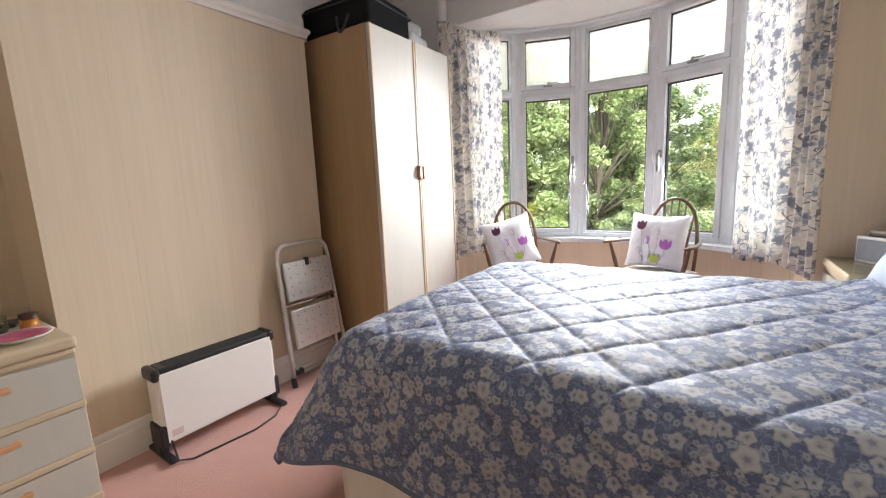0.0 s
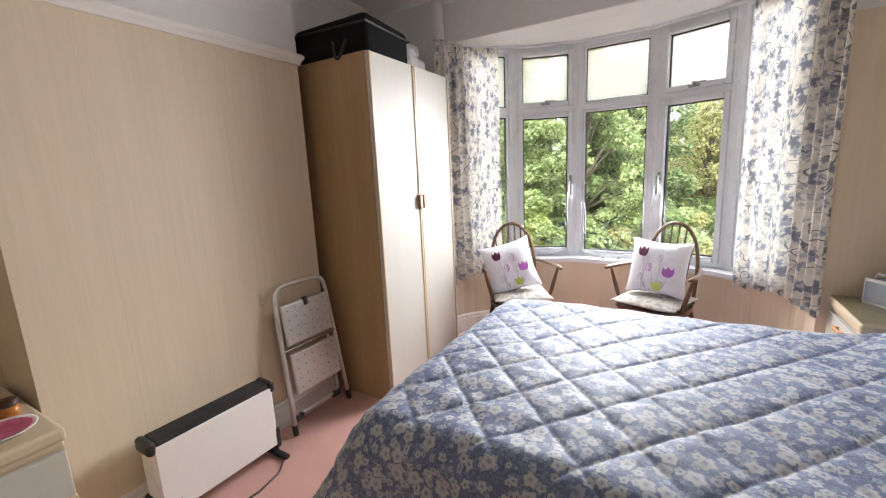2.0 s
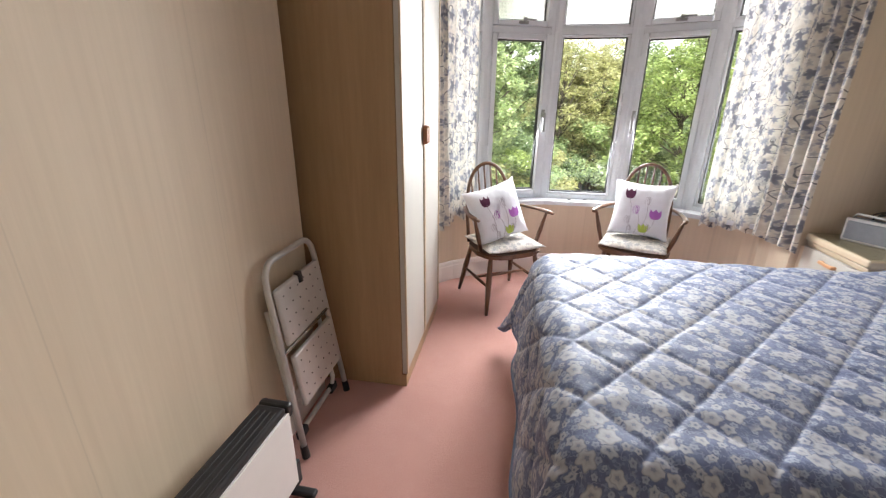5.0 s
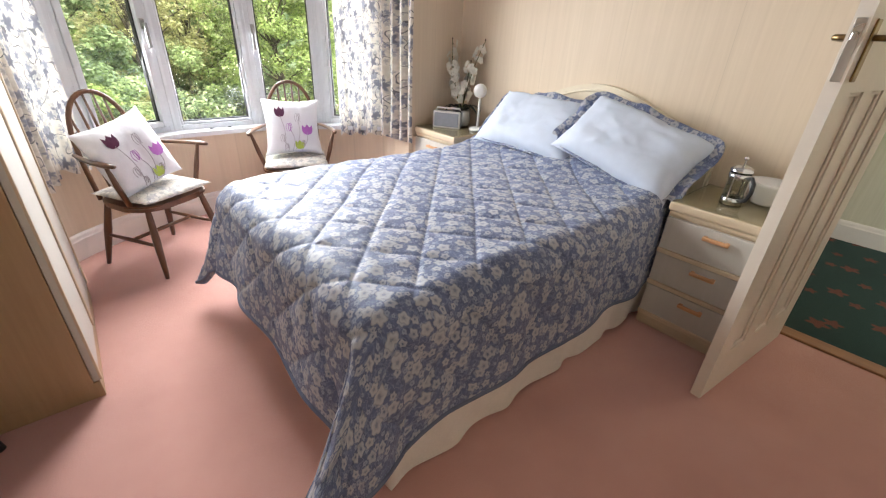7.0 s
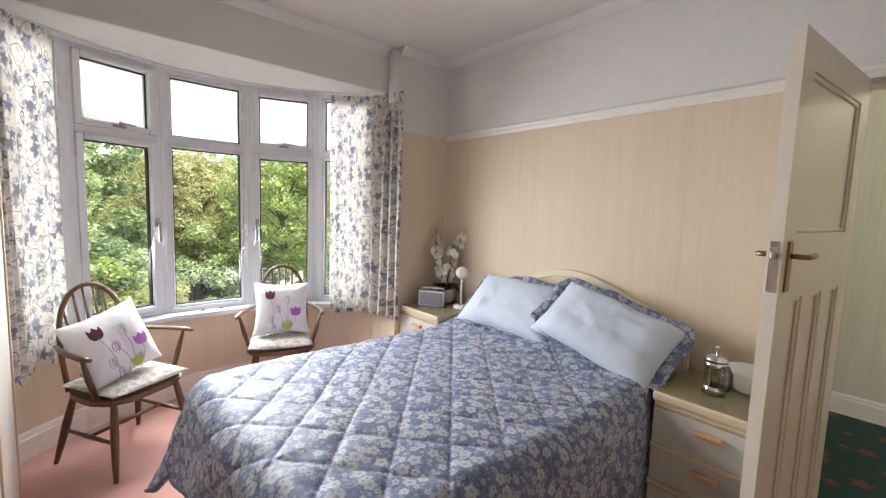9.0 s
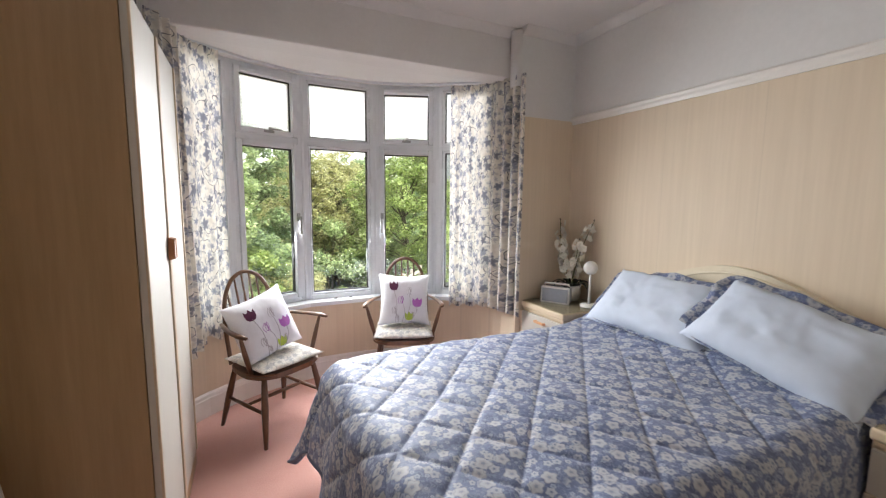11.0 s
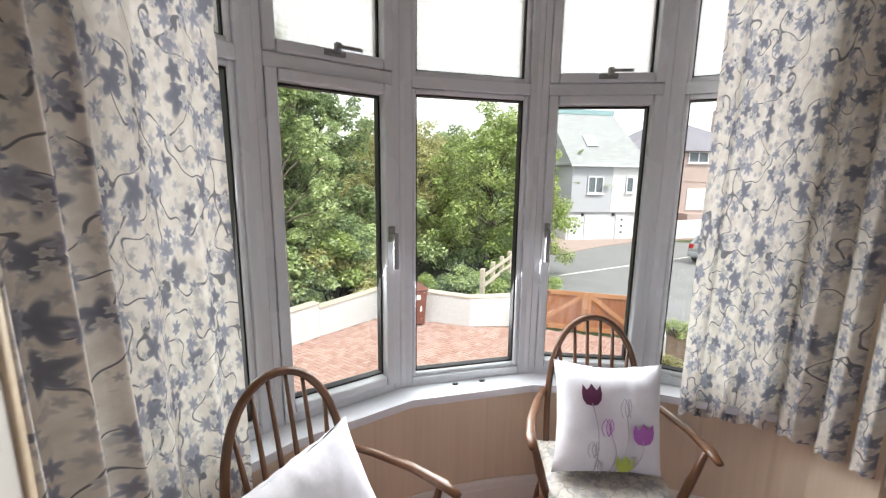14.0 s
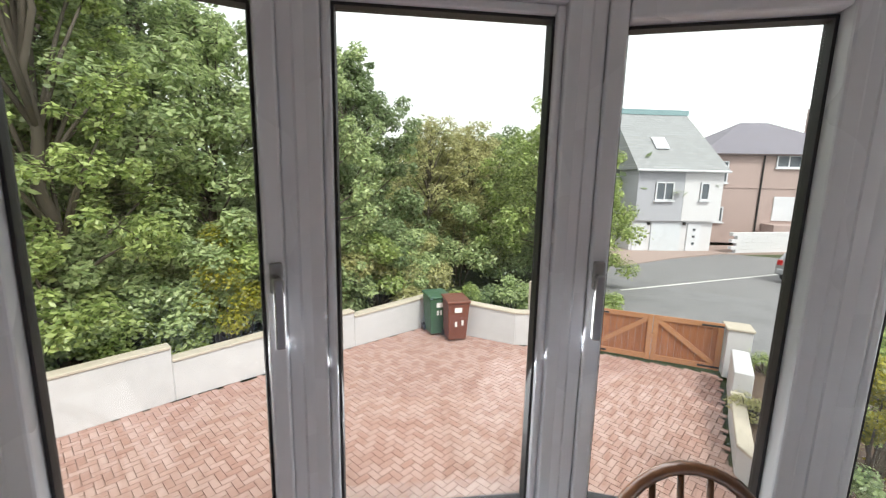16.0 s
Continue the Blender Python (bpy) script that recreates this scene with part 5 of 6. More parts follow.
# ---- outside: ground, drive and walls ----
M["grass"] = plain("rough_grass", (0.06, 0.08, 0.03), 0.95, vary=0.4, scale=3, bump=0.6)
M["asphalt"] = plain("grey_asphalt", (0.20, 0.20, 0.205), 0.8, vary=0.2, scale=9, bump=0.3)
M["render_white"] = plain("white_masonry_paint", (0.56, 0.56, 0.57), 0.85, vary=0.10, scale=5, bump=0.3)
M["coping"] = plain("cream_coping", (0.50, 0.45, 0.37), 0.85, vary=0.15, scale=12, bump=0.3)
M["soil"] = plain("soil", (0.09, 0.06, 0.04), 0.95, vary=0.4, scale=20, bump=0.8)
M["gate_wood"] = timber("orange_stained_wood", (0.22, 0.085, 0.035), (0.36, 0.15, 0.065), 0.55, "z", 5)
M["gate_rail"] = timber("light_stained_wood", (0.34, 0.16, 0.075), (0.46, 0.24, 0.12), 0.55, "x", 5)

def dip(y):
    """The land falls gently beyond the gate."""
    return -0.52 * min(1.0, max(0.0, (y - 12.5) / 12.0))


def sunk(bm):
    for v in bm.verts:
        v.co.z += dip(v.co.y)
    return bm


land = bmesh.new()
land_rows = [[land.verts.new((x, y, G - 0.06 + dip(y))) for x in (-400, -40, 0, 40, 400)] for y in (5.2, 9, 12.5, 15.5, 18.5, 21.5, 24.5, 40, 100, 600)]
for r0, r1 in zip(land_rows, land_rows[1:]):
    for k in range(4):
        land.faces.new((r0[k], r0[k + 1], r1[k + 1], r1[k]))
tagged(part("ground", land, M["grass"]), "rough grassy ground beyond the garden", "ground", kind="structure")
tagged(part("house_front_ground", boxed(-12, 12, 3.5, 5.25, G - 0.5, G - 0.03), M["soil"]), "ground at the foot of the house front", "ground", kind="structure")

DRIVE = [(-6.4, 4.3), (-6.4, 8.0), (-5.15, 9.08), (-3.8, 10.12), (-2.88, 10.75), (-0.95, 12.25), (0.88, 13.5), (1.68, 12.75), (2.75, 12.05), (4.1, 11.75), (4.35, 11.6), (6.5, 10.2), (5.5, 8.95), (4.85, 8.2), (4.4, 7.5), (4.3, 4.3)]
tagged(part("drive_bed", prism(bmesh.new(), DRIVE, G - 0.3, G - 0.012), plain("mortar_sand", (0.27, 0.19, 0.16), 0.95, scale=40)), "sandy joints of the brick drive", "driveway", kind="structure")


def inside(p, poly):
    c, j = False, len(poly) - 1
    for i in range(len(poly)):
        (xi, yi), (xj, yj) = poly[i], poly[j]
        if (yi > p[1]) != (yj > p[1]) and p[0] < (xj - xi) * (p[1] - yi) / (yj - yi) + xi:
            c = not c
        j = i
    return c


def garden_wall(name, pts, h0, h1, thick=0.2, label="white rendered garden wall with cream coping", cope=True):
    a, b = Vector(pts[0]), Vector(pts[1])
    d = (b - a).normalized()
    nrm = Vector((-d.y, d.x)) * thick
    w = empty(name, pose(0, 0, 0), label, "garden wall", "garden walls", "structure")
    for nm, o0, o1, lo, hi, mat in (("wall", 0.0, 1.0, (G, G), (G + h0, G + h1), "render_white"), ("coping", -0.12, 1.12, (G + h0 + 0.002, G + h1 + 0.002), (G + h0 + 0.055, G + h1 + 0.055), "coping")):
        if nm == "coping" and not cope:
            continue
        bm = bmesh.new()
        q = [a + nrm * o0, b + nrm * o0, b + nrm * o1, a + nrm * o1]
        z0, z1 = [lo[0], lo[1], lo[1], lo[0]], [hi[0], hi[1], hi[1], hi[0]]
        L = [bm.verts.new((p.x, p.y, z)) for p, z in zip(q, z0)]
        H = [bm.verts.new((p.x, p.y, z)) for p, z in zip(q, z1)]
        bm.faces.new(L[::-1]), bm.faces.new(H)
        for i in range(4):
            bm.faces.new((L[i], L[(i + 1) % 4], H[(i + 1) % 4], H[i]))
        bmesh.ops.bevel(bm, geom=bm.edges[:], offset=0.012, segments=1, affect="EDGES")
        part(nm, bm, M[mat], w)


garden_wall("garden_wall", [(-6.4, 8.0), (-3.8, 10.12)], 0.88, 0.94)
garden_wall("garden_wall", [(-3.8, 10.12), (-0.97, 12.22)], 0.70, 0.82)
garden_wall("garden_wall", [(-0.97, 12.22), (0.88, 13.5)], 0.70, 0.78)
garden_wall("garden_wall", [(0.88, 13.5), (1.68, 12.75)], 0.80, 0.80)
garden_wall("garden_wall", [(1.68, 12.75), (2.75, 12.05)], 0.80, 0.76)
garden_wall("garden_wall", [(2.75, 12.05), (3.95, 11.80)], 0.76, 0.80)
garden_wall("garden_wall", [(6.35, 9.85), (5.6, 8.95)], 0.75, 0.75, 0.28, "white painted step in the garden wall", False)
garden_wall("garden_wall", [(5.5, 8.85), (4.45, 7.55)], 0.42, 0.40, 0.16, "low cream-topped planter wall")
garden_wall("garden_wall", [(4.45, 7.55), (4.35, 4.6)], 0.40, 0.38, 0.16, "low cream-topped planter wall")


def pillar(x, y, w, h, turn, label, cap="render_white"):
    p = empty("gate_pillar", pose(x, y, G, 0, 0, turn), label, "gate pillar", "gate pillars")
    part("shaft", boxed(-w / 2, w / 2, -w / 2, w / 2, 0, h, 0.015), M["render_white"], p)
    part("cap", boxed(-w / 2 - 0.03, w / 2 + 0.03, -w / 2 - 0.03, w / 2 + 0.03, h, h + 0.06, 0.02), M[cap], p)


pillar(4.14, 11.80, 0.36, 1.12, -15, "white rendered gate pillar by the curved wall")
pillar(6.80, 10.22, 0.42, 1.00, -32, "weathered white gate pillar with a rough stone top", "coping")


def gate_leaf(m, L, flip, label):
    g = empty("wooden_gate", m, label, "gate", "drive gates")
    H = 1.02
    n = 9
    for i in range(n):
        part("board", boxed(0.06 + (L - 0.12) * i / n + 0.003, 0.06 + (L - 0.12) * (i + 1) / n - 0.003, -0.012, 0.012, 0.09, H, 0.003, 1), M["gate_wood"], g)
    for nm, x0, x1, z0, z1 in (("stile", 0, 0.1, 0.05, H + 0.05), ("stile", L - 0.1, L, 0.05, H + 0.05), ("top_rail", 0.1, L - 0.1, H - 0.06, H + 0.05), ("bottom_rail", 0.1, L - 0.1, 0.06, 0.18)):
        part(nm, boxed(x0, x1, -0.045, -0.013, z0, z1, 0.006), M["gate_rail"], g)
    a, b = ((0.1, 0.18), (L - 0.12, H - 0.06)) if flip else ((0.1, H - 0.06), (L - 0.12, 0.18))
    br = bmesh.new()
    d = (Vector(b) - Vector(a)).normalized()
    nn = Vector((-d.y, d.x)) * 0.05
    quad = [Vector(a) + nn, Vector(b) + nn, Vector(b) - nn, Vector(a) - nn]
    lo = [br.verts.new((q.x, -0.046, q.y)) for q in quad]
    hi = [br.verts.new((q.x, -0.013, q.y)) for q in quad]
    br.faces.new(lo), br.faces.new(hi[::-1])
    for i in range(4):
        br.faces.new((lo[i], hi[i], hi[(i + 1) % 4], lo[(i + 1) % 4]))
    part("brace", br, M["gate_rail"], g)
    for z in (0.12, H - 0.02):
        part("hinge", boxed(L - 0.4 if flip is False else 0.0, L if flip is False else 0.4, -0.052, -0.045, z - 0.02, z + 0.02, 0.002), M["black"], g, "black strap hinge")
    part("latch", boxed(-0.04 if flip is False else L - 0.06, 0.06 if flip is False else L + 0.04, -0.075, -0.045, 0.55, 0.66, 0.008), M["gate_rail"], g, "wooden latch block")


ga, gb = Vector((4.36, 11.64)), Vector((6.6, 10.34))
gang = math.degrees(math.atan2(gb.y - ga.y, gb.x - ga.x))
gl = (gb - ga).length / 2
gm = (ga + gb) / 2
gate_leaf(pose(ga.x, ga.y, G, 0, 0, gang), gl - 0.01, True, "closed brown wooden drive gate leaf with a diagonal brace")
gate_leaf(pose(gm.x, gm.y, G, 0, 0, gang), gl - 0.01, False, "closed brown wooden drive gate leaf beside the rough pillar")


def wheelie_bin(x, y, turn, colour, label, digits):
    b = empty("wheelie_bin", pose(x, y, G, 0, 0, turn), label, "wheelie bin", "wheelie bins")
    m = plain(label.split()[0] + "_bin_plastic", colour, 0.5, vary=0.15)
    body = bmesh.new()
    box(body, -0.27, 0.27, -0.30, 0.30, 0.05, 0.95, 0.03)
    for v in body.verts:
        k = 0.80 + 0.20 * (v.co.z / 0.95)
        v.co.x *= k
        v.co.y *= k
    part("body", body, m, b)
    lid = boxed(-0.29, 0.29, -0.33, 0.34, 0.955, 1.02, 0.025, 3)
    for v in lid.verts:
        v.co.z += 0.03 * (v.co.y + 0.33) / 0.66
    part("lid", lid, m, b)
    part("grip", tube(bmesh.new(), [(-0.22, 0.36, 0.94), (0.22, 0.36, 0.94)], 0.016, 8), m, b)
    for s in (-1, 1):
        part("wheel", tube(bmesh.new(), [(s * 0.21, 0.26, 0.10), (s * 0.27, 0.26, 0.10)], 0.10, 18), M["black"], b, "black rubber wheel")
    w = plain("white_label", (0.75, 0.75, 0.73), 0.6)
    part("label", boxed(-0.10, 0.08, -0.297, -0.288, 0.74, 0.86), w, b, "white printed label")
    for dx, dz in digits:
        part("number_bar", boxed(dx - 0.025, dx + 0.025, -0.291, -0.28, dz - 0.06, dz + 0.06), w, b, "white painted number bar")


wheelie_bin(0.98, 13.02, 14, (0.045, 0.11, 0.06), "green plastic wheelie bin against the garden wall", ((-0.06, 0.6), (0.02, 0.6)))
wheelie_bin(1.40, 12.60, 8, (0.16, 0.055, 0.035), "brown plastic wheelie bin against the garden wall", ((-0.06, 0.45), (0.1, 0.48)))

# bed behind the planter wall and gravel border
tagged(part("planting_bed", prism(bmesh.new(), [(4.6, 4.6), (4.6, 7.55), (5.65, 8.85), (6.4, 9.8), (7.1, 10.1), (11, 8.5), (11, 4.6)], G - 0.2, G + 0.30), M["soil"]), "raised planting bed with bare soil", "flower bed", kind="structure")

# ---- road, pavement ----
tagged(part("road", sunk(prism(bmesh.new(), [(4.3, 12.5), (4.6, 12.1), (7.4, 10.4), (14, 9), (30, 12.5), (60, 12.5), (60, 24.5), (40, 24.5), (24, 25), (21.0, 26.8), (14.3, 26.2), (9.5, 21.0), (6.4, 17.5), (4.0, 14.5)], G - 0.2, G - 0.02)), M["asphalt"]), "grey asphalt road", "road", kind="structure")
line = bmesh.new()
a, b = Vector((8.6, 17.5)), Vector((24, 22.0))
d = (b - a).normalized()
nn = Vector((-d.y, d.x)) * 0.06
prism(line, [tuple(a - nn), tuple(b - nn), tuple(b + nn), tuple(a + nn)], G - 0.03, G - 0.008)
sunk(line)
tagged(part("road_line", line, plain("road_paint", (0.62, 0.62, 0.60), 0.8)), "white painted road line", "road marking", kind="structure")
tagged(part("pavement", sunk(prism(bmesh.new(), [(11.6, 22.6), (16.0, 25.0), (20.6, 26.6), (60, 26.6), (60, 31), (13.0, 29.5), (11, 25)], G - 0.2, G + 0.05)), plain("pinkish_paving", (0.36, 0.28, 0.25), 0.85, vary=0.12, scale=4)), "pinkish paved forecourt and kerb", "pavement", kind="structure")


# ---- houses ----
def gable_roof(bm, x0, x1, y0, y1, z0, z1, over=0.25):
    """Ridge along x."""
    ym = (y0 + y1) / 2
    v = [bm.verts.new(p) for p in ((x0 - over, y0 - over, z0), (x1 + over, y0 - over, z0), (x1 + over, y1 + over, z0), (x0 - over, y1 + over, z0), (x0 - over, ym, z1), (x1 + over, ym, z1))]
    for f in ((0, 1, 5, 4), (2, 3, 4, 5), (1, 2, 5), (3, 0, 4), (3, 2, 1, 0)):
        bm.faces.new([v[i] for i in f])


def hip_roof(bm, x0, x1, y0, y1, z0, z1, over=0.3):
    ym, k = (y0 + y1) / 2, (y1 - y0) / 2
    v = [bm.verts.new(p) for p in ((x0 - over, y0 - over, z0), (x1 + over, y0 - over, z0), (x1 + over, y1 + over, z0), (x0 - over, y1 + over, z0), (x0 + k, ym, z1), (x1 - k, ym, z1))]
    for f in ((0, 1, 5, 4), (2, 3, 4, 5), (1, 2, 5), (3, 0, 4), (3, 2, 1, 0)):
        bm.faces.new([v[i] for i in f])


def slate(name, colour):
    n = Nodes(name)
    v = n.coords()
    br = n.add("TexBrick", Vector=n.add("Mapping", Vector=v, Rotation=(radians(90), 0, 0)).outputs[0], Scale=1.0, Mortar_Size=0.008, Brick_Width=0.35, Row_Height=0.16,
               Color1=(*colour, 1), Color2=(*[c * 0.8 for c in colour], 1), Mortar=(*[c * 0.5 for c in colour], 1))
    return n.done(br.outputs[0], 0.6)


M["slate"] = slate("grey_slate", (0.32, 0.335, 0.345))
M["slate_dark"] = slate("purple_slate", (0.22, 0.21, 0.25))
M["house_glass"] = plain("dark_window_glass", (0.10, 0.12, 0.14), 0.08, 0.0, 0.2, 2, 0.0)
M["grey_render"] = plain("grey_render", (0.42, 0.43, 0.47), 0.85, vary=0.06, scale=3)
M["pink_render"] = plain("pinkish_brown_render", (0.43, 0.335, 0.31), 0.85, vary=0.12, scale=1.5)
M["white_house"] = plain("white_house_render", (0.66, 0.66, 0.68), 0.85, vary=0.05, scale=3)


def house_window(h, x, z, w, t, y, lights=2):
    """A window in a front wall that faces -y."""
    wn_ = part("window", boxed(x - w / 2, x + w / 2, y - 0.05, y + 0.02, z, z + t, 0.01), M["house_glass"], h)
    f = bmesh.new()
    for a0, a1, c0, c1 in [(x - w / 2, x - w / 2 + 0.08, z, z + t), (x + w / 2 - 0.08, x + w / 2, z, z + t), (x - w / 2, x + w / 2, z, z + 0.08), (x - w / 2, x + w / 2, z + t - 0.08, z + t)] + [(x - w / 2 + w * k / lights - 0.035, x - w / 2 + w * k / lights + 0.035, z, z + t) for k in range(1, lights)]:
        box(f, a0, a1, y - 0.09, y - 0.03, c0, c1)
    part("frame", f, M["upvc"], wn_, "white window frame")
    part("sill", boxed(x - w / 2 - 0.08, x + w / 2 + 0.08, y - 0.16, y, z - 0.1, z - 0.005, 0.01), M["upvc"], wn_)


def house_grey():
    """Steep-roofed house with a garage; its front faces the drive."""
    h = empty("grey_house", pose(17.87, 27.4, G - 0.5, 0, 0, -3), "grey and white rendered house with a steep slate roof", "house")
    part("lower_wall", boxed(-2.80, 2.70, 0.25, 9, 0, 2.0), M["white_house"], h)
    part("grey_wall", boxed(-2.7, 0.35, 0, 9, 2.0, 5.2), M["grey_render"], h, "grey rendered upper wall")
    part("white_wall", boxed(0.352, 2.9, -0.02, 9, 2.0, 5.2), M["white_house"], h, "white rendered upper wall")
    rf = bmesh.new()
    pts = [(-3.0, -0.35, 5.2), (3.05, -0.35, 5.2), (3.05, 9.3, 5.2), (-3.0, 9.3, 5.2), (-3.0, 3.6, 9.1), (2.3, 3.6, 9.1), (2.3, 5.4, 9.1), (-3.0, 5.4, 9.1)]
    v = [rf.verts.new(p) for p in pts]
    for f in ((0, 1, 5, 4), (1, 2, 6, 5), (2, 3, 7, 6), (3, 0, 4, 7), (4, 5, 6, 7), (3, 2, 1, 0)):
        rf.faces.new([v[i] for i in f])
    roof_ = part("roof", rf, M["slate"], h, "pale grey slate roof")
    part("ridge_band", boxed(-3.0, 2.4, 3.5, 5.5, 9.05, 9.4), plain("teal_lead", (0.22, 0.34, 0.36), 0.6), roof_, "pale teal ridge flashing")
    sk = boxed(-0.45, 0.45, -0.02, 0.03, -0.55, 0.55, 0.01)
    sk_o = part("skylight", sk, M["upvc"], roof_, "white-framed skylight")
    sk_o.matrix_local = pose(-0.75, 1.30, 6.95, -45.2, 0, 0)
    part("skylight_pane", boxed(-0.36, 0.36, -0.04, -0.02, -0.44, 0.44), plain("bright_glass", (0.6, 0.63, 0.65), 0.1), sk_o)
    part("gutter", tube(bmesh.new(), [(-3.0, -0.38, 5.15), (3.05, -0.38, 5.15)], 0.07, 8), M["upvc"], h)
    house_window(h, -0.95, 3.3, 1.2, 1.15, 0.0)
    house_window(h, 1.7, 3.35, 0.6, 1.1, -0.02, 1)
    part("garage_door", boxed(-1.45, 0.55, 0.18, 0.24, 0.02, 1.85, 0.01), plain("pale_garage_paint", (0.62, 0.66, 0.70), 0.5), h, "pale blue garage door")
    for x, nm in ((-2.2, "side_door"), (1.45, "front_door")):
        d_ = part(nm, boxed(x - 0.45, x + 0.45, 0.17, 0.24, 0.02, 1.8, 0.01), M["upvc"], h, "white front door")
        for k in range(3):
            part("door_pane", boxed(x - 0.08, x + 0.08, 0.14, 0.18, 0.45 + 0.45 * k, 0.60 + 0.45 * k), M["house_glass"], d_)
    for x in (-1.65, 0.75):
        part("wall_lamp", boxed(x - 0.08, x + 0.08, 0.1, 0.25, 1.7, 1.9, 0.02), M["black"], h, "black wall lamp")


house_grey()


def house_pink():
    h = empty("pink_house", pose(26.6, 29.3, G - 0.3, 0, 0, -14), "pinkish-brown rendered house with a hipped slate roof", "house")
    part("wall", boxed(-5.0, 6.0, 0, 9, 0, 6.3), M["pink_render"], h)
    part("string_course", boxed(-5.02, 6.02, -0.05, 9, 3.95, 4.05), M["pink_render"], h)
    rf = bmesh.new()
    hip_roof(rf, -5.0, 6.0, 0, 9, 6.3, 9.0, 0.35)
    rfo = part("roof", rf, M["slate_dark"], h, "dark slate hipped roof")
    part("eaves", boxed(-5.36, 6.36, -0.36, 9.36, 6.2, 6.31), plain("dark_fascia", (0.08, 0.06, 0.06), 0.6), h, "dark eaves board")
    part("chimney", boxed(4.0, 4.7, 3.2, 4.2, 7.0, 10.0, 0.03), M["pink_render"], rfo)
    for k in range(3):
        part("chimney_pot", lathe(bmesh.new(), [(0, 0), (0.12, 0), (0.10, 0.45), (0, 0.45)], 10, (4.15 + 0.2 * k, 3.7, 10.0)), plain("terracotta", (0.40, 0.17, 0.09), 0.8), rfo)
    house_window(h, -3.9, 4.3, 1.3, 1.5, 0)
    house_window(h, 0.6, 5.4, 1.6, 0.85, 0)
    house_window(h, 4.2, 4.5, 1.6, 1.3, 0)
    house_window(h, -3.9, 1.5, 1.3, 1.1, 0)
    part("garage_door", boxed(0.0, 2.9, -0.06, 0.02, 1.7, 3.4), M["upvc"], h, "white garage door")
    part("porch", boxed(-0.6, 6.0, -1.4, 0, 0, 1.5, 0.02), M["pink_render"], h)
    part("downpipe", tube(bmesh.new(), [(-1.0, -0.06, 0), (-1.0, -0.06, 6.2)], 0.06, 8), M["gasket"], h)


house_pink()


def house_semi():
    h = empty("semi_detached_house", pose(38, 22.5, G - 0.4, 0, 0, -34), "pair of pinkish rendered houses with white bay windows", "house")
    part("wall", boxed(-8, 8, 0, 9, 0, 6.0), M["pink_render"], h)
    rf = bmesh.new()
    hip_roof(rf, -8, 8, 0, 9, 6.0, 9.2, 0.4)
    rfo = part("roof", rf, M["slate_dark"], h, "dark slate roof")
    part("chimney", boxed(-0.5, 0.5, 3.6, 4.8, 8.2, 10.6, 0.03), M["pink_render"], rfo)
    for x in (-4.5, 4.5):
        b_ = part("bay", boxed(x - 1.4, x + 1.4, -0.8, 0, 0, 5.9, 0.05), M["pink_render"], h)
        gb_ = bmesh.new()
        gable = [gb_.verts.new(p) for p in ((x - 1.8, -1.1, 5.9), (x + 1.8, -1.1, 5.9), (x, -1.1, 7.5), (x - 1.8, 3, 5.9), (x + 1.8, 3, 5.9), (x, 3, 7.5))]
        for f in ((0, 1, 2), (0, 2, 5, 3), (1, 4, 5, 2), (3, 5, 4), (0, 3, 4, 1)):
            gb_.faces.new([gable[i] for i in f])
        part("gable", gb_, M["slate_dark"], h)
        for z in (1.0, 3.9):
            house_window(h, x, z, 2.3, 1.5, -0.8, 4)
        s = -1 if x > 0 else 1
        house_window(h, x + s * 2.6, 4.0, 1.0, 1.3, 0, 2)
        part("front_door", boxed(x + s * 2.6 - 0.5, x + s * 2.6 + 0.5, -0.05, 0.02, 0.1, 2.2, 0.01), M["upvc"], h)
        part("porch_roof", boxed(x + s * 2.6 - 1.0, x + s * 2.6 + 1.0, -1.0, 0, 2.5, 2.7, 0.03), M["slate_dark"], h)


house_semi()

bw = empty("block_wall", pose(21.35, 26.6, G - 0.68, 0, 0, 6), "white painted block wall beside the road", "garden wall", "", "structure")
for j in range(7):
    for i in range(12):
        part("block", boxed(i * 0.8 + (0.4 if j % 2 else 0), i * 0.8 + 0.79 + (0.4 if j % 2 else 0), 0, 0.25, j * 0.22, j * 0.22 + 0.212, 0.006, 1), M["white_house"], bw)
pole = tube(bmesh.new(), [(29.0, 25.5, G - 0.55), (29.0, 25.5, G + 7.5)], [0.14, 0.1], 10)
tagged(part("telegraph_pole", pole, plain("old_pole_wood", (0.16, 0.12, 0.09), 0.9), None, "", True), "tall brown wooden telegraph pole", "pole")


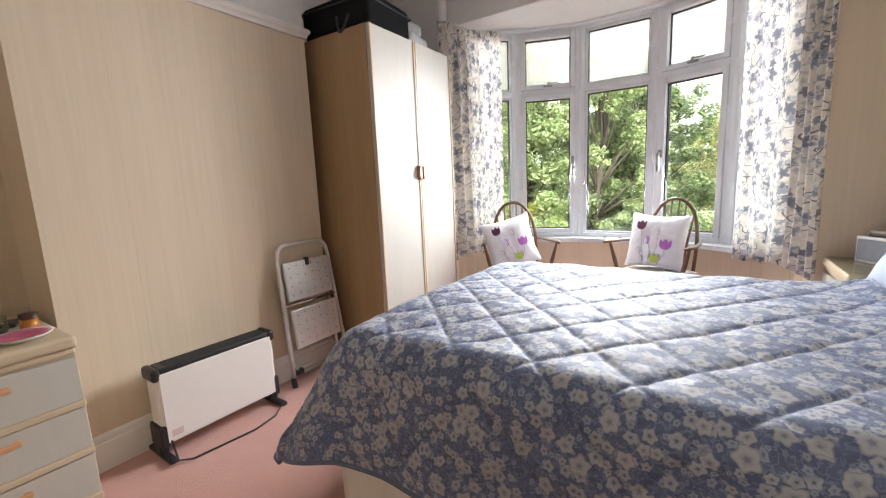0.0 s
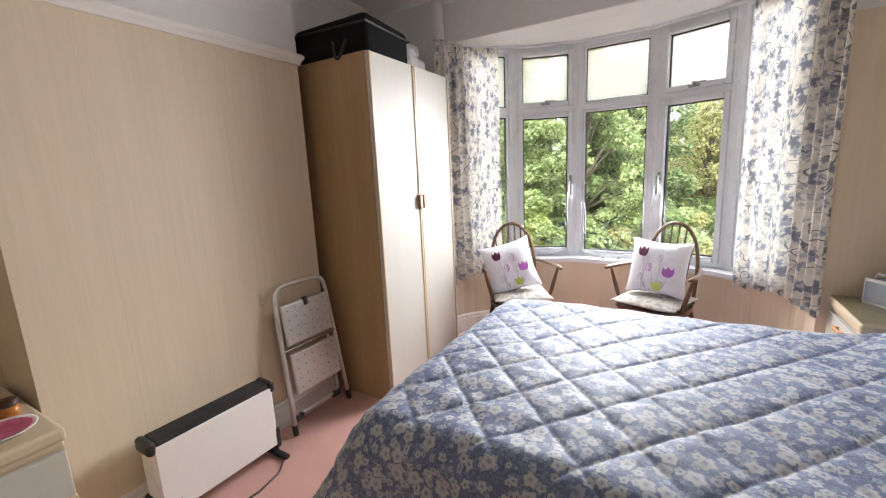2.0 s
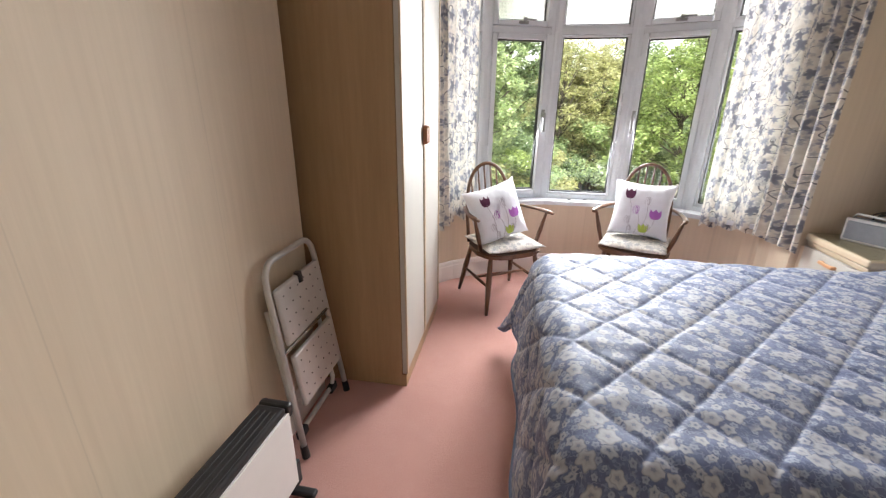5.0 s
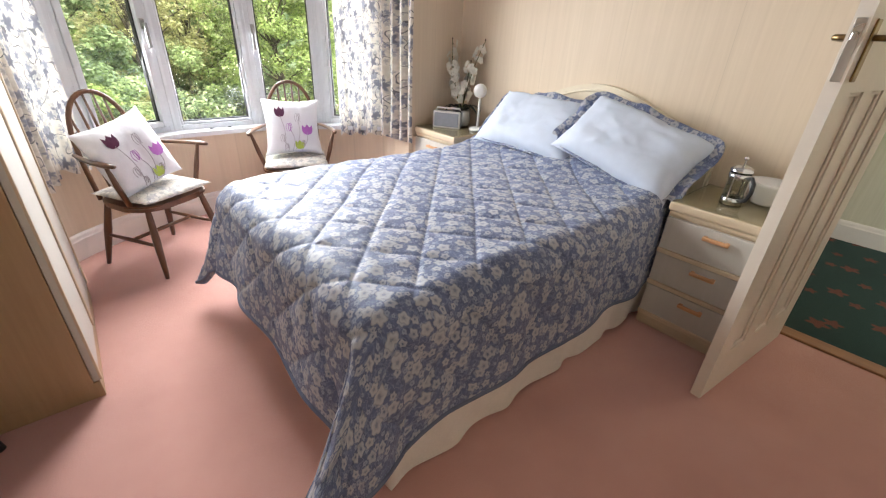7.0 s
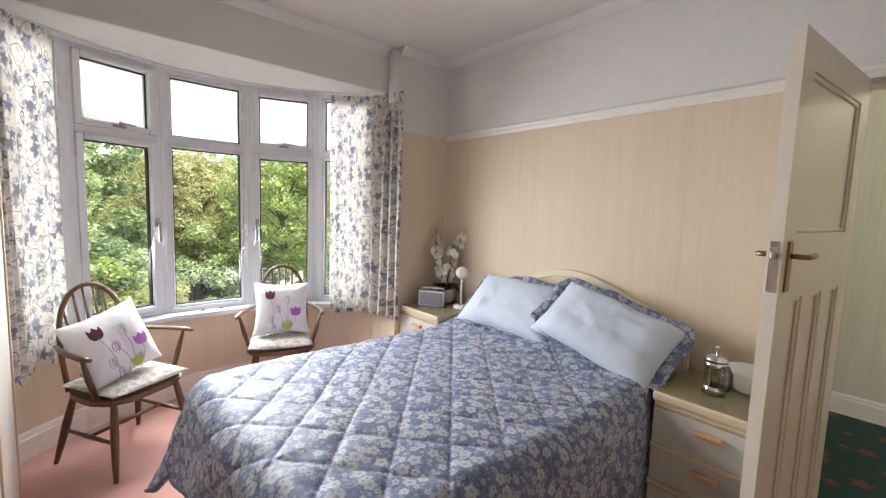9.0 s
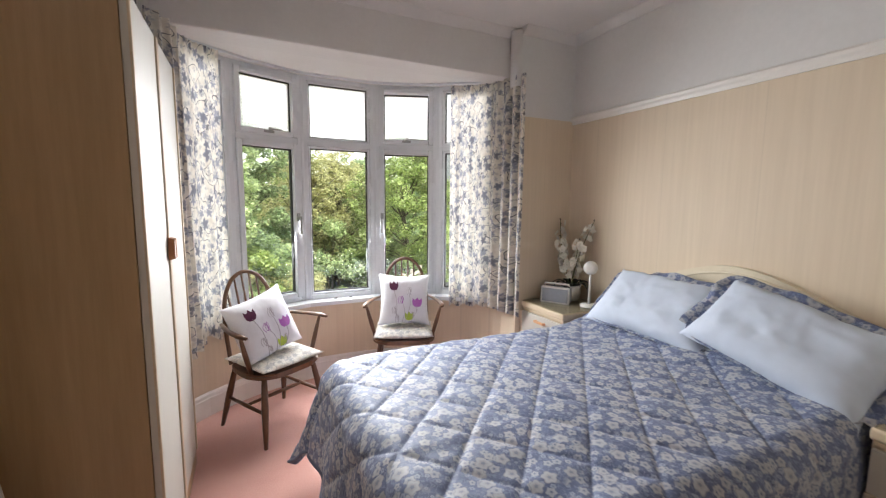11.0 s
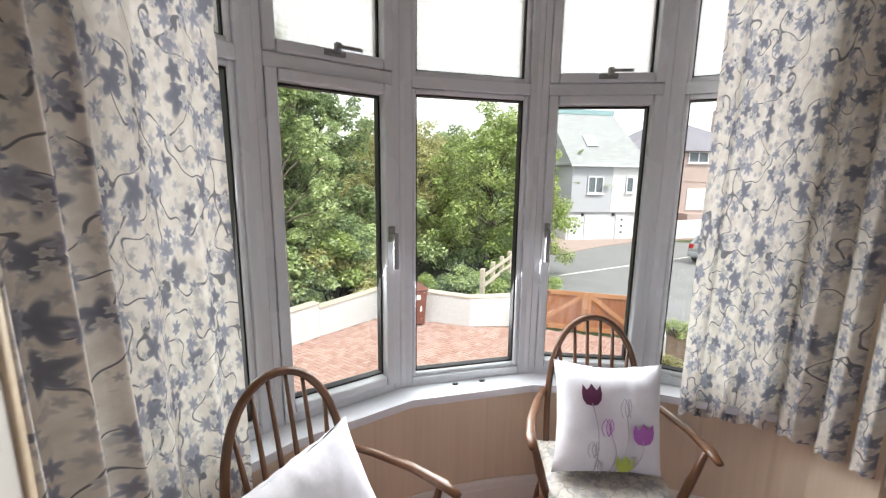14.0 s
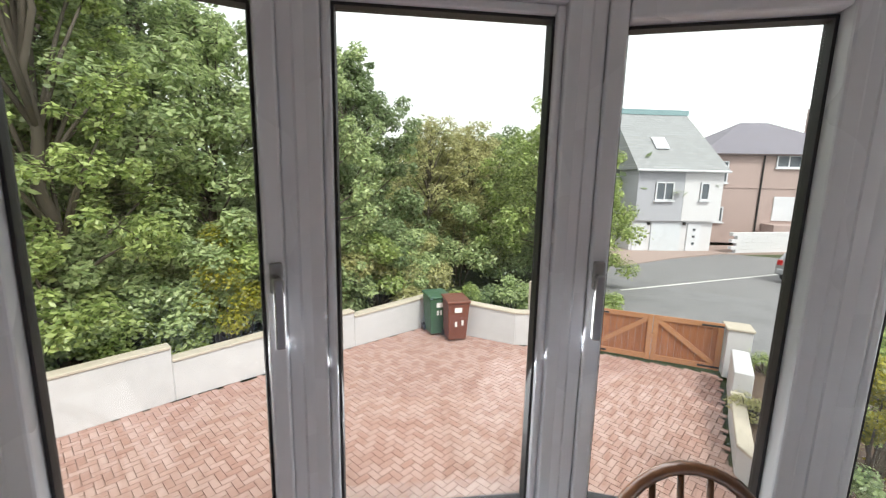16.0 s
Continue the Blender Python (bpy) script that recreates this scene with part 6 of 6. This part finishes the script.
def car(m, colour, label):
    """A hatchback, 4 m long, nose towards +x."""
    c = empty("car", m, label, "car", "parked cars")
    paint = plain("car_paint_" + label.split()[0], colour, 0.25, 0.4, 0.04, 10, 0.0)
    prof = [(-1.98, 0.35), (-2.0, 0.75), (-1.92, 0.98), (-1.6, 1.38), (-1.2, 1.46), (0.1, 1.44), (0.85, 1.02), (1.7, 0.88), (1.98, 0.66), (2.0, 0.35)]
    bm = bmesh.new()
    rows = []
    for s in (-1, -0.9, 0.9, 1):
        k = 0.93 if abs(s) == 1 else 1.0
        rows.append([bm.verts.new((x * (0.985 if abs(s) == 1 else 1), s * 0.85 * (0.88 if z > 1.0 else 1.0), 0.35 + (z - 0.35) * k)) for x, z in prof])
    for a, b in zip(rows, rows[1:]):
        for i in range(len(prof)):
            j = (i + 1) % len(prof)
            bm.faces.new((a[i], a[j], b[j], b[i]))
    bm.faces.new(rows[0]), bm.faces.new(rows[-1][::-1])
    body = part("body", bm, paint, c, "", True)
    for nm, pts in (("rear_window", [(-1.90, 1.02), (-1.63, 1.36)]), ("windscreen", [(0.82, 1.05), (0.16, 1.42)])):
        g = bmesh.new()
        (xa, za), (xb, zb) = pts
        o = -0.015 if nm == "rear_window" else 0.02
        g.faces.new([g.verts.new(p) for p in ((xa + o, -0.62, za), (xa + o, 0.62, za), (xb + o, 0.58, zb), (xb + o, -0.58, zb))])
        part(nm, g, M["house_glass"], body).modifiers.new("t", "SOLIDIFY").thickness = 0.02
    for s in (-1, 1):
        part("side_window", boxed(-1.3, 0.35, min(s * 0.74, s * 0.775), max(s * 0.74, s * 0.775), 1.0, 1.34, 0.03), M["house_glass"], body)
        part("tail_light", boxed(-2.03, -1.93, min(s * 0.6, s * 0.78), max(s * 0.6, s * 0.78), 0.78, 1.0, 0.02), plain("red_lens", (0.45, 0.02, 0.02), 0.2), body, "red tail light")
        part("headlight", boxed(1.86, 1.98, min(s * 0.5, s * 0.75), max(s * 0.5, s * 0.75), 0.66, 0.80, 0.02), M["chrome"], body)
        for x in (-1.25, 1.25):
            w = part("wheel", tube(bmesh.new(), [(x, s * 0.66, 0.31), (x, s * 0.86, 0.31)], 0.31, 20), M["black"], c, "black tyre")
            part("rim", tube(bmesh.new(), [(x, s * 0.85, 0.31), (x, s * 0.875, 0.31)], 0.19, 16), M["silver"], w)
    part("bumper", boxed(-2.06, -1.9, -0.8, 0.8, 0.38, 0.62, 0.05), paint, c)
    part("number_plate", boxed(-2.075, -2.055, -0.26, 0.26, 0.5, 0.61), plain("yellow_plate", (0.70, 0.55, 0.05), 0.5), c, "yellow number plate")


car(pose(18.5, 18.4, G + dip(18.4) - 0.02, 0, 0, 15), (0.42, 0.43, 0.45), "silver hatchback parked at the kerb")
car(pose(24.5, 16.8, G + dip(16.8) - 0.02, 0, 0, 20), (0.65, 0.66, 0.67), "white hatchback parked behind the fence")
car(pose(29.5, 19.4, G + dip(19.4) - 0.02, 0, 0, 15), (0.03, 0.03, 0.035), "black hatchback parked outside the houses")

fence = empty("green_fence", pose(7.9, 9.9, G + 0.28, 0, 0, -30), "green stained board fence by the gate pillar", "fence")
M["green_stain"] = timber("green_stain", (0.045, 0.075, 0.045), (0.08, 0.12, 0.07), 0.7, "z", 5)
for i in range(14):
    part("board", boxed(i * 0.155, i * 0.155 + 0.148, -0.012, 0.012, 0, 1.1, 0.004, 1), M["green_stain"], fence)
part("rail", boxed(0, 2.17, 0.012, 0.05, 0.85, 0.95, 0.004), M["green_stain"], fence)
part("cap", boxed(-0.02, 2.19, -0.04, 0.05, 1.1, 1.14, 0.006), M["green_stain"], fence)

ranch = empty("ranch_fence", pose(3.35, 12.75, G + 0.75, 0, 0, 52), "white ranch-style fence of posts and rails", "fence")
for i in range(4):
    part("post", boxed(i * 1.0 - 0.06, i * 1.0 + 0.06, -0.06, 0.06, -0.75, 0.62, 0.01), M["coping"], ranch)
for z in (0.12, 0.40):
    part("rail", boxed(0, 3.0, -0.09, -0.062, z, z + 0.11, 0.005), M["coping"], ranch)

# ---- trees and shrubs ----
def foliage(name, dark, light, warm=0.0):
    n = Nodes(name)
    isl = n.add("NewGeometry").outputs["Random Per Island"]
    big = n.noise(n.coords("Object"), 0.9, 2)
    f = n.math("ADD", n.math("MULTIPLY", isl, 0.6), n.math("MULTIPLY", big, 0.4))
    c = n.ramp(f, [(0.2, dark), (0.75, light)])
    m = n.done(c, 0.34)
    tr = n.add("BsdfTranslucent", Color=c)
    mx = n.add("MixShader", i0=0.45, i1=n.b.outputs[0], i2=tr.outputs[0])
    n.t.links.new(mx.outputs[0], n.t.nodes["Material Output"].inputs[0])
    return m


M["leaf_green"] = foliage("green_leaves", (0.21, 0.29, 0.13), (0.62, 0.72, 0.37))
M["leaf_dark"] = foliage("dark_leaves", (0.11, 0.165, 0.075), (0.36, 0.46, 0.22))
M["leaf_yellow"] = foliage("yellow_leaves", (0.17, 0.19, 0.03), (0.50, 0.46, 0.06))
M["leaf_hazel"] = foliage("hazel_leaves", (0.15, 0.22, 0.06), (0.54, 0.64, 0.24))
M["leaf_dry"] = foliage("autumn_leaves", (0.28, 0.29, 0.12), (0.62, 0.60, 0.30))
M["bark"] = plain("grey_bark", (0.10, 0.085, 0.065), 0.9, vary=0.3, scale=14, bump=0.6, stretch=(1, 1, 0.2))


def leaf_cloud(name, centres, radii, count, size, mat, parent, seed, squash=0.8):
    """Many small folded leaves gathered in clumps."""
    rng = np.random.default_rng(seed)
    C = np.array(centres)
    Rr = np.array(radii)
    k = rng.choice(len(C), count, p=Rr ** 2 / (Rr ** 2).sum())
    d = rng.normal(size=(count, 3))
    d /= np.linalg.norm(d, axis=1)[:, None]
    rad = Rr[k] * (0.30 + 0.75 * rng.random(count) ** 0.55)
    stray = rng.random(count) < 0.10
    rad[stray] *= 1.0 + 0.6 * rng.random(stray.sum())
    p = C[k] + d * rad[:, None] * np.array([1, 1, squash])
    nrm = d * 0.6 + rng.normal(size=(count, 3)) * 0.4 + np.array([0, 0, 0.8])
    nrm /= np.linalg.norm(nrm, axis=1)[:, None]
    t = np.cross(nrm, rng.normal(size=(count, 3)))
    t /= np.linalg.norm(t, axis=1)[:, None]
    b = np.cross(nrm, t)
    s = size * (0.6 + 0.8 * rng.random(count))[:, None]
    V = np.stack([p - t * s, p + b * s * 0.5 - nrm * s * 0.12, p + t * s, p - b * s * 0.5 - nrm * s * 0.12], axis=1).reshape(-1, 3)
    me = bpy.data.meshes.new(name)
    me.vertices.add(count * 4)
    me.vertices.foreach_set("co", V.astype(np.float32).ravel())
    me.loops.add(count * 4)
    me.loops.foreach_set("vertex_index", np.arange(count * 4, dtype=np.int32))
    me.polygons.add(count)
    me.polygons.foreach_set("loop_start", np.arange(0, count * 4, 4, dtype=np.int32))
    me.polygons.foreach_set("loop_total", np.full(count, 4, dtype=np.int32))
    me.update(calc_edges=True)
    me.materials.append(M[mat])
    ob = new(name, me)
    ob.parent = parent
    return ob


def tree(x, y, h, spread, mat, seed, label, count=15000, size=0.10, low=0.10, base=None):
    rnd = random.Random(seed)
    z0 = (G + dip(y) if base is None else base) - 0.1
    t = empty("tree", pose(x, y, z0), label, "tree", "woodland trees")
    top = Vector((rnd.uniform(-0.4, 0.4), rnd.uniform(-0.4, 0.4), h * 0.86))
    pts = [Vector((0, 0, 0)).lerp(top, k / 8) + Vector((rnd.uniform(-1, 1), rnd.uniform(-1, 1), 0)) * 0.12 * (k > 0) for k in range(9)]
    r0 = 0.03 * h * 0.6
    part("trunk", tube(bmesh.new(), pts, [r0 * (1 - 0.85 * k / 8) + 0.01 for k in range(9)], 9), M["bark"], t, "", True)
    centres, radii = [], []
    limbs = bmesh.new()
    for k in range(44):
        f = low + (1 - low) * (k + rnd.random()) / 44
        a = k * 2.4 + rnd.uniform(-0.4, 0.4)
        reach = spread * (math.sin(math.pi * min(1, max(0.0, (f - low) / (1 - low)) * 0.8 + 0.2)) ** 0.7) * rnd.uniform(0.55, 1.0)
        c = Vector((math.cos(a) * reach, math.sin(a) * reach, h * f + rnd.uniform(-0.25, 0.25)))
        s = pts[min(8, int(f * 7))]
        tube(limbs, [s, s.lerp(c, 0.5) + Vector((0, 0, 0.12)), c], [r0 * 0.35, r0 * 0.2, 0.012], 6)
        rr = spread * rnd.uniform(0.20, 0.36)
        centres.append(tuple(c)), radii.append(rr * 0.7)
        # sprays of twigs that break up the outline
        for q in range(6):
            e = c + Vector((rnd.uniform(-1, 1), rnd.uniform(-1, 1), rnd.uniform(-0.6, 0.9))) * rr * 1.15
            tube(limbs, [c, c.lerp(e, 0.6) + Vector((0, 0, 0.04)), e], [0.012, 0.008, 0.004], 4)
            centres.append(tuple(e)), radii.append(rr * rnd.uniform(0.22, 0.5))
    part("limbs", limbs, M["bark"], t, "", True)
    tagged(leaf_cloud("crown", centres, radii, int(count * 2.7), size * 0.66, mat, t, seed), kind="stuff")


def shrub(x, y, w, h, mat, seed, label, count=3500, size=0.06, base=None, name="shrub"):
    rnd = random.Random(seed)
    z0 = (G + dip(y) if base is None else base) - 0.05
    s = empty(name, pose(x, y, z0), label, "shrub", "shrubs")
    centres, radii = [], []
    st = bmesh.new()
    for k in range(11):
        a, r = k * 2.4, w * 0.75 * math.sqrt((k + 0.3) / 11)
        c = Vector((math.cos(a) * r, math.sin(a) * r, h * rnd.uniform(0.35, 0.82) * (1.08 - 0.35 * r / w)))
        tube(st, [(c.x * 0.15, c.y * 0.15, 0), (c.x * 0.6, c.y * 0.6, c.z * 0.6), c], [0.02, 0.014, 0.005], 5)
        centres.append(tuple(c)), radii.append(rnd.uniform(0.25, 0.42) * min(w, h))
    part("stems", st, M["bark"], s)
    tagged(leaf_cloud("leaves", centres, radii, int(count * 1.1), size * 0.78, mat, s, seed), kind="stuff")


tree(-7.2, 12.6, 11.5, 2.9, "leaf_green", 1, "tall green broadleaf tree behind the garden wall", 17000, 0.105)
tree(-4.9, 14.2, 7.7, 2.4, "leaf_green", 2, "tall green broadleaf tree behind the garden wall", 17000, 0.105)
tree(-10.2, 11.2, 11.0, 3.0, "leaf_green", 3, "tall green broadleaf tree beyond the drive", 14000, 0.105)
tree(-1.6, 17.2, 7.8, 2.0, "leaf_dark", 4, "tall dark green tree behind the bins", 17000, 0.10)
tree(-8.2, 18.0, 12.0, 3.2, "leaf_dark", 5, "tall dark green woodland tree", 14000, 0.13)
tree(-10.5, 15.5, 12.5, 3.2, "leaf_dark", 6, "tall dark green woodland tree", 13000, 0.13)
tree(1.5, 20.0, 6.3, 2.0, "leaf_dry", 7, "sparse yellowing tree with bare twigs", 6000, 0.08, 0.3)
tree(6.1, 18.6, 6.3, 2.9, "leaf_hazel", 8, "broad bright green hazel tree by the road", 20000, 0.10, 0.12)
tree(3.3, 21.5, 6.0, 2.5, "leaf_dry", 9, "yellow-green tree at the edge of the wood", 13000, 0.10, 0.15)
tree(1.0, 25.0, 6.4, 3.0, "leaf_hazel", 10, "pale green woodland tree", 10000, 0.14, 0.1)
tree(5.8, 26.0, 6.7, 2.8, "leaf_dark", 11, "dark green tree behind the hazel", 10000, 0.14, 0.1)
tree(-3.2, 24.0, 7.6, 3.4, "leaf_green", 12, "green broadleaf tree in the wood", 10000, 0.15, 0.1)
tree(-14.5, 11.5, 11.0, 3.2, "leaf_green", 13, "green broadleaf tree in the wood", 10000, 0.14, 0.1)
tree(-13.5, 20.0, 13.0, 3.6, "leaf_dark", 14, "dark green tree deep in the wood", 9000, 0.16, 0.1)

tree(-8.4, 11.2, 9.0, 2.2, "leaf_green", 17, "bright green tree beyond the end of the wall", 18000, 0.10, 0.05)
tree(-6.0, 10.9, 8.5, 1.9, "leaf_hazel", 15, "bright green young tree close behind the wall", 13000, 0.085, 0.05)
tree(-2.2, 13.9, 7.5, 1.7, "leaf_green", 16, "bright green young tree close behind the wall", 12000, 0.085, 0.05)
# undergrowth behind the walls
rs = random.Random(9)
for k in range(26):
    f = k / 25
    bx, by = -7.6 + 8.6 * f, 9.0 + 6.0 * f
    mat = ("leaf_green", "leaf_hazel", "leaf_green")[k % 3] if k < 15 else ("leaf_green", "leaf_dry", "leaf_hazel", "leaf_dark", "leaf_dry", "leaf_green")[k % 6]
    shrub(bx + rs.uniform(-0.3, 0.2), by + rs.uniform(0.4, 0.9), rs.uniform(0.9, 1.2), rs.uniform(1.6, 3.8), mat, 240 + k, "dense green undergrowth behind the garden wall", 6500, 0.075)
for k in range(7):
    shrub(2.0 + k * 0.62, 14.0 - 0.12 * k + rs.uniform(0, 0.5), 0.75, rs.uniform(1.0, 1.5), ("leaf_hazel", "leaf_dark", "leaf_green")[k % 3], 70 + k, "low green shrub behind the curved wall", 2600, 0.055)
for k in range(8):
    shrub(-6.5 + k * 1.8, 15.2 + 0.7 * k + rs.uniform(-0.5, 0.5), 1.7, rs.uniform(2.6, 4.0), ("leaf_dark", "leaf_green")[k % 2], 90 + k, "tall dark undergrowth in the wood", 4500, 0.09)
shrub(-3.5, 11.9, 1.1, 3.3, "leaf_yellow", 120, "yellow-green shrub behind the garden wall", 5500, 0.055)
shrub(0.0, 14.6, 0.9, 2.3, "leaf_dry", 121, "reddish autumn shrub near the bins", 3600, 0.05)
shrub(4.6, 6.3, 0.55, 2.6, "leaf_yellow", 130, "yellow-green conifer shrub in the planting bed", 6000, 0.035, G + 0.3)
shrub(3.9, 5.5, 0.5, 1.9, "leaf_dark", 131, "blue-green conifer shrub in the planting bed", 6000, 0.03, G + 0.3)
shrub(5.9, 7.0, 0.6, 2.3, "leaf_hazel", 132, "green shrub in the planting bed", 5000, 0.04, G + 0.3)
shrub(7.0, 9.7, 0.4, 0.5, "leaf_hazel", 133, "small green plant by the pillar", 900, 0.03, G + 0.3)
shrub(5.4, 8.4, 0.35, 0.4, "leaf_dry", 134, "dead bedding plants in the planter", 900, 0.03, G + 0.3)

# far woods and hill line
far_rng = random.Random(21)
fc, fr = [], []
for k in range(170):
    a = radians(-62 + 92 * k / 169)
    d = far_rng.uniform(34, 60)
    fc.append((math.sin(a) * d, math.cos(a) * d, G + far_rng.uniform(0.5, 5.0)))
    fr.append(far_rng.uniform(2.2, 3.8))
tagged(leaf_cloud("far_woods", fc, fr, 42000, 0.34, "leaf_dark", None, 5), "distant dark green woods", "woods", kind="stuff")

# ---- herringbone brick drive ----
def pavers():
    n = Nodes("red_paving_brick")
    oi = n.add("ObjectInfo").outputs["Random"]
    ri = n.add("NewGeometry").outputs["Random Per Island"]
    f = n.math("ADD", n.math("MULTIPLY", oi, 0.5), n.math("MULTIPLY", ri, 0.5))
    c = n.ramp(f, [(0.15, (0.285, 0.155, 0.127)), (0.5, (0.365, 0.22, 0.183)), (0.85, (0.445, 0.305, 0.267))])
    n.bump(n.noise(n.coords("Object"), 60, 3), 0.3, 0.003)
    mat = n.done(c, 0.8)
    L, W, H = 0.2, 0.1, 0.012

    rot = Matrix.Rotation(radians(40), 2)
    near, rest = [], []
    for i in range(-120, 160):
        for j in range(-45, 45):
            ox, oy = (i + 4 * j) * W, i * W
            for flat in (True, False):
                cx, cy = (ox + W, oy + W / 2) if flat else (ox + 2.5 * W, oy)
                p = rot @ Vector((cx, cy)) + Vector((0, 7.5))
                if not (-6.5 < p.x < 7 and 4.3 < p.y < 14) or not inside(p, DRIVE):
                    continue
                (near if abs(p.x - 0.2) < 1.25 and 6.05 < p.y < 7.25 else rest).append((p, flat))
    me = bpy.data.meshes.new("brick")
    bm = boxed(-L / 2 + 0.003, L / 2 - 0.003, -W / 2 + 0.003, W / 2 - 0.003, -0.02, 0.0, 0.004, 1)
    bm.to_mesh(me)
    bm.free()
    me.materials.append(mat)
    drive = empty("driveway", pose(0, 0, 0), "red brick driveway laid in herringbone", "driveway", "", "structure")
    near = near[:300] if len(near) > 300 else near
    for p, flat in near:
        ob = new("brick", me)
        ob.parent = drive
        ob.matrix_basis = pose(p.x, p.y, G + 0.008 + random.uniform(-0.0015, 0.0015), 0, 0, 40 + (0 if flat else 90))
    V, F = [], []
    for p, flat in rest:
        a, b = (L / 2 - 0.003, W / 2 - 0.003)
        R = rot if flat else rot @ Matrix.Rotation(radians(90), 2)
        k = len(V)
        zt = G + 0.008 + random.uniform(-0.0015, 0.0015)
        for (u, w), z in [((x, y), zt) for x, y in ((-a + 0.003, -b + 0.003), (a - 0.003, -b + 0.003), (a - 0.003, b - 0.003), (-a + 0.003, b - 0.003))] + [((x, y), zt - 0.018) for x, y in ((-a, -b), (a, -b), (a, b), (-a, b))]:
            q = R @ Vector((u, w)) + p
            V.append((q.x, q.y, z))
        F += [(k, k + 1, k + 2, k + 3)] + [(k + i, k + 4 + i, k + 4 + (i + 1) % 4, k + (i + 1) % 4) for i in range(4)]
    me2 = bpy.data.meshes.new("bricks")
    me2.from_pydata(V, [], F)
    me2.materials.append(mat)
    ob = new("bricks", me2)
    ob.parent = drive
    tagged(ob, kind="stuff")


pavers()
